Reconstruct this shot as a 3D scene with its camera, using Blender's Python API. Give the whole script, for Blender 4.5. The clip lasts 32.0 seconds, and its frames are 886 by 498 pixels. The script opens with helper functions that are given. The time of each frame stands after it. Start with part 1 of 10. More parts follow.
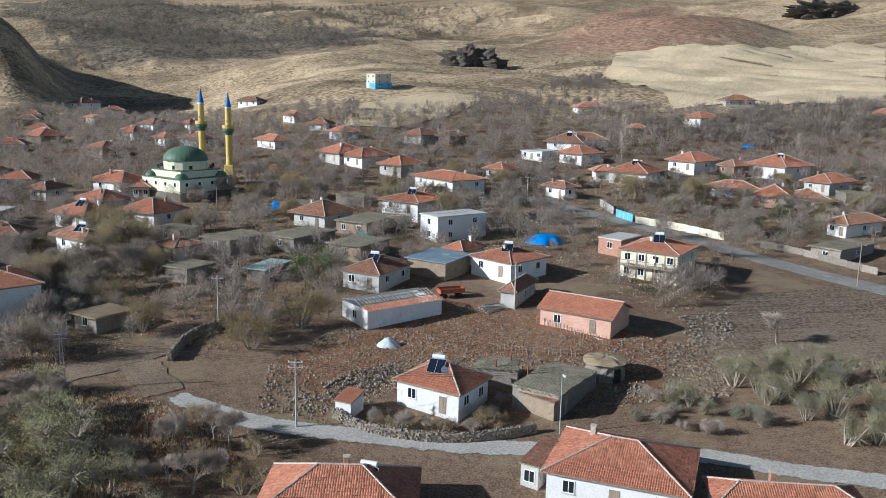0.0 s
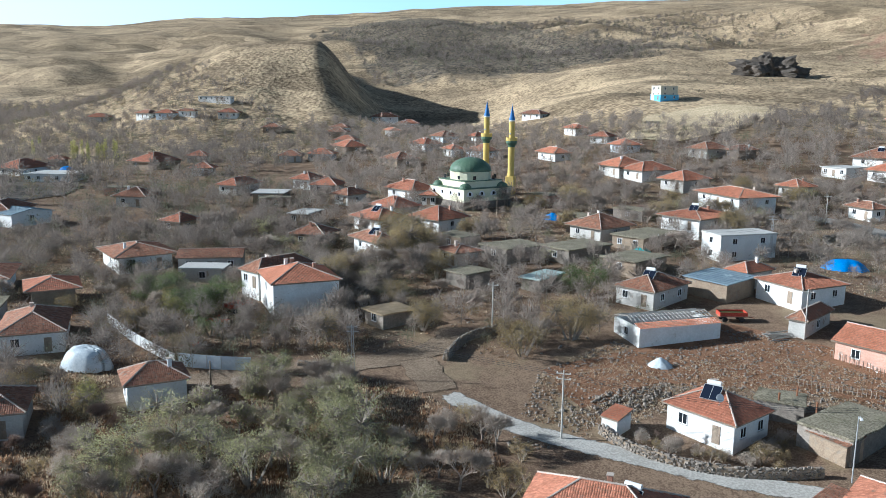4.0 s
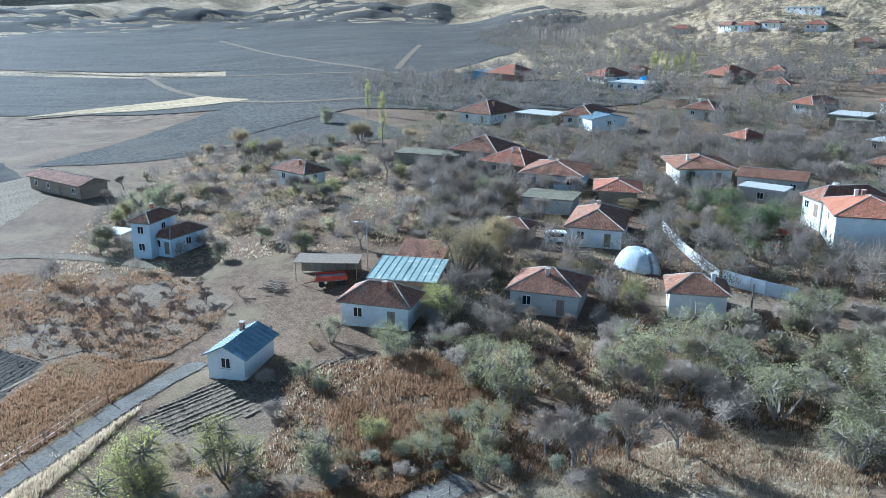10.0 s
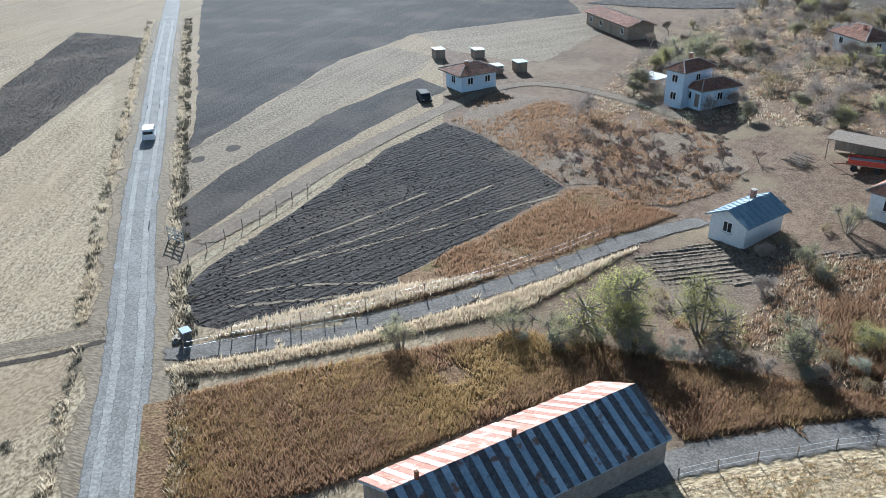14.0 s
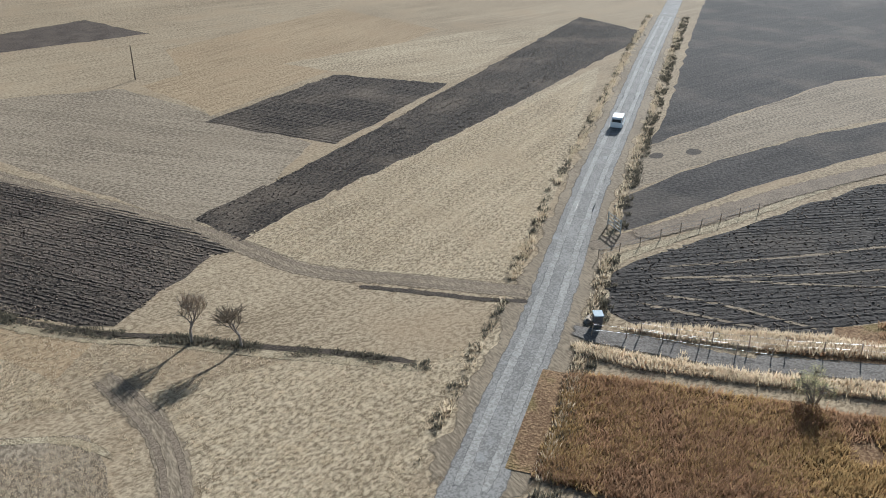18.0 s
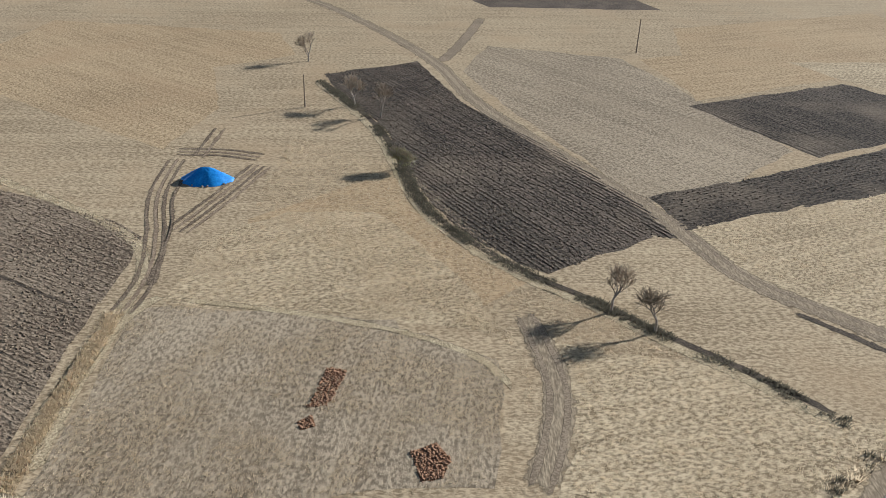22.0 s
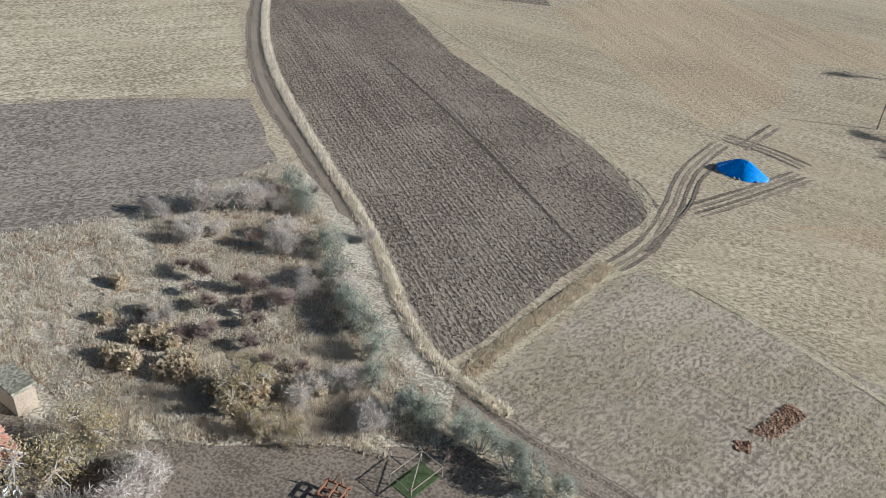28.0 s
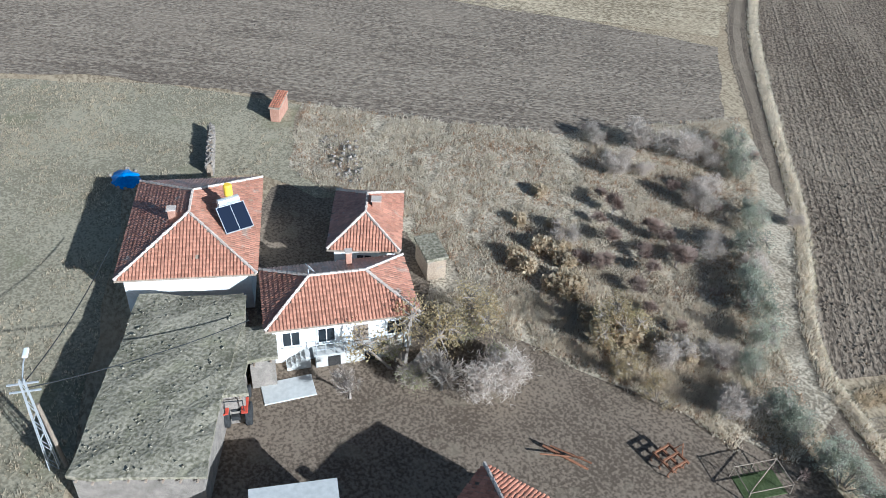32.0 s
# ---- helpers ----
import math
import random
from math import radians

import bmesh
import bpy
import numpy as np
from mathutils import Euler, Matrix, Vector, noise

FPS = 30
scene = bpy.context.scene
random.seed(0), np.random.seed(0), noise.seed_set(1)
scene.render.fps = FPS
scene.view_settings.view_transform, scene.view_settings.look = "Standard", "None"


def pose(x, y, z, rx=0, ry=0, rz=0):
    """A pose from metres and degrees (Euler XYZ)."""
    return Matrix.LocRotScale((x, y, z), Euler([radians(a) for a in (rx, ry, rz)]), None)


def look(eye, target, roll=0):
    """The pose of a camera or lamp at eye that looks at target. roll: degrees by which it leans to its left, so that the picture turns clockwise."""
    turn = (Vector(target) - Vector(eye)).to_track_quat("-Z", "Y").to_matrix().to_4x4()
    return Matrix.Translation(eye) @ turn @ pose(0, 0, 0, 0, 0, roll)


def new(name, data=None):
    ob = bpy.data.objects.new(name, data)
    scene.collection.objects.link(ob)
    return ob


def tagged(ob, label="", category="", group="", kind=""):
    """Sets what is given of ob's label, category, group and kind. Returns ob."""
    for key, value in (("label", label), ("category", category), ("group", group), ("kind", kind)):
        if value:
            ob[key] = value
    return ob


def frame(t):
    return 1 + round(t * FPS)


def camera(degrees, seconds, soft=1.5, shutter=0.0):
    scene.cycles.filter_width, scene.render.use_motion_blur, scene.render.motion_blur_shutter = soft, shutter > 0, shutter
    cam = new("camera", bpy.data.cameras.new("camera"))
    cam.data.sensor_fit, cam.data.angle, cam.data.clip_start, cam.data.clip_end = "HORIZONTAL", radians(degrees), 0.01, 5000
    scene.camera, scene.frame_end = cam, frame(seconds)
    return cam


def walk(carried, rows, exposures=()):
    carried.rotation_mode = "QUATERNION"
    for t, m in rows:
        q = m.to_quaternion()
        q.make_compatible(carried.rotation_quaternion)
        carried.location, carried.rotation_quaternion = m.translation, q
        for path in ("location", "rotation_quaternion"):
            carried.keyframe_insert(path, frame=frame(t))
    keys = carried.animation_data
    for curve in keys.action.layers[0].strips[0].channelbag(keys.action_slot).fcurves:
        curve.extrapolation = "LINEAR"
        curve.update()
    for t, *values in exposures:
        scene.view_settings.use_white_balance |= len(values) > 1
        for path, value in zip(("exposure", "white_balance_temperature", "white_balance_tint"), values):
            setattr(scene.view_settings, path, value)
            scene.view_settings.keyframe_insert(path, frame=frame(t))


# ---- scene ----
cam = camera(57.0, 32.0, soft=0.55)
EYE = 38.0
# seconds, then the camera's turn in degrees (rx, ry, rz): the drone hovers on one spot and turns
ROWS = [
    (0.0, 79.11, -1.13, 0.22),
    (0.5, 79.06, -0.95, 6.12),
    (1.0, 79.13, -0.88, 9.08),
    (1.5, 79.20, -0.78, 11.63),
    (2.0, 79.30, -0.71, 12.82),
    (2.5, 79.43, -0.64, 13.92),
    (3.0, 79.54, -0.63, 16.08),
    (3.5, 79.61, -0.61, 17.99),
    (5.5, 79.98, -0.46, 26.58),
    (6.0, 80.01, -0.39, 30.64),
    (6.5, 80.09, -0.39, 33.67),
    (7.0, 80.16, -0.36, 35.72),
    (7.5, 79.38, -0.34, 39.97),
    (8.0, 77.45, -0.32, 45.52),
    (8.5, 75.21, -0.28, 52.51),
    (9.0, 74.75, -0.17, 56.44),
    (9.5, 74.81, -0.14, 57.63),
    (10.0, 73.56, -0.12, 57.94),
    (10.5, 68.85, -0.15, 58.24),
    (11.0, 63.83, -0.18, 58.46),
    (11.5, 63.79, -0.17, 61.00),
    (12.0, 63.72, -0.13, 64.81),
    (12.5, 63.65, 0.04, 70.52),
    (13.0, 63.57, 0.15, 78.50),
    (13.5, 63.56, 0.37, 87.16),
    (14.0, 63.59, 0.52, 94.85),
    (14.5, 63.67, 0.49, 100.00),
    (16.5, 63.72, -0.06, 114.03),
    (17.0, 63.71, -0.21, 118.29),
    (17.5, 63.70, -0.38, 123.18),
    (18.0, 63.56, -0.48, 128.26),
    (18.5, 62.81, -0.76, 133.19),
    (19.0, 62.07, -0.90, 136.50),
    (19.5, 62.00, -1.06, 140.80),
    (20.0, 61.93, -1.13, 145.32),
    (20.5, 61.81, -1.24, 150.24),
    (21.0, 61.71, -1.43, 154.73),
    (21.5, 61.70, -1.73, 158.74),
    (22.0, 61.63, -2.02, 162.92),
    (22.5, 61.57, -2.30, 166.53),
    (23.0, 61.52, -2.54, 170.44),
    (23.5, 61.43, -2.76, 174.27),
    (24.0, 61.36, -3.06, 177.42),
    (24.5, 61.24, -3.27, 181.11),
    (25.0, 61.12, -3.50, 185.56),
    (25.5, 61.09, -3.68, 188.76),
    (27.5, 59.14, -3.94, 200.40),
    (28.0, 58.35, -3.79, 203.20),
    (28.5, 57.66, -3.82, 205.43),
    (29.0, 56.96, -3.79, 208.14),
    (29.5, 56.20, -3.72, 211.95),
    (30.0, 55.46, -3.61, 215.68),
    (30.5, 54.72, -3.49, 220.19),
    (31.0, 53.94, -3.23, 225.23),
    (31.5, 53.18, -3.02, 230.63),
    (32.0, 52.49, -2.70, 236.44),
]
walk(cam, [(t, pose(0, 0, EYE, rx, ry, rz)) for t, rx, ry, rz in ROWS],
     exposures=((0.0, 0.27, 5450, 7), (3.0, 0.55, 5350, 5), (6.0, 0.6, 5200, 3), (7.0, 0.57, 5000, 2), (8.0, 0.52, 4700, 0), (9.0, 1.03, 4550, -1), (13.0, 1.10, 4950, 3), (14.0, 0.92, 5100, 4), (17.0, 0.58, 5450, 6), (20.0, 0.62, 5700, 7), (24.0, 0.67, 5900, 8), (28.0, 0.77, 5250, 5), (30.0, 0.74, 5150, 4), (32.0, 0.80, 5050, 4)))

# ---- light ----
SUN_AZ, SUN_EL = 104.0, 23.0
world = bpy.data.worlds.new("world")
scene.world = world
world.use_nodes = True
sky = world.node_tree.nodes.new("ShaderNodeTexSky")
sky.sky_type, sky.sun_disc = "NISHITA", False
sky.sun_elevation, sky.sun_rotation = radians(SUN_EL), radians(-SUN_AZ)
sky.dust_density = 1.6
world.node_tree.links.new(sky.outputs[0], world.node_tree.nodes["Background"].inputs[0])
world.node_tree.nodes["Background"].inputs[1].default_value = 0.033
sun = new("sun", bpy.data.lights.new("sun", "SUN"))
sun.data.energy, sun.data.angle, sun.data.color = 5.0, radians(0.6), (1.0, 0.94, 0.86)
way = Vector((-math.sin(radians(SUN_AZ)) * math.cos(radians(SUN_EL)), math.cos(radians(SUN_AZ)) * math.cos(radians(SUN_EL)), math.sin(radians(SUN_EL))))
sun.matrix_world = look((0, 0, 0), -way)

# ---- materials ----


def mat(name, a, b, size=0.5, rough=0.85, bump=0.3, fine=8.0, c=None, spots=0.0, metal=0.0, vary=0.0, stretch=(1, 1, 1), turn=0.0, island=0.0, ridge=0.0, depth=0.03, grain=0.0, soft=False, contrast=0.28):
    """Two colours mixed by coarse and fine noise; c: a third one in spots; vary, island: change of value by object or piece;
    stretch and turn draw the grain out along a direction; ridge: spacing of drilled or tilled rows."""
    m = bpy.data.materials.new(name)
    m.use_nodes = True
    t = m.node_tree
    n, l = t.nodes, t.links
    p = n["Principled BSDF"]
    p.inputs["Roughness"].default_value, p.inputs["Metallic"].default_value = rough, metal
    p.inputs["Specular IOR Level"].default_value = 0.04 if grain else 0.25
    co = n.new("ShaderNodeTexCoord")
    mp0, mp = n.new("ShaderNodeMapping"), n.new("ShaderNodeMapping")
    mp0.inputs["Rotation"].default_value = (0, 0, radians(turn))
    mp.inputs["Scale"].default_value = stretch
    l.new(co.outputs["Object"], mp0.inputs[0])
    l.new(mp0.outputs[0], mp.inputs[0])
    big, small = n.new("ShaderNodeTexNoise"), n.new("ShaderNodeTexNoise")
    big.inputs["Scale"].default_value, big.inputs["Detail"].default_value = size, 6
    small.inputs["Scale"].default_value, small.inputs["Detail"].default_value = size * fine, 4
    l.new(mp.outputs[0], big.inputs[0])
    l.new(mp.outputs[0], small.inputs[0])
    add = n.new("ShaderNodeMath")
    add.operation = "ADD"
    l.new(big.outputs[0], add.inputs[0])
    l.new(small.outputs[0], add.inputs[1])
    rng = n.new("ShaderNodeMapRange")
    if grain:
        g = n.new("ShaderNodeTexNoise")
        g.inputs["Scale"].default_value, g.inputs["Detail"].default_value = grain, 3
        l.new(mp.outputs[0], g.inputs[0])
        a2 = n.new("ShaderNodeMath")
        a2.operation = "MULTIPLY_ADD"
        a2.inputs[1].default_value = 2.2
        l.new(g.outputs[0], a2.inputs[0])
        l.new(add.outputs[0], a2.inputs[2])
        a3 = n.new("ShaderNodeMath")
        a3.operation = "SUBTRACT"
        a3.inputs[1].default_value = 1.1
        l.new(a2.outputs[0], a3.inputs[0])
        add = a3
    rng.inputs[1].default_value, rng.inputs[2].default_value = 1 - contrast, 1 + contrast
    l.new(add.outputs[0], rng.inputs[0])
    fac, height = rng.outputs[0], add.outputs[0]
    if ridge:
        w = n.new("ShaderNodeTexWave")
        w.wave_type, w.bands_direction = "BANDS", "X"
        mp2 = n.new("ShaderNodeMapping")
        mp2.inputs["Rotation"].default_value = (0, 0, radians(turn))
        l.new(co.outputs["Object"], mp2.inputs[0])
        l.new(mp2.outputs[0], w.inputs[0])
        w.inputs["Scale"].default_value = 0.314 / ridge
        w.inputs["Distortion"].default_value, w.inputs["Detail"].default_value, w.inputs["Detail Scale"].default_value = 1.6, 3, 1.2
        mul = n.new("ShaderNodeMath")
        mul.operation = "MULTIPLY_ADD"
        mul.inputs[1].default_value = 0.4
        l.new(w.outputs["Fac"], mul.inputs[0])
        l.new(rng.outputs[0], mul.inputs[2])
        sub = n.new("ShaderNodeMath")
        sub.operation = "SUBTRACT"
        sub.inputs[1].default_value = 0.2
        l.new(mul.outputs[0], sub.inputs[0])
        fac = sub.outputs[0]
    mix = n.new("ShaderNodeMix")
    mix.data_type = "RGBA"
    mix.inputs["A"].default_value, mix.inputs["B"].default_value = (*a, 1), (*b, 1)
    l.new(fac, mix.inputs["Factor"])
    out = mix.outputs["Result"]
    if c:
        sp = n.new("ShaderNodeTexNoise")
        sp.inputs["Scale"].default_value, sp.inputs["Detail"].default_value = size * 1.7, 5
        off = n.new("ShaderNodeVectorMath")
        off.inputs[1].default_value = (31, 17, 5)
        l.new(mp.outputs[0], off.inputs[0])
        l.new(off.outputs[0], sp.inputs[0])
        edge = n.new("ShaderNodeMapRange")
        edge.inputs[1].default_value, edge.inputs[2].default_value = 0.62 - spots, 0.70 - spots
        edge.inputs[4].default_value = 0.5 if grain else 1.0
        l.new(sp.outputs[0], edge.inputs[0])
        m2 = n.new("ShaderNodeMix")
        m2.data_type = "RGBA"
        m2.inputs["B"].default_value = (*c, 1)
        l.new(edge.outputs[0], m2.inputs["Factor"])
        l.new(out, m2.inputs["A"])
        out = m2.outputs["Result"]
    if vary or island:
        src = n.new("ShaderNodeObjectInfo").outputs["Random"] if vary else n.new("ShaderNodeNewGeometry").outputs["Random Per Island"]
        if island:
            both = n.new("ShaderNodeMath")
            both.operation = "ADD"
            l.new(src, both.inputs[0])
            l.new(n.new("ShaderNodeObjectInfo").outputs["Random"], both.inputs[1])
            turned = n.new("ShaderNodeMath")
            turned.operation = "FRACT"
            l.new(both.outputs[0], turned.inputs[0])
            src = turned.outputs[0]
        hs = n.new("ShaderNodeHueSaturation")
        r2 = n.new("ShaderNodeMapRange")
        r2.inputs[3].default_value, r2.inputs[4].default_value = 1 - (vary or island), 1 + (vary or island)
        l.new(src, r2.inputs[0])
        l.new(r2.outputs[0], hs.inputs["Value"])
        l.new(out, hs.inputs["Color"])
        out = hs.outputs[0]
    l.new(out, p.inputs["Base Color"])
    if bump:
        bp = n.new("ShaderNodeBump")
        bp.inputs["Strength"].default_value, bp.inputs["Distance"].default_value = bump * (0.55 if grain > 1 else 1.0), depth
        l.new(height, bp.inputs["Height"])
        l.new(bp.outputs[0], p.inputs["Normal"])
    if soft:
        # the surface thins out raggedly towards its border
        at = n.new("ShaderNodeAttribute")
        at.attribute_name = "edge"
        f1 = n.new("ShaderNodeTexNoise")
        f1.inputs["Scale"].default_value, f1.inputs["Detail"].default_value = 1.1, 6
        l.new(co.outputs["Object"], f1.inputs[0])
        sm = n.new("ShaderNodeMath")
        sm.operation = "ADD"
        l.new(at.outputs["Fac"], sm.inputs[0])
        l.new(f1.outputs[0], sm.inputs[1])
        al = n.new("ShaderNodeMapRange")
        al.inputs[1].default_value, al.inputs[2].default_value = 0.72, 0.98
        l.new(sm.outputs[0], al.inputs[0])
        l.new(al.outputs[0], p.inputs["Alpha"])
    return m


SOIL = mat("village_soil", (0.15, 0.102, 0.07), (0.285, 0.203, 0.138), 0.06, fine=14, c=(0.30, 0.24, 0.15), spots=0.06, depth=0.12, bump=0.5, grain=4.5, contrast=0.26)


def upland(name):
    """Dry hill grass with plots and stony streaks; darker where scrub grows, redder on the iron-rich hill, brown near the village."""
    m = mat(name, (0.20, 0.148, 0.095), (0.53, 0.405, 0.255), 0.012, fine=9, c=(0.16, 0.122, 0.084), spots=0.05, depth=0.5, bump=0.8, grain=0.45, contrast=0.32)
    t = m.node_tree
    n, l = t.nodes, t.links
    p = n["Principled BSDF"]
    out = p.inputs["Base Color"].links[0].from_socket
    co = n.new("ShaderNodeTexCoord")
    mp = n.new("ShaderNodeMapping")
    mp.inputs["Rotation"].default_value, mp.inputs["Scale"].default_value = (0, 0, 0.6), (0.009, 0.021, 0.0)
    l.new(co.outputs["Object"], mp.inputs[0])
    vor = n.new("ShaderNodeTexVoronoi")
    vor.inputs["Scale"].default_value = 1.0
    l.new(mp.outputs[0], vor.inputs[0])
    sep = n.new("ShaderNodeSeparateColor")
    l.new(vor.outputs["Color"], sep.inputs[0])
    plots = n.new("ShaderNodeMapRange")
    plots.inputs[3].default_value, plots.inputs[4].default_value = 0.70, 1.25
    l.new(sep.outputs[0], plots.inputs[0])
    hs = n.new("ShaderNodeHueSaturation")
    l.new(plots.outputs[0], hs.inputs["Value"])
    l.new(out, hs.inputs["Color"])
    out = hs.outputs[0]
    edge = n.new("ShaderNodeTexNoise")
    edge.inputs["Scale"].default_value, edge.inputs["Detail"].default_value = 0.035, 7
    l.new(co.outputs["Object"], edge.inputs[0])
    fine = n.new("ShaderNodeTexNoise")
    fine.inputs["Scale"].default_value, fine.inputs["Detail"].default_value = 0.22, 5
    l.new(co.outputs["Object"], fine.inputs[0])
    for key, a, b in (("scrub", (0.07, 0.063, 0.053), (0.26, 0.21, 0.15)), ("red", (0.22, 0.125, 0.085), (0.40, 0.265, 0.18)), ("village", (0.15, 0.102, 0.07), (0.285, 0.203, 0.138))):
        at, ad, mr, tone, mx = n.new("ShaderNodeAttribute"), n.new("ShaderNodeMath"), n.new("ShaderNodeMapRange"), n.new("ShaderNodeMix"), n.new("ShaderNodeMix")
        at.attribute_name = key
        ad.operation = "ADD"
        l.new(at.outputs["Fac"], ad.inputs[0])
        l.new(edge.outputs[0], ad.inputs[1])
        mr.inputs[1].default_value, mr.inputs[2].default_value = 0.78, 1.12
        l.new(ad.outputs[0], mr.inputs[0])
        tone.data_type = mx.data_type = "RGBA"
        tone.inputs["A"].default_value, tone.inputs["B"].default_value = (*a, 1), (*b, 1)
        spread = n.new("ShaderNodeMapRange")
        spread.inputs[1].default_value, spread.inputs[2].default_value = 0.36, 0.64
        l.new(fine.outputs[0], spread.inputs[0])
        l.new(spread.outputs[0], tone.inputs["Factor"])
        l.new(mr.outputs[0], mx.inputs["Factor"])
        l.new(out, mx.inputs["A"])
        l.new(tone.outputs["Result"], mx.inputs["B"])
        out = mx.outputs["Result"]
    l.new(out, p.inputs["Base Color"])
    return m


HILLS = upland("dry_hill_grass")
STUBBLE_GREY = mat("grey_stubble", (0.21, 0.165, 0.115), (0.33, 0.265, 0.185), 0.1, fine=26, c=(0.25, 0.2, 0.14), spots=0.05, depth=0.08, bump=0.7, turn=20, stretch=(1, 0.3, 1), soft=True, grain=5.0, contrast=0.24)
PLOUGH_DARK = mat("dark_ploughed_soil", (0.075, 0.06, 0.05), (0.165, 0.13, 0.10), 0.25, fine=9, bump=0.9, depth=0.15, c=(0.20, 0.155, 0.11), spots=-0.01, soft=True, grain=5.0, contrast=0.24)
PLOUGH_BROWN = mat("brown_ploughed_soil", (0.12, 0.09, 0.066), (0.225, 0.175, 0.125), 0.2, fine=10, bump=0.9, depth=0.12, c=(0.25, 0.195, 0.14), spots=0.03, soft=True, grain=5.0, contrast=0.24)
TRACK = mat("packed_dirt", (0.165, 0.128, 0.092), (0.285, 0.225, 0.162), 0.3, fine=10, depth=0.03, soft=True, grain=6.0)
VERGE = mat("dry_verge_grass", (0.27, 0.215, 0.135), (0.50, 0.41, 0.275), 0.8, fine=10, depth=0.1, bump=0.8, soft=True, grain=6.0)
GRAVEL = mat("grey_gravel", (0.155, 0.138, 0.12), (0.265, 0.238, 0.208), 0.4, fine=20, depth=0.03, soft=True, grain=6.0)
ASPHALT = mat("old_asphalt", (0.195, 0.182, 0.165), (0.335, 0.315, 0.287), 0.25, fine=20, depth=0.01, c=(0.42, 0.41, 0.385), spots=0.0, rough=0.8, soft=True, grain=6.0)
ASPHALT_WORN = mat("worn_wheel_path", (0.26, 0.243, 0.218), (0.42, 0.396, 0.358), 0.3, fine=18, depth=0.01, rough=0.8, soft=True, grain=5.0)
LANE_CONCRETE = mat("pale_lane_concrete", (0.37, 0.35, 0.315), (0.52, 0.495, 0.45), 0.25, fine=14, depth=0.01, soft=True, grain=4.0)
DITCHDARK = mat("dark_ditch_soil", (0.05, 0.04, 0.032), (0.11, 0.088, 0.068), 0.8, soft=True, grain=5.0)
CONCRETE = mat("pale_concrete", (0.44, 0.43, 0.40), (0.58, 0.565, 0.53), 0.25, fine=14, depth=0.01)
WEEDS = mat("rust_weeds", (0.175, 0.107, 0.06), (0.33, 0.215, 0.118), 0.15, fine=14, depth=0.15, bump=0.8, c=(0.20, 0.17, 0.06), spots=0.05, soft=True, grain=5.0, contrast=0.24)
DRYGRASS = mat("dry_pasture", (0.27, 0.22, 0.155), (0.55, 0.46, 0.34), 0.12, fine=16, depth=0.12, bump=0.8, c=(0.16, 0.125, 0.085), spots=0.06, soft=True, grain=5.0, contrast=0.24)
SHORTGRASS = mat("thin_green_grass", (0.22, 0.19, 0.13), (0.37, 0.32, 0.225), 0.12, fine=16, depth=0.05, bump=0.6, c=(0.19, 0.18, 0.105), spots=0.04, soft=True, grain=5.0, contrast=0.24)
EARTH = mat("bare_earth", (0.175, 0.13, 0.092), (0.305, 0.235, 0.168), 0.2, fine=12, depth=0.06, bump=0.7, soft=True, grain=5.0, contrast=0.24)
YARD_EARTH = mat("trodden_yard_earth", (0.115, 0.088, 0.064), (0.24, 0.186, 0.135), 0.25, fine=12, depth=0.05, bump=0.6, c=(0.26, 0.21, 0.15), spots=0.03, soft=True, grain=5.0, contrast=0.24)
REDSOIL = mat("reddish_soil", (0.165, 0.088, 0.052), (0.31, 0.178, 0.108), 0.05, fine=12, depth=0.1, bump=0.6, soft=True, grain=5.0, contrast=0.24)


SOILS = {"dark": ((0.033, 0.028, 0.024), (0.128, 0.104, 0.082), (0.19, 0.15, 0.11), -0.01, 0.7), "brown": ((0.095, 0.072, 0.053), (0.275, 0.215, 0.155), (0.26, 0.205, 0.148), -0.03, 0.6), "pale": ((0.215, 0.165, 0.105), (0.55, 0.445, 0.30), (0.36, 0.275, 0.175), 0.04, 0.7),
         "umber": ((0.135, 0.105, 0.08), (0.32, 0.26, 0.195), (0.27, 0.215, 0.16), 0.0, 0.5), "grey": ((0.165, 0.13, 0.092), (0.40, 0.325, 0.232), (0.27, 0.215, 0.15), 0.05, 0.7), "ochre": ((0.235, 0.168, 0.1), (0.47, 0.355, 0.22), (0.34, 0.235, 0.14), 0.05, 0.7), "gold": ((0.46, 0.355, 0.22), (0.78, 0.635, 0.425), (0.56, 0.43, 0.27), 0.04, 0.9), "straw": ((0.37, 0.27, 0.155), (0.72, 0.565, 0.355), (0.55, 0.39, 0.215), 0.0, 0.7), "coal": ((0.043, 0.038, 0.035), (0.112, 0.099, 0.087), (0.15, 0.125, 0.1), 0.02, 0.8), "ash": ((0.072, 0.064, 0.057), (0.16, 0.143, 0.125), (0.15, 0.125, 0.1), 0.05, 0.8), "black": ((0.03, 0.027, 0.025), (0.085, 0.075, 0.066), (0.14, 0.115, 0.09), 0.0, 0.8)}
ROWED = {}


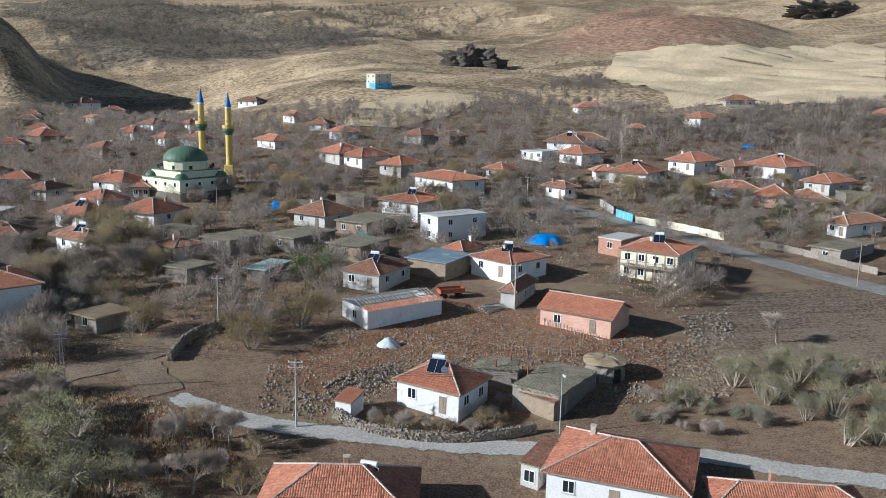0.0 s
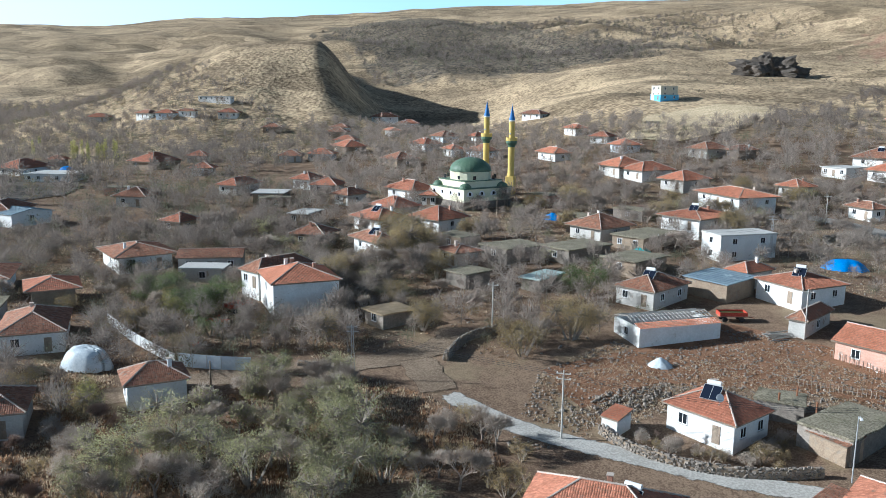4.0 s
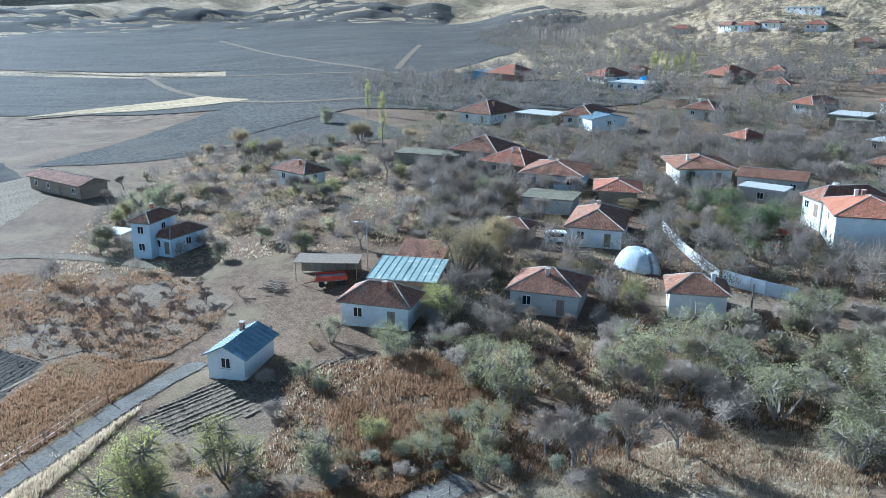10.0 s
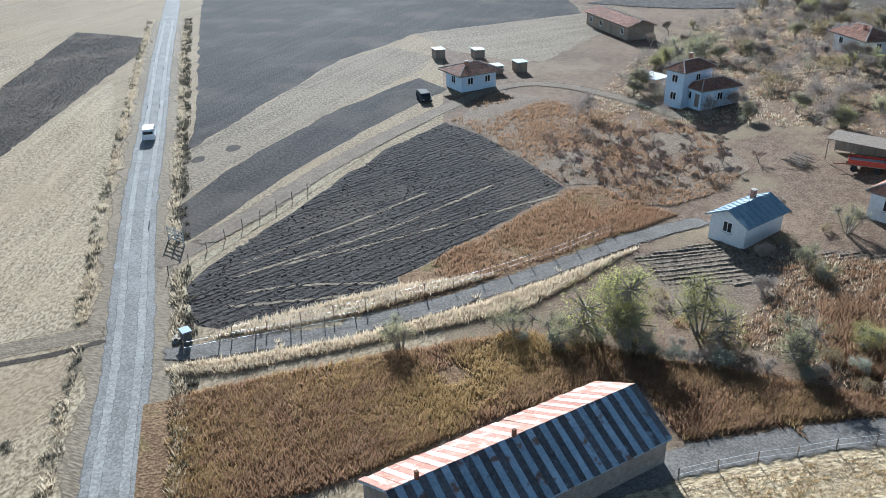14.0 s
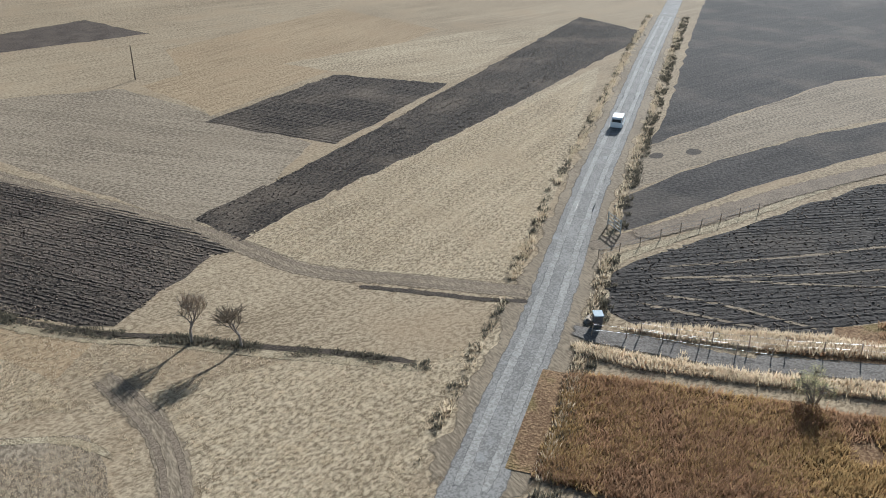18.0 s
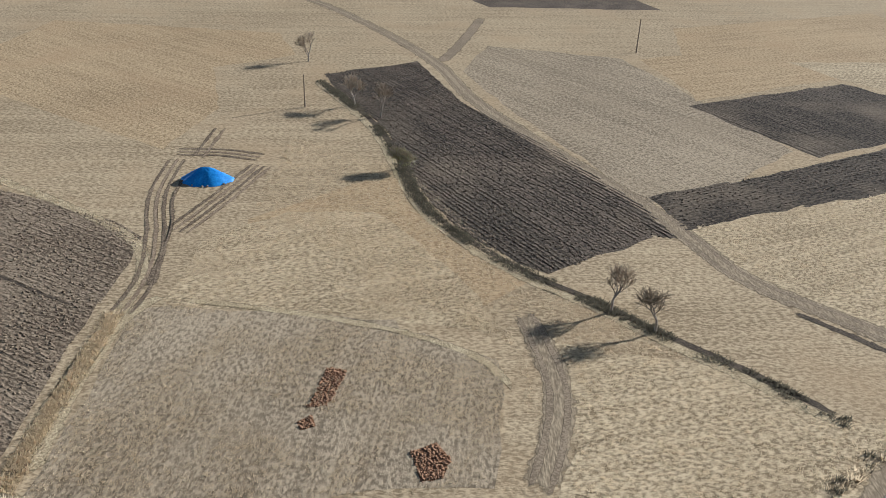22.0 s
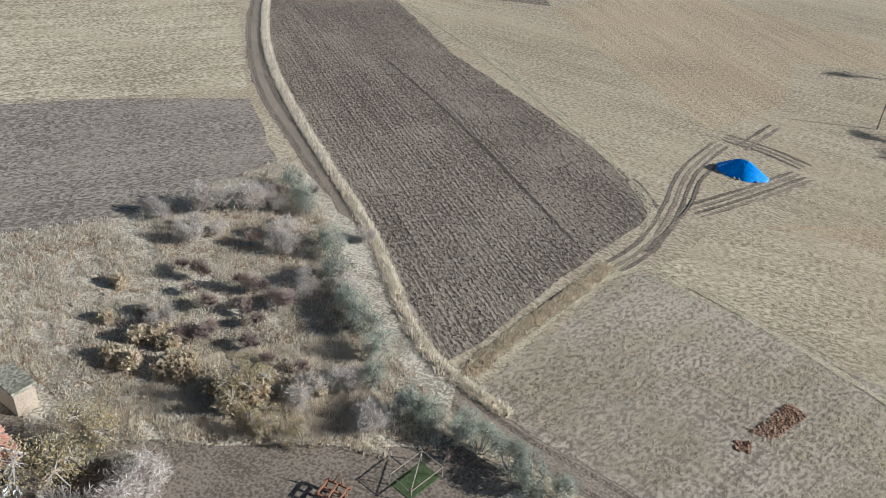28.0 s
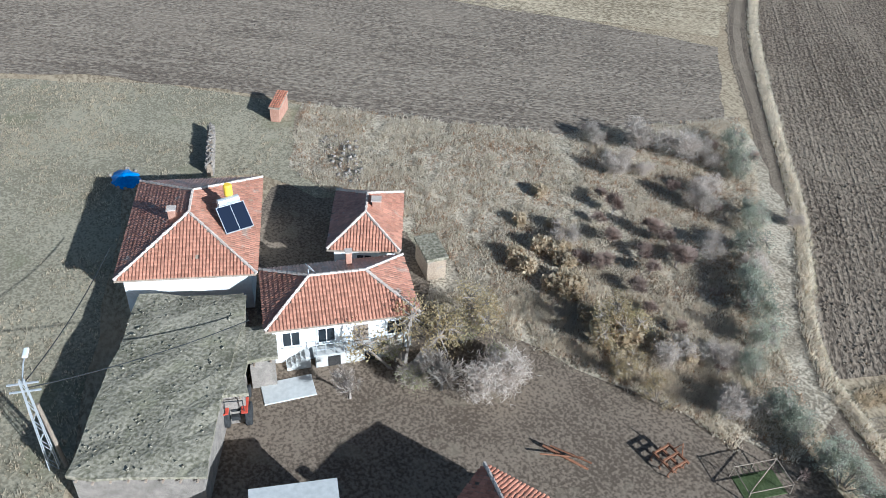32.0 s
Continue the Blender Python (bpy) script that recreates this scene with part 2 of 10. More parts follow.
def drilled(name, a, b, c, along, gap, far=1.0, depth=0.05, soft=True, straw=1.0):
    """Field soil or stubble: long uneven rows along a direction (degrees), clods or cut straw, and broad patches."""
    m = bpy.data.materials.new(name)
    m.use_nodes = True
    t = m.node_tree
    n, l = t.nodes, t.links
    p = n["Principled BSDF"]
    p.inputs["Roughness"].default_value, p.inputs["Specular IOR Level"].default_value = 0.9, 0.04
    co, turn = n.new("ShaderNodeTexCoord"), n.new("ShaderNodeMapping")
    turn.inputs["Rotation"].default_value = (0, 0, radians(90 - along))
    l.new(co.outputs["Object"], turn.inputs[0])

    def layer(scale, stretch, detail, weight, last):
        mp, tx, ma = n.new("ShaderNodeMapping"), n.new("ShaderNodeTexNoise"), n.new("ShaderNodeMath")
        mp.inputs["Scale"].default_value = (1, stretch, 1)
        l.new(turn.outputs[0], mp.inputs[0])
        l.new(mp.outputs[0], tx.inputs[0])
        tx.inputs["Scale"].default_value, tx.inputs["Detail"].default_value, tx.inputs["Roughness"].default_value = scale, detail, 0.6
        ma.operation = "MULTIPLY_ADD"
        ma.inputs[1].default_value = weight
        l.new(tx.outputs[0], ma.inputs[0])
        if last is None:
            ma.inputs[2].default_value = 0.0
        else:
            l.new(last, ma.inputs[2])
        return ma.outputs[0]
    rows = layer(0.9 / gap / far, 0.05, 3, 1.2, None)
    bands = layer(0.22 / far, 0.04, 3, 0.6, rows)
    speck = layer(3.6 / far, 0.55, 2, 1.0, None)
    sharp = n.new("ShaderNodeMapRange")
    sharp.inputs[1].default_value, sharp.inputs[2].default_value = 0.38, 0.62
    sharp.inputs[4].default_value = 0.95 * straw
    l.new(speck, sharp.inputs[0])
    grain = sharp.outputs[0]
    both = n.new("ShaderNodeMath")
    both.operation = "ADD"
    l.new(bands, both.inputs[0])
    l.new(grain, both.inputs[1])
    total = layer(0.045 / far, 1.0, 4, 0.9, both.outputs[0])
    mid = (1.2 + 0.6 + 0.95 * straw + 0.9) / 2
    fac = n.new("ShaderNodeMapRange")
    fac.inputs[1].default_value, fac.inputs[2].default_value = mid - 0.5, mid + 0.5
    l.new(total, fac.inputs[0])
    mix = n.new("ShaderNodeMix")
    mix.data_type = "RGBA"
    mix.inputs["A"].default_value, mix.inputs["B"].default_value = (*a, 1), (*b, 1)
    l.new(fac.outputs[0], mix.inputs["Factor"])
    patchy, pr, m2 = n.new("ShaderNodeTexNoise"), n.new("ShaderNodeMapRange"), n.new("ShaderNodeMix")
    patchy.inputs["Scale"].default_value, patchy.inputs["Detail"].default_value = 0.09 / far, 6
    l.new(turn.outputs[0], patchy.inputs[0])
    pr.inputs[1].default_value, pr.inputs[2].default_value, pr.inputs[4].default_value = 0.50, 0.72, 0.6
    l.new(patchy.outputs[0], pr.inputs[0])
    m2.data_type = "RGBA"
    m2.inputs["B"].default_value = (*c, 1)
    l.new(pr.outputs[0], m2.inputs["Factor"])
    l.new(mix.outputs["Result"], m2.inputs["A"])
    l.new(m2.outputs["Result"], p.inputs["Base Color"])
    bp = n.new("ShaderNodeBump")
    bp.inputs["Strength"].default_value, bp.inputs["Distance"].default_value = 0.55, depth * far
    h = n.new("ShaderNodeMath")
    h.operation = "ADD"
    l.new(rows, h.inputs[0])
    l.new(grain, h.inputs[1])
    l.new(h.outputs[0], bp.inputs["Height"])
    l.new(bp.outputs[0], p.inputs["Normal"])
    if soft:
        at, f1, sm, al = n.new("ShaderNodeAttribute"), n.new("ShaderNodeTexNoise"), n.new("ShaderNodeMath"), n.new("ShaderNodeMapRange")
        at.attribute_name = "edge"
        f1.inputs["Scale"].default_value, f1.inputs["Detail"].default_value = 1.1, 6
        l.new(co.outputs["Object"], f1.inputs[0])
        sm.operation = "ADD"
        l.new(at.outputs["Fac"], sm.inputs[0])
        l.new(f1.outputs[0], sm.inputs[1])
        al.inputs[1].default_value, al.inputs[2].default_value = 0.72, 0.98
        l.new(sm.outputs[0], al.inputs[0])
        l.new(al.outputs[0], p.inputs["Alpha"])
    return m


def rowed(kind, along, far=1.0):
    key = (kind, round(along), far)
    if key not in ROWED:
        a, b, c, sp, gap = SOILS[kind]
        ROWED[key] = drilled(kind + "_field_soil", a, b, c, along, gap, far, 0.035 if kind in ("pale", "grey", "ochre", "gold") else 0.08)
    return ROWED[key]


STUBBLE = drilled("stubble", (0.225, 0.170, 0.108), (0.46, 0.365, 0.243), (0.35, 0.255, 0.158), 168, 0.8, 1.0, 0.04, False)
DUNG = mat("dung_heap", (0.17, 0.09, 0.05), (0.30, 0.17, 0.10), 1.5, bump=1.0)

PLASTER = mat("white_plaster", (0.66, 0.65, 0.62), (0.80, 0.79, 0.77), 0.5, bump=0.15, c=(0.52, 0.48, 0.42), spots=-0.05, vary=0.05)
PLASTER_BLUE = mat("pale_blue_plaster", (0.55, 0.62, 0.68), (0.68, 0.74, 0.79), 0.5, bump=0.15, vary=0.04)
PLASTER_GREY = mat("grey_render", (0.42, 0.40, 0.37), (0.55, 0.53, 0.49), 0.6, bump=0.25, c=(0.34, 0.29, 0.24), spots=0.02, vary=0.08)
PLASTER_PINK = mat("pink_render", (0.52, 0.30, 0.22), (0.66, 0.42, 0.33), 0.6, bump=0.25, c=(0.45, 0.32, 0.25), spots=0.0)
PLASTER_CREAM = mat("cream_render", (0.60, 0.54, 0.40), (0.72, 0.66, 0.52), 0.6, bump=0.2, c=(0.48, 0.42, 0.33), spots=0.0, vary=0.05)
MUD = mat("mud_brick", (0.23, 0.17, 0.12), (0.36, 0.28, 0.20), 0.9, bump=0.6, c=(0.28, 0.23, 0.18), spots=0.05, vary=0.1)
STONE = mat("field_stone", (0.175, 0.15, 0.125), (0.33, 0.285, 0.24), 2.2, bump=0.7, island=0.25)
BRICK = mat("red_brick", (0.33, 0.17, 0.115), (0.47, 0.27, 0.19), 2.0, bump=0.3, vary=0.12)
TILES = mat("red_roof_tiles", (0.37, 0.145, 0.085), (0.58, 0.255, 0.16), 0.55, fine=5, rough=0.75, bump=0.2, island=0.20, c=(0.26, 0.16, 0.11), spots=-0.01)
TILES_NEW = mat("bright_roof_tiles", (0.47, 0.18, 0.10), (0.64, 0.285, 0.18), 0.6, rough=0.7, bump=0.15, island=0.12)
TILES_FARM = mat("sun_bleached_roof_tiles", (0.31, 0.135, 0.085), (0.47, 0.235, 0.155), 0.7, fine=6, rough=0.36, bump=0.25, island=0.22, c=(0.36, 0.27, 0.21), spots=0.0)
TILES_FARM.node_tree.nodes["Principled BSDF"].inputs["Specular IOR Level"].default_value = 0.6
TILES_OLD = mat("weathered_roof_tiles", (0.27, 0.122, 0.076), (0.45, 0.235, 0.15), 0.8, fine=6, rough=0.85, bump=0.3, island=0.28, c=(0.30, 0.24, 0.19), spots=0.03)
ALL_TILES = (TILES, TILES_NEW, TILES_OLD, TILES_FARM)
RIDGE = mat("mortared_ridge", (0.42, 0.34, 0.28), (0.60, 0.52, 0.45), 1.5, bump=0.4)
EARTHROOF = mat("earth_roof", (0.145, 0.132, 0.09), (0.34, 0.30, 0.225), 0.35, fine=10, bump=1.0, depth=0.05, c=(0.25, 0.23, 0.15), spots=0.04, grain=5.0, contrast=0.36)
SHEET_BLUE = mat("blue_painted_sheet", (0.19, 0.26, 0.31), (0.30, 0.37, 0.41), 0.4, rough=0.6, bump=0.05, metal=0.05, c=(0.42, 0.50, 0.54), spots=0.0)
SHEET_TURQ = mat("turquoise_sheet", (0.27, 0.36, 0.34), (0.40, 0.48, 0.45), 0.5, rough=0.65, bump=0.05, metal=0.05, c=(0.62, 0.66, 0.64), spots=0.02)
# barn sheets: blue and dark carry the shaded slope's tone, pinkish and red the sunlit one's
SHEET_RUST = mat("rusting_shade_blue_sheet", (0.27, 0.35, 0.42), (0.46, 0.54, 0.60), 0.6, rough=0.6, bump=0.1, metal=0.1, c=(0.24, 0.15, 0.11), spots=0.04, vary=0.15)
SHEET_PALE_LIT = mat("sunlit_pinkish_sheet", (0.58, 0.33, 0.24), (0.80, 0.62, 0.52), 0.35, rough=0.92, bump=0.1, c=(0.46, 0.25, 0.18), spots=0.08, vary=0.14)
SHEET_RED_LIT = mat("sunlit_reddish_worn_sheet", (0.38, 0.165, 0.11), (0.54, 0.31, 0.235), 0.5, rough=0.92, bump=0.1, c=(0.72, 0.60, 0.52), spots=0.02, vary=0.14)
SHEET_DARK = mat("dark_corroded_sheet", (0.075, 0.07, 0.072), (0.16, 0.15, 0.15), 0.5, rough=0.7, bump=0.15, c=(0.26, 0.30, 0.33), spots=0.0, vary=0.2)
WOOD = mat("weathered_wood", (0.20, 0.15, 0.11), (0.36, 0.29, 0.22), 3.0, stretch=(1, 1, 0.15), bump=0.3, vary=0.15)
WOOD_GREY = mat("grey_timber", (0.38, 0.36, 0.32), (0.56, 0.53, 0.48), 3.0, bump=0.2, vary=0.12)
STEEL = mat("galvanised_steel", (0.45, 0.46, 0.47), (0.60, 0.61, 0.61), 4.0, rough=0.5, metal=0.5, bump=0.05)
RUST = mat("rusty_iron", (0.17, 0.075, 0.04), (0.30, 0.14, 0.075), 3.0, rough=0.8, bump=0.3)
WHITE = mat("white_paint", (0.74, 0.74, 0.73), (0.84, 0.84, 0.83), 3.0, rough=0.45, bump=0.03)
BLACK = mat("black_rubber", (0.02, 0.02, 0.02), (0.05, 0.05, 0.05), 5.0, rough=0.8)
DARK = mat("dark_interior", (0.025, 0.022, 0.02), (0.05, 0.045, 0.04), 2.0)
RED = mat("red_paint", (0.42, 0.05, 0.03), (0.56, 0.10, 0.06), 3.0, rough=0.5, bump=0.05)
YELLOW = mat("yellow_plastic", (0.75, 0.47, 0.03), (0.85, 0.58, 0.06), 3.0, rough=0.5, bump=0.03)
GREENPAINT = mat("green_lead_roof", (0.075, 0.135, 0.085), (0.14, 0.205, 0.14), 0.5, rough=0.5, bump=0.05)
YELLOWPAINT = mat("ochre_paint", (0.60, 0.43, 0.11), (0.70, 0.52, 0.17), 0.8, rough=0.7, bump=0.05)
LEMON = mat("pale_yellow_paint", (0.68, 0.65, 0.45), (0.78, 0.75, 0.56), 0.8, rough=0.8, bump=0.05)
BLUEPAINT = mat("strong_blue_paint", (0.03, 0.14, 0.38), (0.06, 0.21, 0.50), 1.0, rough=0.5, bump=0.05)
SKYPAINT = mat("sky_blue_paint", (0.10, 0.38, 0.62), (0.18, 0.48, 0.70), 0.8, rough=0.5, bump=0.05)
TARP_BLUE = mat("blue_tarpaulin", (0.01, 0.16, 0.52), (0.03, 0.27, 0.70), 0.6, rough=0.45, bump=0.2)
TARP_PALE = mat("silvery_tarpaulin", (0.46, 0.52, 0.56), (0.66, 0.70, 0.72), 0.5, rough=0.5, bump=0.3)
TARP_TURQ = mat("turquoise_tarpaulin", (0.03, 0.36, 0.38), (0.08, 0.50, 0.50), 0.8, rough=0.5, bump=0.3)
BARK = mat("grey_bark", (0.21, 0.172, 0.14), (0.37, 0.315, 0.265), 3.0, bump=0.4, vary=0.2)


def leafy(name, a, b, vary=0.2, through_light=0.55):
    """Leaves let part of the light through."""
    m = mat(name, a, b, 0.9, rough=0.7, bump=0, vary=vary)
    t = m.node_tree
    p = t.nodes["Principled BSDF"]
    p.inputs["Specular IOR Level"].default_value = 0.15
    tr, mx = t.nodes.new("ShaderNodeBsdfTranslucent"), t.nodes.new("ShaderNodeMixShader")
    mx.inputs[0].default_value = through_light
    t.links.new(p.inputs["Base Color"].links[0].from_socket, tr.inputs[0])
    t.links.new(p.outputs[0], mx.inputs[1])
    t.links.new(tr.outputs[0], mx.inputs[2])
    t.links.new(mx.outputs[0], t.nodes["Material Output"].inputs[0])
    return m


TWIG = leafy("bare_twigs", (0.37, 0.305, 0.25), (0.60, 0.52, 0.44), 0.2, 0.35)
LONE_TWIG = leafy("thin_brown_twigs", (0.33, 0.265, 0.20), (0.50, 0.415, 0.32), 0.2, 0.35)
TWIG_RED = leafy("reddish_twigs", (0.27, 0.19, 0.15), (0.43, 0.325, 0.265), 0.2, 0.35)
LEAF_OLIVE = leafy("grey_green_leaves", (0.31, 0.30, 0.155), (0.50, 0.475, 0.27))
LEAF_SAGE = leafy("silvery_leaves", (0.285, 0.29, 0.215), (0.48, 0.485, 0.375))
FAR_TWIG = leafy("grey_brown_twigs", (0.19, 0.155, 0.13), (0.39, 0.33, 0.28), 0.2, 0.4)
FAR_OLIVE = leafy("dull_green_leaves", (0.14, 0.142, 0.09), (0.31, 0.30, 0.205), 0.2, 0.45)
FAR_BROWN = leafy("dull_brown_leaves", (0.18, 0.135, 0.08), (0.38, 0.29, 0.165), 0.2, 0.45)
SCRUB = leafy("dark_hill_scrub", (0.085, 0.075, 0.055), (0.17, 0.15, 0.11))
LEAF_YELLOW = leafy("yellowing_leaves", (0.34, 0.325, 0.105), (0.54, 0.51, 0.20))
LEAF_BROWN = leafy("brown_autumn_leaves", (0.30, 0.225, 0.115), (0.50, 0.40, 0.22))
LEAF_GREEN = leafy("dark_green_leaves", (0.10, 0.13, 0.05), (0.20, 0.245, 0.11))
STRAW = leafy("straw_blades", (0.49, 0.395, 0.27), (0.70, 0.58, 0.42), 0.1)
RUSTWEED = leafy("rust_weed_stems", (0.275, 0.165, 0.095), (0.45, 0.29, 0.175), 0.1)
OCHREWEED = leafy("ochre_weed_stems", (0.325, 0.215, 0.095), (0.51, 0.36, 0.175), 0.1)
PALEHAY = leafy("bleached_hay", (0.56, 0.48, 0.365), (0.80, 0.70, 0.55), 0.1)
REED = leafy("pale_hay", (0.46, 0.365, 0.24), (0.66, 0.54, 0.38), 0.1)

GLASS = bpy.data.materials.new("window_glass")
GLASS.use_nodes = True
GLASS.node_tree.nodes["Principled BSDF"].inputs["Base Color"].default_value = (0.02, 0.025, 0.03, 1)
GLASS.node_tree.nodes["Principled BSDF"].inputs["Roughness"].default_value = 0.08
SOLAR = bpy.data.materials.new("solar_collector")
SOLAR.use_nodes = True
SOLAR.node_tree.nodes["Principled BSDF"].inputs["Base Color"].default_value = (0.015, 0.02, 0.035, 1)
SOLAR.node_tree.nodes["Principled BSDF"].inputs["Roughness"].default_value = 0.12

# ---- the land ----
# Height of the land: knots by bearing (degrees, anticlockwise from north) and distance.
FAR = (0.0, 60.0, 115.0, 240.0, 330.0, 450.0, 700.0, 1300.0, 2600.0, 4200.0)
LAND = (
    (-90.0, (1, 4, 9, 20, 50, 110, 300, 330)),
    (-28.0, (3.5, 10, 17, 36, 62, 150, 345, 390)),
    (-10.0, (4.5, 11, 21, 38, 66, 145, 340, 380)),
    (5.0, (4.5, 11, 21, 41, 64, 135, 342, 390)),
    (18.0, (4.5, 10, 15, 25, 45, 115, 318, 360)),
    (32.0, (4, 9, 12, 15, 24, 90, 282, 330)),
    (45.0, (3.5, 8, 10, 10, 14, 62, 232, 270)),
    (60.0, (3, 6, 7, 8, 8, 20, 165, 200)),
    (80.0, (0, 0, 0, 0, 0, 6, 92, 120)),
    (110.0, (0, 0, 0, 0, 0, 4, 62, 80)),
    (225.0, (0, 0, 0, 0, 0, 4, 60, 80)),
    (270.0, (1, 4, 9, 20, 50, 110, 300, 330)),
)


def smooth(a, b, v):
    k = min(1.0, max(0.0, (v - a) / (b - a)))
    return k * k * (3 - 2 * k)


def ground_z(x, y):
    d = math.hypot(x, y)
    az = math.degrees(math.atan2(-x, y))
    if az < -90:
        az += 360
    i = 0
    while i < len(LAND) - 2 and az > LAND[i + 1][0]:
        i += 1
    k = smooth(LAND[i][0], LAND[i + 1][0], az)
    j = 0
    while j < len(FAR) - 2 and d > FAR[j + 1]:
        j += 1
    q = min(1.0, (d - FAR[j]) / (FAR[j + 1] - FAR[j]))
    lo = [0.0 if n < 2 else LAND[i][1][n - 2] * (1 - k) + LAND[i + 1][1][n - 2] * k for n in (j, j + 1)]
    z = lo[0] * (1 - q) + lo[1] * q
    if d > 330:
        # the steep hill across the valley: gentle to the west, steep to the east
        s = az - 30.0
        side = math.exp(-(max(0.0, s - 1.5) / 10.0) ** 2) if s > 0 else math.exp(-(max(0.0, -s - 1.5) / 3.0) ** 2)
        run = d - 640
        z += 58 * side * math.exp(-(run / (120 if run < 0 else 260)) ** 2)
        # the stream valley at its foot
        z -= 16 * math.exp(-((az - 19) / 5) ** 2 - ((d - 620) / 150) ** 2)
        # the reddish hill
        z += 22 * math.exp(-((az + 16) / 6) ** 2 - ((d - 900) / 170) ** 2)
        rough = smooth(340, 1500, d)
        if az < 100 or az > 250:
            calm = 1 - 0.75 * smooth(1300, 2400, d)
            calm *= 1 - 0.93 * smooth(46, 60, az) * (1 - smooth(1000, 1600, d))
            z += rough * calm * (26 * wave(x / 190, y / 190) + 16 * wave(x / 75 + 3, y / 75) + 7 * wave(x / 30, y / 30 + 1)) + smooth(340, 480, d) * calm * (2.6 * wave(x / 22, y / 22) + 1.2 * wave(x / 9, y / 9))
    return z


def wave(x, y):
    """A smooth uneven swell between -1 and 1."""
    return (math.sin(1.3 * x + 2.1 * math.sin(0.7 * y)) + math.sin(1.7 * y - 1.1 + 1.6 * math.sin(0.9 * x + 2)) + math.sin(0.8 * (x + y) + 0.5 * math.sin(2.3 * x))) / 3


# ---- builders ----


def mesh_of(name, verts, faces, material, smooth_faces=False):
    me = bpy.data.meshes.new(name)
    me.from_pydata([tuple(v) for v in verts], [], [tuple(f) for f in faces])
    me.materials.append(material)
    if smooth_faces:
        me.polygons.foreach_set("use_smooth", [True] * len(me.polygons))
    me.update()
    return me


def edges_of(me, values):
    """How far inside its border each vertex of a surface lies, for the ragged rim."""
    at = me.attributes.new("edge", "FLOAT", "POINT")
    at.data.foreach_set("value", values)
    return me


def thing(name, x, y, turn=0.0, z=None, label="", category="", group=""):
    ob = new(name)
    ob.empty_display_size = 0.3
    ob.matrix_basis = pose(x, y, ground_z(x, y) if z is None else z, 0, 0, turn)
    return tagged(ob, label, category, group)


def part(name, bm, material, parent, label="", kind=""):
    """Links a bmesh or a mesh as one object under a thing or a part."""
    if isinstance(bm, bmesh.types.BMesh):
        me = bpy.data.meshes.new(name)
        bm.to_mesh(me)
        bm.free()
        me.materials.append(material)
    else:
        me = bm
    ob = new(name, me)
    ob.parent = parent
    return tagged(ob, label, kind=kind)


def box(x0, x1, y0, y1, z0, z1, bm=None, m=None, bevel=0.0):
    bm = bm or bmesh.new()
    r = bmesh.ops.create_cube(bm, size=1)
    mt = Matrix.Translation(((x0 + x1) / 2, (y0 + y1) / 2, (z0 + z1) / 2)) @ Matrix.Diagonal((x1 - x0, y1 - y0, z1 - z0, 1))
    bmesh.ops.transform(bm, matrix=(m @ mt) if m else mt, verts=r["verts"])
    if bevel:
        es = list({e for v in r["verts"] for e in v.link_edges})
        bmesh.ops.bevel(bm, geom=es, offset=bevel, segments=1, affect="EDGES")
    return bm


def tube(points, radius, sides=6, bm=None, end=None):
    """A tapering round bar through points."""
    bm = bm or bmesh.new()
    pts = [Vector(p) for p in points]
    last = None
    for i, p in enumerate(pts):
        d = (pts[min(i + 1, len(pts) - 1)] - pts[max(i - 1, 0)]).normalized()
        a = d.orthogonal().normalized()
        b = d.cross(a)
        r = radius if end is None else radius + (end - radius) * i / (len(pts) - 1)
        ring = [bm.verts.new(p + r * (a * math.cos(k * 2 * math.pi / sides) + b * math.sin(k * 2 * math.pi / sides))) for k in range(sides)]
        if last:
            for k in range(sides):
                bm.faces.new((last[k], last[(k + 1) % sides], ring[(k + 1) % sides], ring[k]))
        else:
            bm.faces.new(ring[::-1])
        last = ring
    bm.faces.new(last)
    return bm


def lathe(profile, sides=20, bm=None):
    bm = bm or bmesh.new()
    rings = [[bm.verts.new((r * math.cos(k * 2 * math.pi / sides), r * math.sin(k * 2 * math.pi / sides), z)) for k in range(sides)] for r, z in profile]
    for a, b in zip(rings, rings[1:]):
        for k in range(sides):
            bm.faces.new((a[k], a[(k + 1) % sides], b[(k + 1) % sides], b[k]))
    bm.faces.new(rings[0][::-1])
    bm.faces.new(rings[-1])
    return bm


def inside(poly, x, y):
    hit = False
    for (ax, ay), (bx, by) in zip(poly, poly[1:] + poly[:1]):
        if (ay > y) != (by > y) and x < (bx - ax) * (y - ay) / (by - ay) + ax:
            hit = not hit
    return hit


def inside_many(poly, pts):
    x, y = pts[:, 0], pts[:, 1]
    hit = np.zeros(len(pts), bool)
    for (ax, ay), (bx, by) in zip(poly, poly[1:] + poly[:1]):
        if ay != by:
            hit ^= ((ay > y) != (by > y)) & (x < (bx - ax) * (y - ay) / (by - ay) + ax)
    return hit


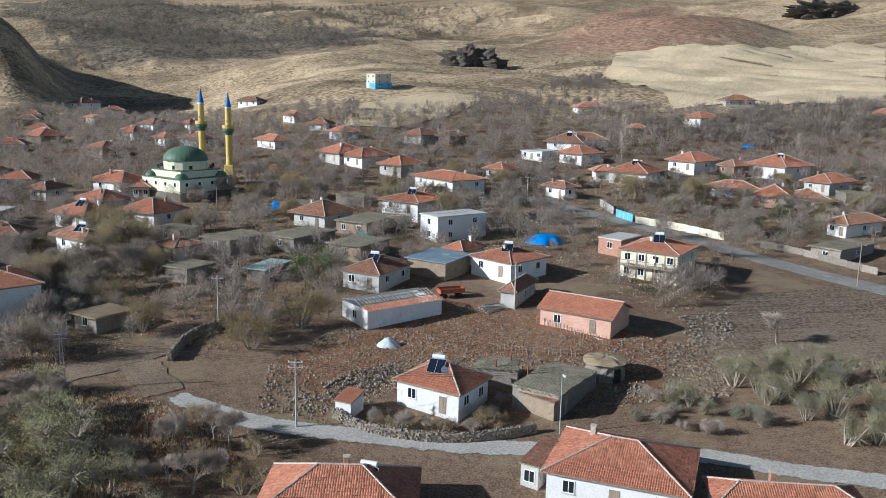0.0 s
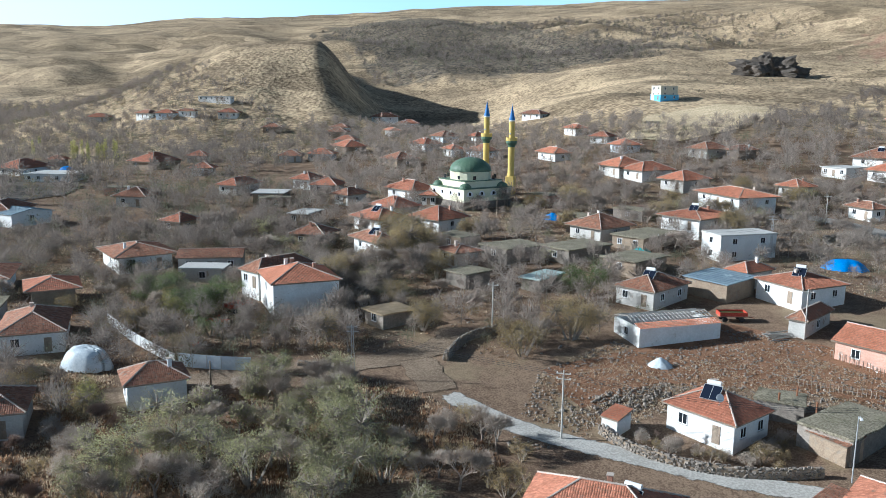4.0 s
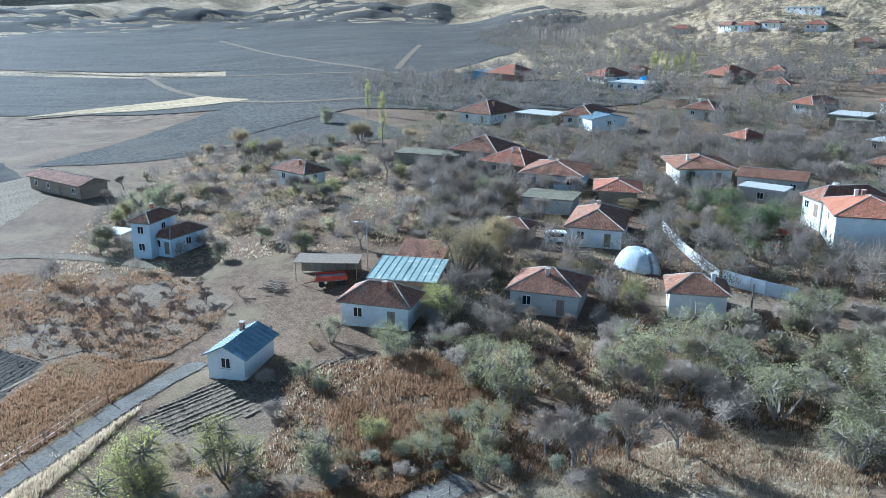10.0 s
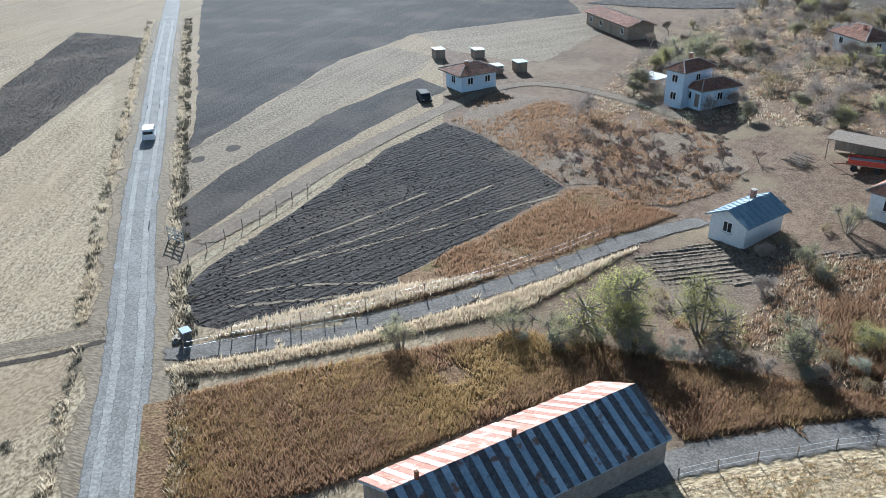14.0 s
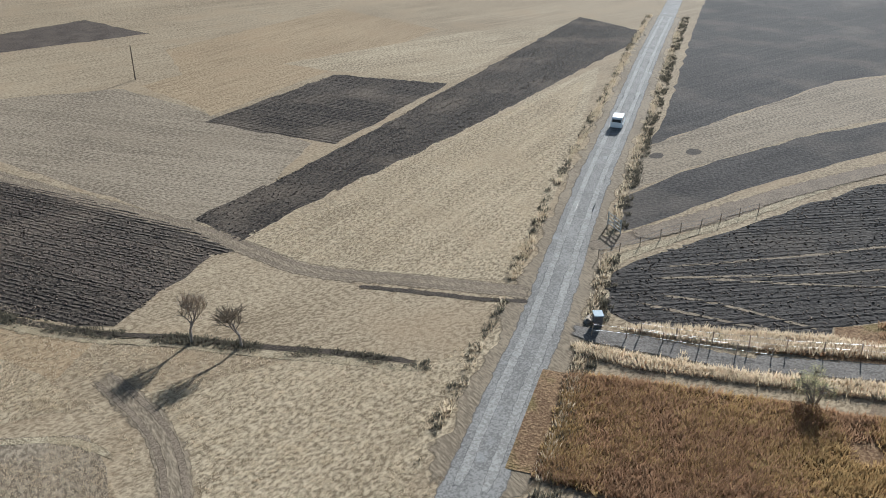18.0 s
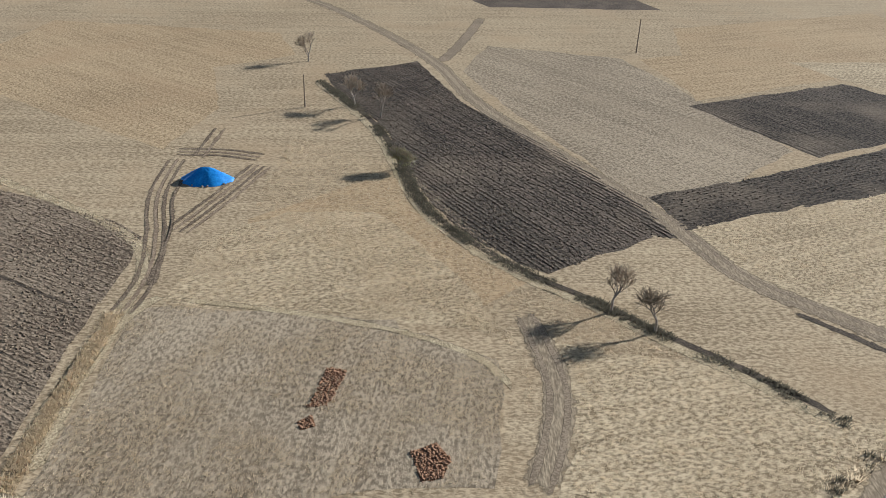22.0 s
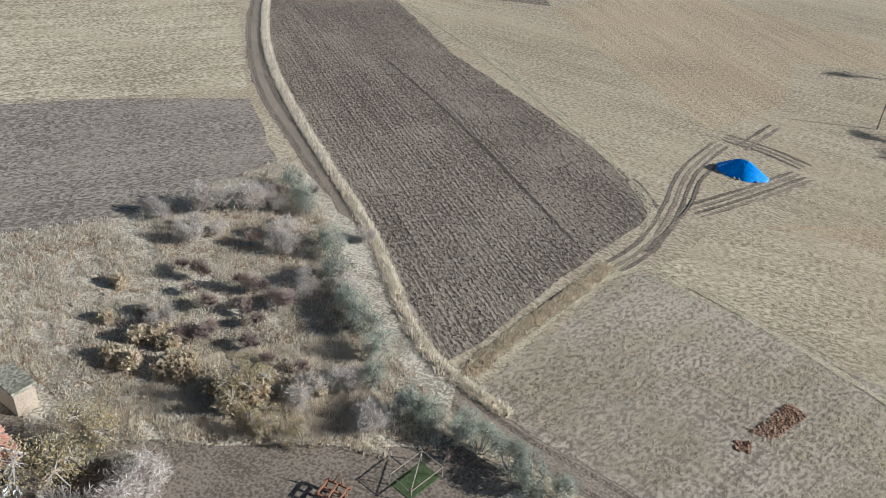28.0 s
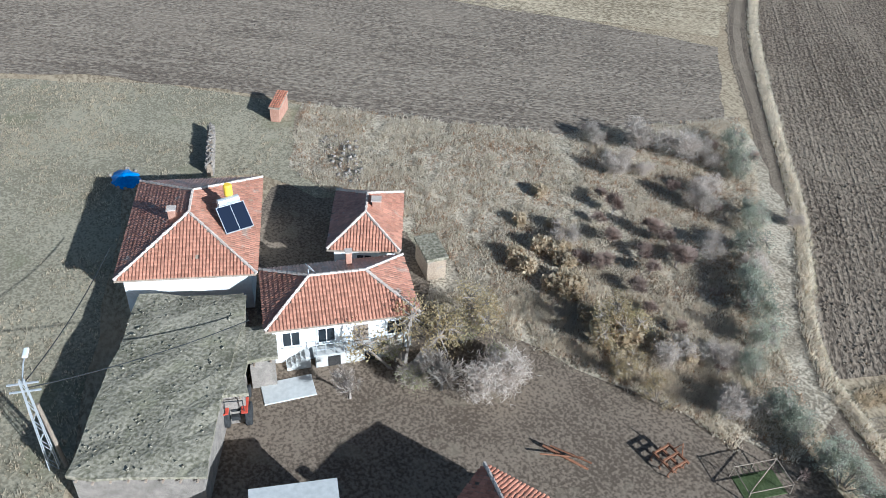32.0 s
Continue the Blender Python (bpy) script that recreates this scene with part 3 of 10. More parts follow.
def places(poly, count, rnd, clear=True, clump=0.0):
    """Chance places inside an outline, off houses and roads; clump gathers them in drifts."""
    lo, hi = np.min(poly, axis=0), np.max(poly, axis=0)
    got = np.zeros((0, 2))
    for _ in range(12):
        c = rnd.rand(count * 3, 2) * (hi - lo) + lo
        c = c[inside_many(poly, c)]
        if clump and len(c):
            x, y = c[:, 0], c[:, 1]
            k = clump
            v = sum(np.sin(1.3 * q * x + 2.1 * np.sin(0.7 * q * y) + q) + np.sin(1.7 * q * y - 1.1 + 1.6 * np.sin(0.9 * q * x + 2)) for q in (k, k * 2.9)) / 4
            c = c[v > rnd.uniform(-0.5, 0.4, len(c))]
        if clear and len(c):
            for q in KEEP_CLEAR:
                box_lo, box_hi = np.min(q, axis=0), np.max(q, axis=0)
                if (box_hi < lo).any() or (box_lo > hi).any():
                    continue
                near = np.where(((c > box_lo) & (c < box_hi)).all(1))[0]
                if len(near):
                    c = np.delete(c, near[inside_many(q, c[near])], axis=0)
        got = np.concatenate((got, c))
        if len(got) >= count:
            break
    return got[:count]


def heights(pts):
    return np.array([ground_z(x, y) for x, y in pts])


def quick_mesh(name, verts, faces, material):
    """A mesh from arrays of points and of equal-sided faces."""
    me = bpy.data.meshes.new(name)
    k = faces.shape[1]
    me.vertices.add(len(verts))
    me.vertices.foreach_set("co", np.asarray(verts, np.float32).ravel())
    me.loops.add(faces.size)
    me.loops.foreach_set("vertex_index", faces.astype(np.int32).ravel())
    me.polygons.add(len(faces))
    me.polygons.foreach_set("loop_start", np.arange(0, faces.size, k, dtype=np.int32))
    me.materials.append(material)
    me.update(calc_edges=True)
    return me


def level(pts):
    return all(abs(ground_z(x, y)) < 0.002 for x, y in pts)


def soften(poly, step=2.5, jitter=0.35):
    """The outline in short steps, slightly uneven."""
    rnd = random.Random(len(poly) * 7 + int(abs(poly[0][0]) * 10))
    out = []
    for (ax, ay), (bx, by) in zip(poly, poly[1:] + poly[:1]):
        n = max(1, int(math.hypot(bx - ax, by - ay) / step))
        for i in range(n):
            j = jitter if i else jitter * 0.5
            out.append((ax + (bx - ax) * i / n + rnd.uniform(-j, j), ay + (by - ay) * i / n + rnd.uniform(-j, j)))
    return out


def patch(name, poly, material, lift, label, cell=0.0, jitter=0.35, category="field", rim_width=1.1):
    """A piece of ground draped over the land."""
    bm = bmesh.new()
    pts = soften(poly, 2.5, jitter) if jitter else poly
    if level(poly):
        lift *= 0.2
    elif not cell:
        cell = 5.0
    lay = bm.verts.layers.float.new("edge")
    face = bm.faces.new([bm.verts.new((x, y, 0)) for x, y in pts])
    bmesh.ops.inset_individual(bm, faces=[face], thickness=rim_width, use_even_offset=False)
    for v in bm.verts:
        v[lay] = 0.0 if any(e.is_boundary for e in v.link_edges) else 1.0
    if cell:
        for axis in (0, 1):
            lo, hi = min(p[axis] for p in pts), max(p[axis] for p in pts)
            v = lo + cell
            while v < hi:
                co = [0, 0, 0]
                co[axis] = v
                no = [0, 0, 0]
                no[axis] = 1
                bmesh.ops.bisect_plane(bm, geom=bm.verts[:] + bm.edges[:] + bm.faces[:], plane_co=co, plane_no=no)
                v += cell
    bmesh.ops.triangulate(bm, faces=bm.faces[:])
    for v in bm.verts:
        v.co.z = ground_z(v.co.x, v.co.y) + lift
    bmesh.ops.recalc_face_normals(bm, faces=bm.faces[:])
    if sum(f.normal.z for f in bm.faces) < 0:
        bmesh.ops.reverse_faces(bm, faces=bm.faces[:])
    ob = part(name, bm, material, None)
    return tagged(ob, label, category, kind="structure")


def spline(path, step=2.0):
    """Points every step metres along a soft line through path."""
    p = [Vector((*q, 0)) for q in path]
    p = [q for i, q in enumerate(p) if i == 0 or (q - p[i - 1]).length > 0.5]
    for _ in range(3):
        p = [p[0]] + [r for a, b in zip(p, p[1:]) for r in (a.lerp(b, 0.25), a.lerp(b, 0.75))] + [p[-1]]
    out, rest = [p[0]], 0.0
    for a, b in zip(p, p[1:]):
        L = (b - a).length
        t = step - rest
        while t <= L:
            out.append(a.lerp(b, t / L))
            t += step
        rest = (rest + L) % step
    if (out[-1] - p[-1]).length > step * 0.3:
        out.append(p[-1])
    return out


def strip(name, path, width, material, lift, label, category="road", ragged=0.15, hump=0.0, side=0.0):
    """A road or track along path; side shifts it to the right of the line."""
    rnd = random.Random(int(abs(path[0][0]) * 13) + len(path))
    pts = spline(path)
    verts, faces, edge = [], [], []
    if level(path):
        lift *= 0.25
    k = 7
    cols = (-0.56, -0.40, -0.2, 0.0, 0.2, 0.40, 0.56)
    for i, p in enumerate(pts):
        d = (pts[min(i + 1, len(pts) - 1)] - pts[max(i - 1, 0)]).normalized()
        r = Vector((d.y, -d.x, 0))
        for j in range(k):
            w = cols[j] * width
            if j in (0, k - 1):
                w += rnd.uniform(-ragged, ragged)
            q = p + r * (w + side)
            verts.append((q.x, q.y, ground_z(q.x, q.y) + lift + hump * (1 - (2 * j / (k - 1) - 1) ** 2)))
            edge.append(0.0 if j in (0, k - 1) or i in (0, len(pts) - 1) else (0.45 if j in (1, k - 2) and width < 4 else 1.0))
        if i:
            for j in range(k - 1):
                a = (i - 1) * k + j
                faces.append((a, a + 1, a + k + 1, a + k))
    ob = new(name, edges_of(mesh_of(name, verts, faces, material, True), edge))
    if width > 2:
        for i in range(0, len(pts) - 1, 5):
            a, b = pts[i], pts[min(i + 5, len(pts) - 1)]
            d = (b - a).normalized() * 0.5
            r = Vector((d.y, -d.x, 0)) * (width + 1)
            KEEP_CLEAR.append([((p + q).x, (p + q).y) for p, q in ((a, r), (b, r), (b, -r), (a, -r))])
    return tagged(ob, label, category, kind="structure")


def furrows(parent, name, poly, turn, gap, height, material, rnd, clod=0.35, label="", step=0.55, flat=True):
    """Tilled rows over a field, broken into clods, as one mesh."""
    c, s = math.cos(radians(turn)), math.sin(radians(turn))
    loc = [(x * c + y * s, -x * s + y * c) for x, y in poly]
    flat = level(poly)
    y0, y1 = min(p[1] for p in loc), max(p[1] for p in loc)
    verts, faces = [], []
    v = y0 + gap
    row = 1.0
    while v < y1 - gap * 0.3:
        xs = sorted(ax + (bx - ax) * (v - ay) / (by - ay) for (ax, ay), (bx, by) in zip(loc, loc[1:] + loc[:1]) if (ay > v) != (by > v))
        for a, b in zip(xs[::2], xs[1::2]):
            a, b = a + rnd.uniform(0, 0.8), b - rnd.uniform(0, 0.8)
            n = int((b - a) / step)
            prev = None
            for i in range(n + 1):
                u = a + (b - a) * i / max(1, n) + rnd.uniform(-0.2, 0.2) * step
                vv = v + rnd.uniform(-0.09, 0.09) * gap
                h = height * row * rnd.uniform(1 - clod, 1 + clod)
                w = gap * rnd.uniform(0.3, 0.42)
                base = len(verts)
                for dv, dz in ((-w, 0.0), (-0.1 * gap, h), (w, 0.0)):
                    x, y = u * c - (vv + dv) * s, u * s + (vv + dv) * c
                    verts.append((x, y, dz))
                if prev is not None:
                    faces.append((prev, prev + 1, base + 1, base))
                    faces.append((prev + 1, prev + 2, base + 2, base + 1))
                prev = base if rnd.random() > 0.02 else None
        v += gap * rnd.uniform(0.7, 1.25)
        row = rnd.uniform(0.3, 1.0)
    lift = [(0.011 if flat else ground_z(x, y) + 0.05) for x, y, _ in verts]
    verts = [(x, y, z + g) for (x, y, z), g in zip(verts, lift)]
    me = edges_of(mesh_of(name, verts, faces, material), [1.0] * len(verts))
    ob = part(name, me, material, parent, label, kind="stuff")
    return ob


def tile_slope(a, b, c, d, tw, th, seed, lift=0.05, single=0, loose=None):
    """Tiles over the slope with eave a-b and top d-c (corners as vectors): courses of slightly tilted pantiles."""
    rnd = np.random.RandomState(seed)
    a, b, c, d = (np.array(v, float) for v in (a, b, c, d))
    e = (b - a) / np.linalg.norm(b - a)
    up = d - a - ((d - a) @ e) * e
    if np.linalg.norm(up) < 1e-6:
        up = c - a - ((c - a) @ e) * e
    rise = np.linalg.norm(up)
    up = up / rise
    n = np.cross(e, up)
    n = n if n[2] > 0 else -n
    width = np.linalg.norm(b - a)
    ul, ur = (d - a) @ e, (c - a) @ e
    rows, cols = max(1, int(round(rise / th))), max(1, int(round(width / tw)))
    th, tw = rise / rows, width / cols
    i, j = np.meshgrid(np.arange(cols), np.arange(rows))
    i, j = i.ravel(), j.ravel()
    u, v = (i + 0.5) * tw, (j + 0.5) * th
    k = v / rise
    ok = (u > ul * k + 0.25 * tw) & (u < width - (width - ur) * k - 0.25 * tw) & (rnd.rand(len(u)) > 0.003)
    u, v = u[ok], v[ok]
    if single and loose is not None:
        n = n if n[2] > 0 else -n
        for q in range(min(single, len(u))):
            o = a + u[q] * e + v[q] * up + (lift + rnd.uniform(-0.006, 0.006)) * n
            tip = radians(rnd.uniform(-1.5, 1.5))
            x, y = e * math.cos(tip) + up * math.sin(tip), up * math.cos(tip) - e * math.sin(tip)
            loose.append((Matrix(((x[0], y[0], n[0], o[0]), (x[1], y[1], n[1], o[1]), (x[2], y[2], n[2], o[2]), (0, 0, 0, 1))), tw, th))
        u, v = u[single:], v[single:]
    m = len(u)
    jit = rnd.normal(0, 0.012, (m, 3))
    pts = []
    for du, dv, dn in ((-0.5, -0.56, 0.045), (-0.18, -0.56, 0.10), (0.3, -0.56, 0.055), (0.5, -0.56, 0.045),
                       (-0.5, 0.5, 0.0), (-0.18, 0.5, 0.05), (0.3, 0.5, 0.01), (0.5, 0.5, 0.0)):
        pts.append(a + np.outer(u + du * tw * 0.97 + jit[:, 0], e) + np.outer(v + dv * th + jit[:, 1], up) + np.outer(lift + dn * min(1.6, tw / 0.22) + jit[:, 2] * 0.6, n))
    verts = np.stack(pts, 1).reshape(-1, 3)
    base = np.arange(m) * 8
    faces = np.concatenate([np.stack([base + q, base + q + 1, base + q + 5, base + q + 4], 1) for q in range(3)])
    if np.cross(e, up)[2] < 0:
        faces = faces[:, ::-1]
    return verts, faces


ONE_TILE = {}


def one_tile(material, tw, th):
    """A single pantile with its roll and thickness."""
    key = (material.name, round(tw, 2), round(th, 2))
    if key not in ONE_TILE:
        k = min(1.6, tw / 0.22)
        top = [(du * tw * 0.97, dv * th, dn * k) for dv, rise in ((-0.56, 0.045), (0.5, 0.0)) for du, dn in ((-0.5, rise), (-0.18, rise + 0.055), (0.3, rise + 0.01), (0.5, rise))]
        vs = top + [(x, y, z - 0.025) for x, y, z in top[:4]]
        fs = [(0, 1, 5, 4), (1, 2, 6, 5), (2, 3, 7, 6), (8, 9, 1, 0), (9, 10, 2, 1), (10, 11, 3, 2)]
        ONE_TILE[key] = mesh_of("roof_tile", vs, fs, material)
    return ONE_TILE[key]


def joined(name, pieces, material):
    vs, fs, n = [], [], 0
    for v, f in pieces:
        vs.append(v)
        fs.append(f + n)
        n += len(v)
    return quick_mesh(name, np.concatenate(vs), np.concatenate(fs), material)


def cap(p, q, r, bm=None):
    """A row of ridge tiles from p to q."""
    p, q = Vector(p), Vector(q)
    n = max(2, int((q - p).length / 0.45))
    bm = bm or bmesh.new()
    for i in range(n):
        u, v = p.lerp(q, i / n), p.lerp(q, (i + 1.12) / n)
        tube((u + Vector((0, 0, 0.03)), v), r, 5, bm, r * 0.8)
    return bm


def window(house, x, y, z, w, h, face, pane=GLASS, frame=WHITE):
    """A window on the wall of a house; face: 0 front, 1 right, 2 back, 3 left."""
    m = pose(x, y, z, 0, 0, (0, 90, 180, 270)[face])
    win = part("window", box(-w / 2, w / 2, -0.03, 0.02, 0, h, m=m), pane, house)
    bm = bmesh.new()
    for x0, x1, z0, z1 in ((-w / 2 - 0.06, -w / 2 + 0.02, -0.05, h + 0.05), (w / 2 - 0.02, w / 2 + 0.06, -0.05, h + 0.05), (-w / 2, w / 2, h - 0.02, h + 0.06), (-w / 2, w / 2, -0.06, 0.03), (-0.03, 0.03, 0.03, h - 0.02)):
        box(x0, x1, -0.06, 0.02, z0, z1, bm, m)
    part("window_frame", bm, frame, win)
    part("window_sill", box(-w / 2 - 0.1, w / 2 + 0.1, -0.14, 0.02, -0.11, -0.06, m=m), CONCRETE, win)
    return win


def door(house, x, y, z, w, h, face, material=None):
    m = pose(x, y, z, 0, 0, (0, 90, 180, 270)[face])
    ob = part("door", box(-w / 2, w / 2, -0.05, 0.02, 0, h, m=m), material or WOOD, house)
    part("door_handle", box(w / 2 - 0.14, w / 2 - 0.09, -0.09, -0.05, h * 0.48, h * 0.54, m=m), STEEL, ob)
    return ob


def chimney(house, x, y, z, h, material=PLASTER, w=0.5):
    ch = part("chimney", box(x - w / 2, x + w / 2, y - w / 2, y + w / 2, z - 0.5, z + h, bevel=0.03), material, house)
    part("chimney_cap", box(x - w * 0.62, x + w * 0.62, y - w * 0.62, y + w * 0.62, z + h + 0.02, z + h + 0.10), RIDGE, ch)
    return ch


def heater(house, x, y, z, turn, tank=WHITE, pitch=35, barrel=None):
    """A solar water heater: collector, tank and stand."""
    m = pose(x, y, z, 0, 0, turn)
    top = m @ pose(0, 0, 0.25, pitch, 0, 0)
    col = part("solar_collector", box(-0.95, -0.02, 0, 1.9, 0, 0.09, box(0.02, 0.95, 0, 1.9, 0, 0.09, m=top), top), SOLAR, house, "dark glass solar collector")
    bm = bmesh.new()
    for x0, x1, y0, y1 in ((-1.0, -0.95, -0.03, 1.93), (0.95, 1.0, -0.03, 1.93), (-0.02, 0.02, 0, 1.9), (-1, 1, -0.05, 0), (-1, 1, 1.9, 1.95)):
        box(x0, x1, y0, y1, -0.02, 0.1, bm, top)
    part("collector_frame", bm, STEEL, col)
    bm = bmesh.new()
    h = 1.9 * math.sin(radians(pitch)) + 0.2
    tube([m @ Vector((-0.75, 1.75, h + 0.35)), m @ Vector((0.75, 1.75, h + 0.35))], 0.27, 12, bm)
    part("water_tank", bm, tank, house, "horizontal water tank of the solar heater")
    for sx in (-0.8, 0.8):
        bm = bmesh.new()
        for p, q in (((sx, 1.75, h + 0.1), (sx, 1.9, -0.3)), ((sx, 1.75, h + 0.1), (sx, 0.1, 0.0)), ((sx, 1.3, 0.0), (sx, 1.75, h))):
            tube([m @ Vector(p), m @ Vector(q)], 0.03, 4, bm)
        part("heater_stand", bm, STEEL, house)
    if barrel:
        bm = lathe(((0.28, 0), (0.3, 0.1), (0.3, 0.75), (0.24, 0.85)), 14)
        bmesh.ops.transform(bm, matrix=m @ pose(0.2, 2.1, h + 0.55), verts=bm.verts[:])
        part("plastic_barrel", bm, barrel, house, "yellow plastic barrel")


def dish(house, x, y, z, turn, r=0.45):
    m = pose(x, y, z, 0, 0, turn)
    bm = lathe([(r * k / 5, 0.28 * r * (k / 5) ** 2) for k in range(1, 6)] + [(r * 0.97, 0.30 * r)], 16)
    bmesh.ops.transform(bm, matrix=m @ pose(0, 0, 0.75, 60, 0, 0), verts=bm.verts[:])
    d = part("satellite_dish", bm, WHITE, house)
    part("dish_pole", tube([m @ Vector((0, 0.05, -0.3)), m @ Vector((0, 0.05, 0.75))], 0.03, 5), STEEL, d)


KINDS = {}
SINGLES = {}
KEEP_CLEAR = []


def house(x1, y1, x2, y2, depth, h=3.0, rise=None, wall=None, roof=None, style="hip", over=0.45, windows=2, side=1, plinth=0.0, label="", name="house", tile=0.22, stack=1, sun_panel=0, storeys=1, seed=0, ridge_axis=None, pane=GLASS, category="house", single=0):
    """A house whose front eave runs from (x1, y1) to (x2, y2), seen from in front of it; depth goes back from there.
    style: hip, gable, shed, flat or earth. Local axes: x along the front, y to the back, z up from the ground."""
    wall, roof = wall or PLASTER, roof or TILES
    w = math.hypot(x2 - x1, y2 - y1)
    turn = math.degrees(math.atan2(y2 - y1, x2 - x1))
    cx, cy = (x1 + x2) / 2 - math.sin(radians(turn)) * depth / 2, (y1 + y2) / 2 + math.cos(radians(turn)) * depth / 2
    zs = [ground_z(*p) for p in ((x1, y1), (x2, y2), (cx, cy))]
    z0 = max(zs[0], zs[1], zs[2] - 0.5)
    low = min(zs) - z0 - 0.6
    hs = thing(name, cx, cy, turn, z0, label, category)
    ca, sa = math.cos(radians(turn)), math.sin(radians(turn))
    KEEP_CLEAR.append([(cx + u * ca - v * sa, cy + u * sa + v * ca) for u, v in ((-w / 2 - 1, -depth / 2 - 1.5), (w / 2 + 1, -depth / 2 - 1.5), (w / 2 + 1, depth / 2 + 1), (-w / 2 - 1, depth / 2 + 1))])
    seed = seed or int(abs(cx * 7 + cy * 13)) + 1
    rnd = random.Random(seed)
    rise = rise if rise is not None else 0.23 * min(w, depth) + 0.3
    a, b = w / 2 - over, depth / 2 - over
    A, B = w / 2, depth / 2
    if tile >= 0.3 and style == "hip":
        # wide eaves on the farther houses
        A, B = A + 0.6, B + 0.6
    t = 0.28
    bm = bmesh.new()
    for q in ((-a, a, -b, -b + t), (-a, a, b - t, b), (-a, -a + t, -b + t, b - t), (a - t, a, -b + t, b - t)):
        box(*q, low, h - 0.02, bm)
    part("wall", bm, wall, hs)
    if plinth:
        bm = bmesh.new()
        for q in ((-a - 0.03, a + 0.03, -b - 0.03, -b), (-a - 0.03, a + 0.03, b, b + 0.03), (-a - 0.03, -a, -b, b), (a, a + 0.03, -b, b)):
            box(*q, low, plinth, bm)
        part("plinth", bm, STONE, hs)
    top = h
    tiles, caps = [], bmesh.new()
    V = Vector
    along = ridge_axis if ridge_axis is not None else (0 if A >= B else 1)
    if style == "hip":
        if along == 0:
            k = max(0.0, A - B * 1.0)
            p, q = V((-k, 0, top + rise)), V((k, 0, top + rise))
        else:
            k = max(0.0, B - A * 1.0)
            p, q = V((0, -k, top + rise)), V((0, k, top + rise))
        c = [V((-A, -B, top)), V((A, -B, top)), V((A, B, top)), V((-A, B, top))]
        f = ((c[0], c[1], q, p), (c[1], c[2], q, q), (c[2], c[3], p, q), (c[3], c[0], p, p)) if along == 0 else ((c[0], c[1], p, p), (c[1], c[2], q, p), (c[2], c[3], q, q), (c[3], c[0], p, q))
        ends = ((c[0], p), (c[1], q if along == 0 else p), (c[2], q), (c[3], p if along == 0 else q), (p, q))
    elif style == "gable":
        if along == 0:
            p, q = V((-A, 0, top + rise)), V((A, 0, top + rise))
            f = ((V((-A, -B, top)), V((A, -B, top)), q, p), (V((A, B, top)), V((-A, B, top)), p, q))
        else:
            p, q = V((0, -B, top + rise)), V((0, B, top + rise))
            f = ((V((-A, B, top)), V((-A, -B, top)), p, q), (V((A, -B, top)), V((A, B, top)), q, p))
        ends = ((p, q),)
        bm = bmesh.new()
        for s in (-1, 1):
            tri = ((s * (a - t / 2), -b), (s * (a - t / 2), b), (s * (a - t / 2), 0)) if along == 0 else ((-a, s * (b - t / 2)), (a, s * (b - t / 2)), (0, s * (b - t / 2)))
            hh = rise * (1 - (over / (B if along == 0 else A)))
            vs = []
            for off in (-t / 2, t / 2):
                o = V((off, 0, 0)) if along == 0 else V((0, off, 0))
                vs.append([bm.verts.new(V((*tri[0], top - 0.02)) + o), bm.verts.new(V((*tri[1], top - 0.02)) + o), bm.verts.new(V((*tri[2], top + rise - 0.06)) + o)])
            bm.faces.new(vs[0])
            bm.faces.new(vs[1][::-1])
            for i in range(3):
                bm.faces.new((vs[0][i], vs[0][(i + 1) % 3], vs[1][(i + 1) % 3], vs[1][i]))
            bmesh.ops.recalc_face_normals(bm, faces=bm.faces[:])
            part("gable_wall", bm, wall, hs)
            bm = bmesh.new()
    elif style == "shed":
        f = ((V((-A, -B, top)), V((A, -B, top)), V((A, B, top + rise)), V((-A, B, top + rise))),)
        ends = ()
        bm = bmesh.new()
        box(-a, a, b - t, b, h - 0.02, h + rise - 0.08, bm)
        part("back_wall", bm, wall, hs)
    else:
        f, ends = (), ()
    if f:
        bm = bmesh.new()
        for q in f:
            vs = [bm.verts.new(v) for v in (q[:3] if (q[2] - q[3]).length < 1e-4 else q)]
            bm.faces.new(vs)
        bmesh.ops.recalc_face_normals(bm, faces=bm.faces[:])
        r = bmesh.ops.extrude_face_region(bm, geom=bm.faces[:])
        bmesh.ops.translate(bm, vec=(0, 0, -0.12), verts=[v for v in r["geom"] if isinstance(v, bmesh.types.BMVert)])
        bmesh.ops.recalc_face_normals(bm, faces=bm.faces[:])
        deck = part("roof", bm, WOOD if roof in ALL_TILES else roof, hs)
        if roof in ALL_TILES:
            for i, q in enumerate(f):
                tiles.append(tile_slope(*q, tile, tile * 1.55, seed + i, single=single if i == 0 else 0, loose=SINGLES.setdefault(hs, (roof, deck, []))[2] if single else None))
            part("roof_tiles", joined("roof_tiles", tiles, roof), roof, deck, kind="stuff")
            for p, q in ends:
                if (q - p).length > 0.4:
                    cap(p + V((0, 0, 0.09)), q + V((0, 0, 0.09)), 0.11 * max(1, tile / 0.26), caps)
            if ends:
                part("ridge_tiles", caps, RIDGE, deck, kind="stuff")
        else:
            bm = bmesh.new()
            for q in f:
                u, n = q[1] - q[0], max(4, int((q[1] - q[0]).length / 0.9))
                for i in range(n + 1):
                    s0, s1 = q[0].lerp(q[1], i / n), q[3].lerp(q[2], i / n)
                    tube((s0 + V((0, 0, 0.03)), s1 + V((0, 0, 0.03))), 0.035, 4, bm)
            part("roof_seams", bm, roof, deck, kind="stuff")
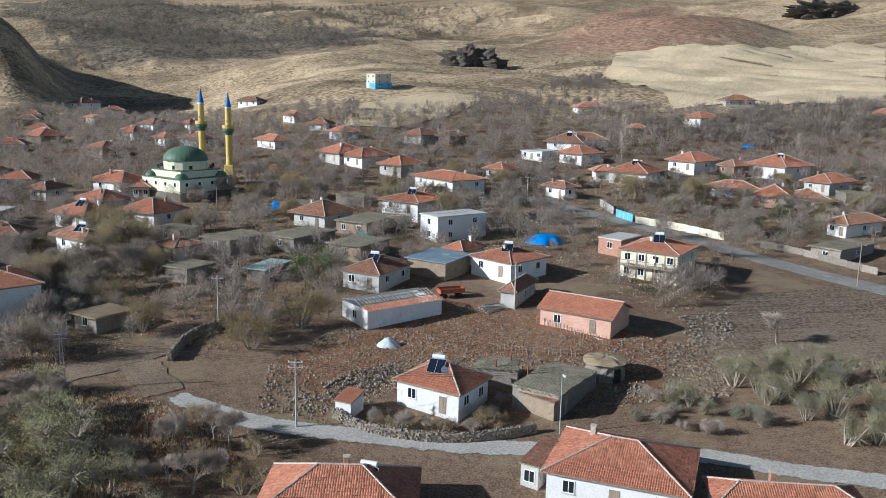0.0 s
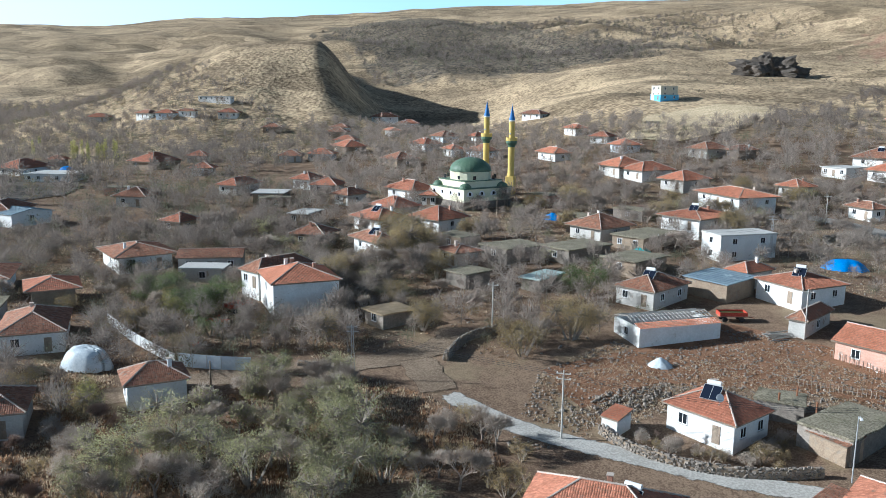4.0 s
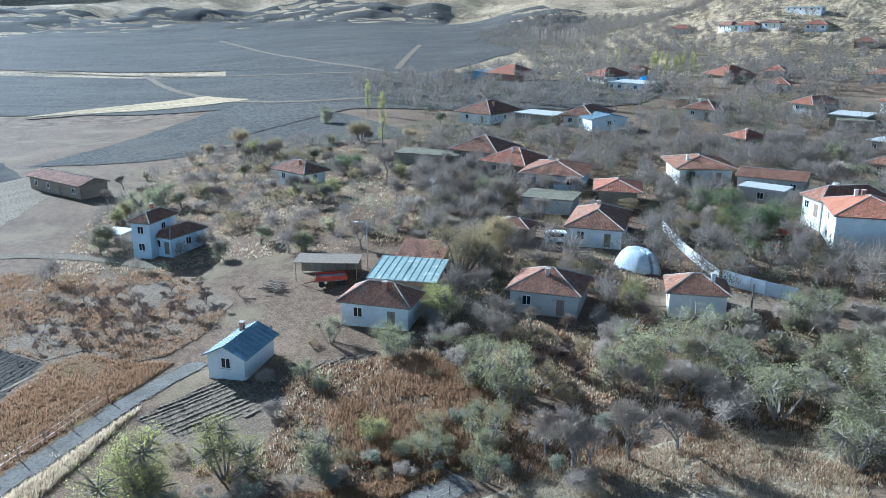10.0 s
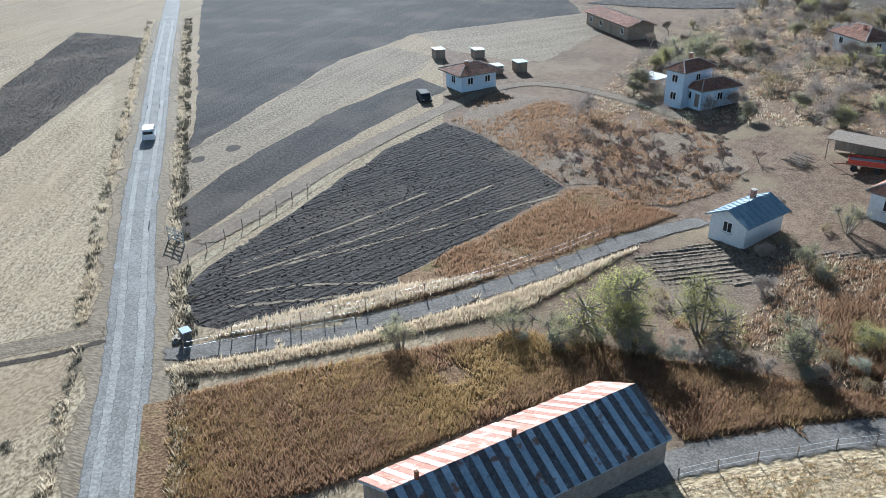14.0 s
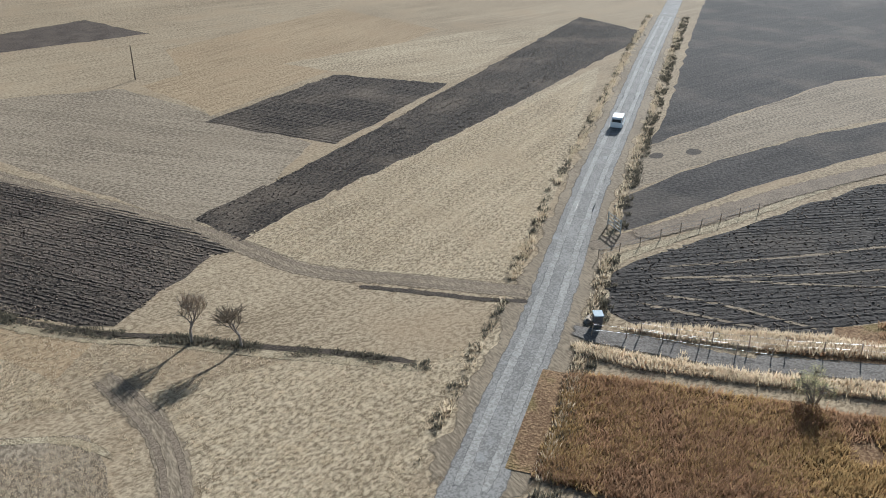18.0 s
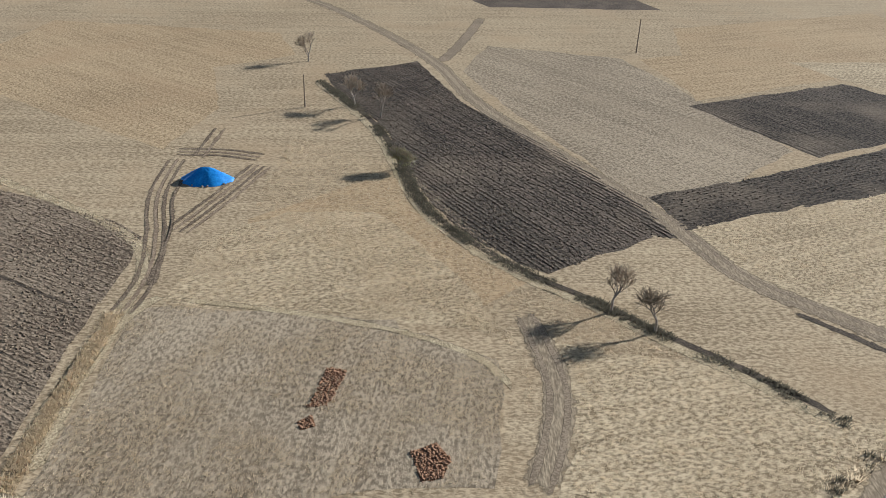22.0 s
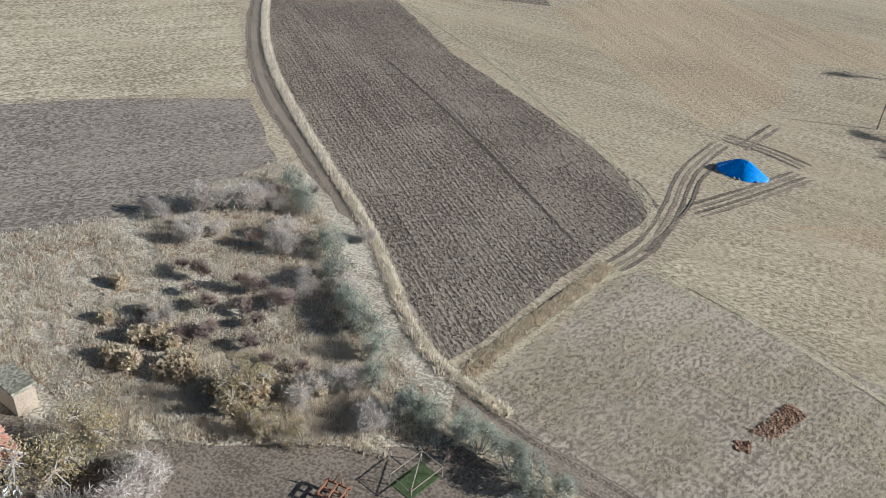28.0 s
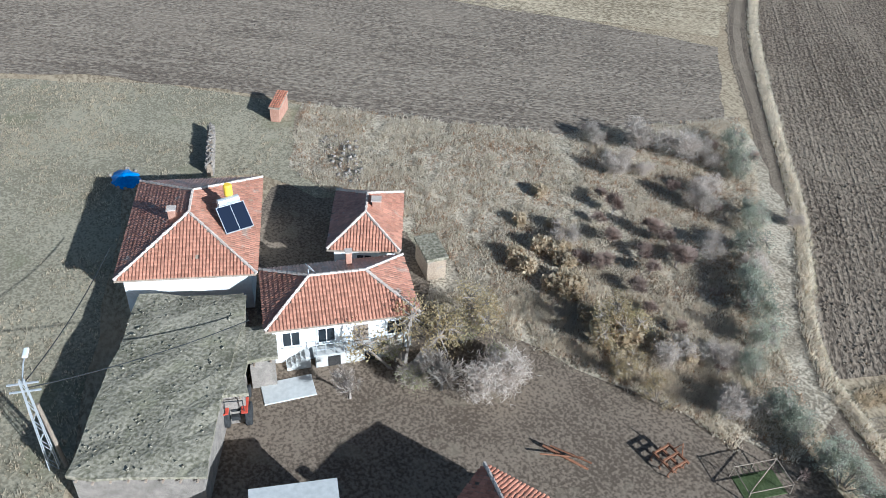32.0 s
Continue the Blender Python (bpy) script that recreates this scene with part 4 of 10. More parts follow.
    if style in ("flat", "earth"):
        bm = bmesh.new()
        nx, ny = max(2, int(w / 1.2)), max(2, int(depth / 1.2))
        grid = [[bm.verts.new((-A + w * i / nx + (rnd.uniform(-.12, .12) if style == "earth" else 0), -B + depth * j / ny + (rnd.uniform(-.12, .12) if style == "earth" else 0), top + (0.22 + rnd.uniform(-0.06, 0.08) if style == "earth" else 0.15) - (0.1 if style == "earth" and (i in (0, nx) or j in (0, ny)) else 0))) for i in range(nx + 1)] for j in range(ny + 1)]
        for j in range(ny):
            for i in range(nx):
                bm.faces.new((grid[j][i], grid[j][i + 1], grid[j + 1][i + 1], grid[j + 1][i]))
        r = bmesh.ops.extrude_face_region(bm, geom=bm.faces[:])
        for v in r["geom"]:
            if isinstance(v, bmesh.types.BMVert):
                v.co.z = top - 0.1
        bmesh.ops.recalc_face_normals(bm, faces=bm.faces[:])
        deck = part("roof", bm, roof if roof is not TILES else EARTHROOF, hs)
        if style == "earth":
            bm = bmesh.new()
            n = int(w / 0.8)
            for i in range(n):
                x = -A + 0.4 + i * (w - 0.8) / max(1, n - 1)
                tube(((x, -B - rnd.uniform(0.05, 0.25), top - 0.12), (x + rnd.uniform(-.1, .1), -B + 1.0, top - 0.12)), 0.07, 5, bm)
            part("roof_beams", bm, WOOD, hs, kind="stuff")
    # openings
    for s in range(storeys):
        zz = h - storeys * 2.75 + s * 2.75 + 0.95
        if h < 2.4:
            zz = 0.9
        zz = max(0.6, zz)
        for i in range(windows):
            x = -a + 2 * a * (i + 0.5) / windows
            if s == 0 and windows > 1 and i == windows // 2 and style != "earth":
                door(hs, x, -b, max(0.05, zz - 0.95), 0.95, 2.0, 0)
            else:
                window(hs, x, -b, zz, 1.05, 1.15, 0, pane)
        for i in range(side):
            y = -b + 2 * b * (i + 0.5) / side
            window(hs, a, y, zz, 1.0, 1.1, 1, pane)
            window(hs, -a, y, zz, 1.0, 1.1, 3, pane)
    if stack and style in ("hip", "gable"):
        for i in range(stack):
            sx, sy = rnd.uniform(-0.5, 0.5) * A, rnd.choice((-1, 1)) * B * 0.3
            chimney(hs, sx, sy, top + rise * 0.72, rnd.uniform(0.7, 1.1), rnd.choice((PLASTER, BRICK, RIDGE)))
    if sun_panel:
        # faces the midday sun on the slope that looks there
        best = (SUN_AZ + 60) - turn
        px, py = -math.sin(radians(best)) * A * 0.42, math.cos(radians(best)) * B * 0.42
        heater(hs, px, py, top + rise * 0.55, best + 180)
    return hs


def field_wall(path, height, width, label, name="stone_wall", gap=0.0, seed=3, size=0.34, material=None):
    """A dry stone wall: a core with loose stones laid over both faces and the top."""
    rnd = random.Random(seed)
    pts = spline(path, 0.8)
    bm = bmesh.new()
    base = thing(name, pts[0].x, pts[0].y, 0, None, label, "wall")
    o = base.matrix_basis.translation
    verts, faces = [], []
    for i, p in enumerate(pts):
        d = (pts[min(i + 1, len(pts) - 1)] - pts[max(i - 1, 0)]).normalized()
        r = Vector((d.y, -d.x, 0))
        g = ground_z(p.x, p.y)
        hh = height * rnd.uniform(0.85, 1.05)
        for sx, z in ((-width / 2, -0.3), (-width * 0.38, hh), (width * 0.38, hh), (width / 2, -0.3)):
            q = p + r * sx
            verts.append((q.x - o.x, q.y - o.y, g + z - o.z))
        if i:
            k = (i - 1) * 4
            for j in range(3):
                faces.append((k + j, k + j + 1, k + j + 5, k + j + 4))
    faces += [(0, 1, 2, 3), tuple(len(verts) - 4 + j for j in (3, 2, 1, 0))]
    part("wall_core", mesh_of("wall_core", verts, faces, material or MUD), None, base)
    pieces_v, pieces_f, n = [], [], 0
    cube = np.array([(x, y, z) for x in (-1, 1) for y in (-1, 1) for z in (-1, 1)], float) * 0.5
    quads = np.array([(0, 1, 3, 2), (4, 6, 7, 5), (0, 4, 5, 1), (2, 3, 7, 6), (0, 2, 6, 4), (1, 5, 7, 3)])
    for i in range(len(pts) - 1):
        p, q = pts[i], pts[i + 1]
        d = (q - p).normalized()
        r = Vector((d.y, -d.x, 0))
        L = (q - p).length
        g = ground_z(p.x, p.y)
        rows = max(1, int(height / (size * 0.6)))
        for row in range(rows + 1):
            for s in (-1, 1):
                for k in range(max(1, int(L / size))):
                    if rnd.random() < 0.12:
                        continue
                    off = width * (0.5 - 0.1 * row / rows) if row < rows else rnd.uniform(0, width * 0.35)
                    c = p + d * ((k + rnd.random()) * size) + r * (s * off)
                    z = g + (row + 0.5) * height / (rows + 0.5) * rnd.uniform(0.93, 1.07)
                    sc = np.array([size * rnd.uniform(0.6, 1.2), size * rnd.uniform(0.4, 0.7), size * rnd.uniform(0.4, 0.75)])
                    m = np.array(Euler((rnd.uniform(-.3, .3), rnd.uniform(-.3, .3), math.atan2(d.y, d.x) + rnd.uniform(-.4, .4))).to_matrix())
                    v = (cube * sc * (1 + 0.35 * np.array([[rnd.uniform(-.5, .5) for _ in range(3)] for _ in range(8)]))) @ m.T + np.array([c.x - o.x, c.y - o.y, z - o.z])
                    pieces_v.append(v)
                    pieces_f.append(quads + n)
                    n += 8
    part("stones", mesh_of("stones", np.concatenate(pieces_v).tolist(), np.concatenate(pieces_f).tolist(), STONE), None, base, kind="stuff")
    return base


def rubble(name, poly, count, size, material, label, seed=1, rise=0.0, category="stones"):
    """Loose stones lying about."""
    rnd = np.random.RandomState(seed)
    pts = places(poly, count, rnd)
    n = len(pts)
    cube = np.array([(x, y, z) for x in (-1, 1) for y in (-1, 1) for z in (-1, 1)], float) * 0.5
    quads = np.array([(0, 1, 3, 2), (4, 6, 7, 5), (0, 4, 5, 1), (2, 3, 7, 6), (0, 2, 6, 4), (1, 5, 7, 3)])
    s = size * rnd.uniform(0.4, 1.5, n) ** 1.6
    a, b, c = rnd.uniform(0, 6.28, n), rnd.uniform(-.5, .5, n), rnd.uniform(-.5, .5, n)
    v = cube[None] * np.array([1.2, 0.9, 0.7]) * s[:, None, None] * (1 + 0.5 * rnd.uniform(-.5, .5, (n, 8, 3)))
    v[:, :, 2] += v[:, :, 0] * b[:, None] + v[:, :, 1] * c[:, None]
    x = v[:, :, 0] * np.cos(a)[:, None] - v[:, :, 1] * np.sin(a)[:, None]
    y = v[:, :, 0] * np.sin(a)[:, None] + v[:, :, 1] * np.cos(a)[:, None]
    mid = np.mean(poly, axis=0)
    far = np.linalg.norm(np.array(poly) - mid, axis=1).max()
    z0 = heights(pts) + s * 0.15 + rise * np.maximum(0, 1 - np.linalg.norm(pts - mid, axis=1) / far) * rnd.rand(n)
    v = np.stack([x + pts[:, :1], y + pts[:, 1:], v[:, :, 2] + z0[:, None]], 2).reshape(-1, 3)
    f = (quads[None] + (np.arange(n) * 8)[:, None, None]).reshape(-1, 4)
    ob = new(name, edges_of(quick_mesh(name, v, f, material), [1.0] * len(v)))
    return tagged(ob, label, category, kind="stuff")


# ---- plants ----


def tufts(name, poly, count, h, material, label, seed=1, blades=7, spread=0.25, clump=0.0, category="grass", width=0.035, clear=True):
    """Grass or weeds: tufts of bent blades, as one mesh."""
    rnd = np.random.RandomState(seed)
    pts = places(poly, count, rnd, clear, clump)
    n = len(pts)
    g = heights(pts)[:, None]
    s = rnd.uniform(0.6, 1.3, (n, 1))
    a, r = rnd.uniform(0, 6.28, (n, blades)), rnd.uniform(0, spread, (n, blades)) * s
    lean, hh = rnd.uniform(0.1, 0.6, (n, blades)), h * s * rnd.uniform(0.6, 1.15, (n, blades))
    bx, by = pts[:, :1] + r * np.cos(a), pts[:, 1:] + r * np.sin(a)
    px, py = -np.sin(a + 1) * width * s, np.cos(a + 1) * width * s
    z0 = g - 0.03 + 0 * a
    v = np.stack([np.stack([bx - px, by - py, z0], 2), np.stack([bx + px, by + py, z0], 2), np.stack([bx + lean * hh * np.cos(a), by + lean * hh * np.sin(a), g + hh], 2)], 2).reshape(-1, 3)
    ob = new(name, quick_mesh(name, v, np.arange(len(v)).reshape(-1, 3), material))
    return tagged(ob, label, category, kind="stuff")


def limbs(rnd, h, trunk_r, levels=4, spread=0.6, up=0.5, first=0.3, forks=3):
    """Branches of a tree as (start, end, radius) pieces, and their tips."""
    segs, tips = [], []

    def grow(p, d, length, r, lev):
        q = p + d * length * 0.5 + Vector((rnd.uniform(-1, 1), rnd.uniform(-1, 1), 0)) * length * 0.05
        e = q + (d + Vector((rnd.uniform(-.2, .2), rnd.uniform(-.2, .2), 0.1))).normalized() * length * 0.5
        segs.append((p, q, r, r * 0.85))
        segs.append((q, e, r * 0.85, r * 0.65))
        if lev == 0:
            tips.append((e, d))
            return
        for k in range(forks if lev > 1 else forks + 1):
            a = rnd.uniform(0, 6.28)
            nd = (d * 0.9 + Vector((math.cos(a), math.sin(a), 0)) * spread * rnd.uniform(0.6, 1.3) + Vector((0, 0, up * 0.4))).normalized()
            grow(e if k else q.lerp(e, rnd.random()), nd, length * rnd.uniform(0.6, 0.8), r * 0.58, lev - 1)

    grow(Vector((0, 0, -0.2)), Vector((rnd.uniform(-.1, .1), rnd.uniform(-.1, .1), 1)).normalized(), h * first, trunk_r, levels)
    return segs, tips


def stick_mesh(name, segs, material, sides=3, minr=0.012):
    vs, fs = [], []
    for p, q, r0, r1 in segs:
        d = (q - p).normalized()
        a = d.orthogonal().normalized()
        b = d.cross(a)
        n = len(vs)
        for c, r in ((p, max(minr, r0)), (q, max(minr, r1))):
            for k in range(sides):
                vs.append(c + a * (r * math.cos(k * 6.2832 / sides)) + b * (r * math.sin(k * 6.2832 / sides)))
        for k in range(sides):
            fs.append((n + k, n + (k + 1) % sides, n + sides + (k + 1) % sides, n + sides + k))
    return mesh_of(name, vs, fs, material)


def blade_mesh(name, tips, material, rnd, per, length, width, droop=0.0, ball=0.35, flat=True):
    """Leaves or twiglets round the tips."""
    vs, fs = [], []
    for p, d in tips:
        for _ in range(per):
            o = p + Vector((rnd.gauss(0, 1), rnd.gauss(0, 1), rnd.gauss(0, 0.8))) * ball
            v = Vector((rnd.gauss(0, 1), rnd.gauss(0, 1), rnd.gauss(0.2, 0.8) - droop)).normalized() * length * rnd.uniform(0.6, 1.3)
            s = v.cross(Vector((rnd.gauss(0, 1), rnd.gauss(0, 1), rnd.gauss(0, 1)))).normalized() * width * rnd.uniform(0.7, 1.2)
            n = len(vs)
            vs += [o - s * 0.5, o + v * 0.5 - s * 0.1 + s * 0.6, o + v, o + v * 0.45 - s]
            fs.append((n, n + 1, n + 2, n + 3))
    return mesh_of(name, vs, fs, material)


def tree_kind(key, variants, make):
    KINDS[key] = [make(random.Random(hash_of(key) + i)) for i in range(variants)]


def hash_of(s):
    return sum((i + 1) * ord(ch) for i, ch in enumerate(s)) % 9973


def bare_make(h, r, twig=None, spread=0.75, first=0.24, levels=4, forks=3, leaf=None, per=4, leaf_len=0.16, twigs=9, fine=0.015):
    def make(rnd):
        segs, tips = limbs(rnd, h, r, levels, spread, 0.45, first, forks)
        thick = [s for s in segs if s[2] > 0.035 * h / 6]
        thin = [s for s in segs if s[2] <= 0.035 * h / 6]
        for p, d in tips:
            for _ in range(twigs):
                v = (d + Vector((rnd.gauss(0, .6), rnd.gauss(0, .6), rnd.gauss(0.15, .5)))).normalized() * h * rnd.uniform(0.06, 0.15)
                thin.append((p, p + v, fine, fine * 0.6))
        out = [("trunk", stick_mesh("trunk", thick, BARK, 6)), ("crown", stick_mesh("crown", thin, twig or TWIG, 3, 0.011))]
        if leaf:
            out.append(("leaves", blade_mesh("leaves", tips, leaf, rnd, per, leaf_len, leaf_len * 0.5, 0.2, h * 0.06)))
        return out
    return make


def bush_make(h, leaf, per=9, dens=60, leaf_len=0.2, wide=1.0, twig=None, slim=0.42, low=0.4):
    """Many stems from the ground with leaf clumps over an uneven dome."""
    def make(rnd):
        segs, tips = [], []
        lobes = [(Vector((rnd.uniform(-.5, .5) * wide * h, rnd.uniform(-.5, .5) * wide * h, h * rnd.uniform(low, 0.72))), h * rnd.uniform(0.2, 0.36)) for _ in range(7)]
        for c, r in lobes:
            segs.append((Vector((c.x * 0.25, c.y * 0.25, -0.1)), c, 0.03 * h, 0.012 * h))
            for _ in range(dens // 7):
                v = Vector((rnd.gauss(0, 1), rnd.gauss(0, 1), rnd.gauss(0.2, 1))).normalized() * r * rnd.uniform(0.55, 1.12)
                p = c + v
                p.z = max(0.08, p.z)
                segs.append((c, p, 0.012 * h, 0.006))
                tips.append((p, v.normalized()))
        return [("trunk", stick_mesh("trunk", segs, twig or BARK, 3)), ("crown", blade_mesh("crown", tips, leaf, rnd, per, leaf_len, leaf_len * slim, 0.0, h * 0.07))]
    return make


def poplar_make(h, leaf, per=7):
    def make(rnd):
        segs, tips = [(Vector((0, 0, -0.2)), Vector((0, 0, h * 0.95)), 0.16, 0.03)], []
        for i in range(95):
            z = h * rnd.uniform(0.1, 0.97)
            a = rnd.uniform(0, 6.28)
            L = h * 0.17 * math.sin(min(1, 1.1 - z / h * 0.85) * 1.5) * rnd.uniform(0.7, 1.2)
            q = Vector((math.cos(a) * L * 0.45, math.sin(a) * L * 0.45, z + L))
            segs.append((Vector((0, 0, z)), q, 0.035, 0.01))
            tips += [(q, Vector((0, 0, 1))), (Vector((0, 0, z)).lerp(q, 0.6), Vector((0, 0, 1)))]
        return [("trunk", stick_mesh("trunk", segs[:1], BARK, 6)), ("crown", stick_mesh("crown", segs[1:], TWIG, 3)), ("leaves", blade_mesh("leaves", tips, leaf, rnd, per, 0.4, 0.13, -0.6, h * 0.02))]
    return make


tree_kind("bare", 5, bare_make(6.0, 0.16))
tree_kind("lone", 3, bare_make(4.0, 0.09, LONE_TWIG, 0.62, 0.25, 4, 3, twigs=3, fine=0.005))
tree_kind("bare_red", 3, bare_make(5.0, 0.12, TWIG_RED, 0.9, 0.16, 4, 3))
tree_kind("small_bare", 3, bare_make(3.2, 0.07, TWIG_RED, 0.85, 0.2, 3, 3, twigs=6, fine=0.011))
tree_kind("autumn", 3, bush_make(6.2, LEAF_BROWN, 24, 340, 0.16, 0.72))
tree_kind("willow", 3, bare_make(6.0, 0.16, TWIG, 0.9, 0.16, 4, 3, LEAF_OLIVE, 9, 0.2))
tree_kind("olive", 4, bush_make(4.0, LEAF_OLIVE, 13, 230, 0.14, 1.0, None, 0.35, 0.26))
tree_kind("sage", 4, bush_make(2.4, LEAF_SAGE, 12, 190, 0.13, 0.95))
tree_kind("yellow", 3, bush_make(3.6, LEAF_YELLOW, 17, 280, 0.11, 0.8, None, 0.3, 0.2))
tree_kind("green", 2, bush_make(4.6, LEAF_GREEN, 26, 230, 0.14, 0.8))
tree_kind("brown", 3, bush_make(2.4, LEAF_BROWN, 16, 150, 0.11, 1.1))
tree_kind("twiggy", 3, bush_make(2.4, TWIG, 16, 160, 0.42, 1.1, TWIG, 0.06))
tree_kind("poplar", 3, poplar_make(11, LEAF_YELLOW, 3))
tree_kind("grey_poplar", 2, poplar_make(11, TWIG, 3))
tree_kind("haystalk", 2, bush_make(1.2, REED, 16, 110, 0.4, 1.0, REED))
LOOK = {"lone": ("tree", "broad leafless tree standing alone in the stubble", "tree"), "bare": ("tree", "leafless grey-brown tree standing on village ground", "tree"), "bare_red": ("tree", "leafless tree with reddish twigs and spreading limbs", "tree"), "small_bare": ("fruit_tree", "small leafless fruit tree with thin reddish twigs", "tree"),
        "autumn": ("tree", "tree with sparse brown autumn leaves", "tree"), "willow": ("tree", "willow with thin grey-green leaves", "tree"), "olive": ("shrub", "tall grey-green shrub with many stems", "shrub"), "sage": ("shrub", "low silvery green shrub beside a dirt track", "shrub"),
        "yellow": ("tree", "small tree with yellow-green autumn leaves", "tree"), "green": ("tree", "dense dark green tree", "tree"), "brown": ("shrub", "low shrub with dry brown leaves", "shrub"), "twiggy": ("shrub", "leafless grey shrub of dense twigs", "shrub"),
        "poplar": ("poplar", "slender poplar with a few yellow leaves", "tree"), "grey_poplar": ("poplar", "slender leafless grey poplar", "tree"), "haystalk": ("dry_shrub", "pale straw-coloured clump of dry stalks", "shrub")}
PLANT_RND = random.Random(5)


def plant(key, x, y, scale=1.0, tall=1.0, group=""):
    name, label, cat = LOOK[key]
    ob = thing(name, x, y, PLANT_RND.uniform(0, 360), None, label, cat, group)
    k = scale * PLANT_RND.uniform(0.88, 1.12)
    ob.scale = (k, k, k * tall)
    for nm, me in PLANT_RND.choice(KINDS[key]):
        part(nm, me, None, ob)
    return ob


def grove(keys, poly, count, lo, hi, seed, apart=1.5, group="", tall=1.0):
    """Trees or shrubs at chance places within an outline."""
    rnd = random.Random(seed)
    put = []
    for x, y in places(poly, count * 6, np.random.RandomState(seed)).tolist():
        if len(put) < count and not any(math.hypot(x - a, y - b) < apart for a, b in put):
            put.append((x, y))
            plant(rnd.choice(keys), x, y, rnd.uniform(lo, hi), tall, group)


def far_wood(name, poly, count, h, material, label, seed, thin=False, per=60, fat=1.0):
    """Woods and garden trees farther off, in one mesh: fans of twigs round a short trunk, or uneven clumps of leaves."""
    rnd = np.random.RandomState(seed)
    vs, fs, n = [], [], 0
    per = int(per * (1.7 if thin else 2.2)) if thin or fat == 1 else per
    for x, y in places(poly, count, rnd):
        g, hh = ground_z(x, y), h * rnd.uniform(0.5, 1.3)
        w = hh * rnd.uniform(0.38, 0.6)
        if thin:
            d = rnd.normal(0, 1, (per, 3)) + (0, 0, 0.45)
            d /= np.linalg.norm(d, axis=1)[:, None]
            reach = rnd.uniform(0.55, 1.08, (per, 1)) * rnd.uniform(0.8, 1.1)
            lean = rnd.normal(0, 0.16, (per, 3))
            size = np.array((w, w, hh * 0.48))
            top = d * reach * size + (x, y, g + hh * 0.52)
            low = d * reach * rnd.uniform(0.15, 0.75, (per, 1)) * size + lean * size + (x, y, g + hh * 0.46)
            side = np.cross(top - low, rnd.normal(0, 1, (per, 3)))
            side *= hh * 0.0062 * fat / np.linalg.norm(side, axis=1)[:, None]
            q = np.stack([low - side, low + side, top + side * 0.6, top - side * 0.6], 1).reshape(-1, 3)
        else:
            lob = rnd.normal(0, 0.42, (5, 3)) * (1, 1, 0.6)
            c = rnd.normal(0, 0.36, (per, 3)) + lob[rnd.randint(0, 5, per)]
            c = c * (w, w, hh * 0.36) + (x, y, g + hh * 0.5)
            c[:, 2] = np.maximum(c[:, 2], g + 0.06 * hh)
            e = rnd.normal(0, 1, (per, 2, 3))
            e /= np.linalg.norm(e, axis=2)[:, :, None]
            e *= hh * fat * np.array([[[0.034], [0.024]]])
            q = np.stack([c - e[:, 0], c + e[:, 1], c + e[:, 0], c - e[:, 1]], 1).reshape(-1, 3)
        vs.append(q)
        fs.append(np.arange(per * 4).reshape(-1, 4) + n)
        n += per * 4
        s = hh * 0.016
        vs.append(np.array([(x - s, y, g - 0.3), (x + s, y, g - 0.3), (x + s * 0.5, y, g + hh * 0.6), (x - s * 0.5, y, g + hh * 0.6), (x, y - s, g - 0.3), (x, y + s, g - 0.3), (x, y + s * 0.5, g + hh * 0.6), (x, y - s * 0.5, g + hh * 0.6)]))
        fs.append(np.array([(0, 1, 2, 3), (4, 5, 6, 7)]) + n)
        n += 8
    ob = new(name, quick_mesh(name, np.concatenate(vs), np.concatenate(fs), material))
    return tagged(ob, label, "trees", kind="stuff")

# ---- ground sheet ----


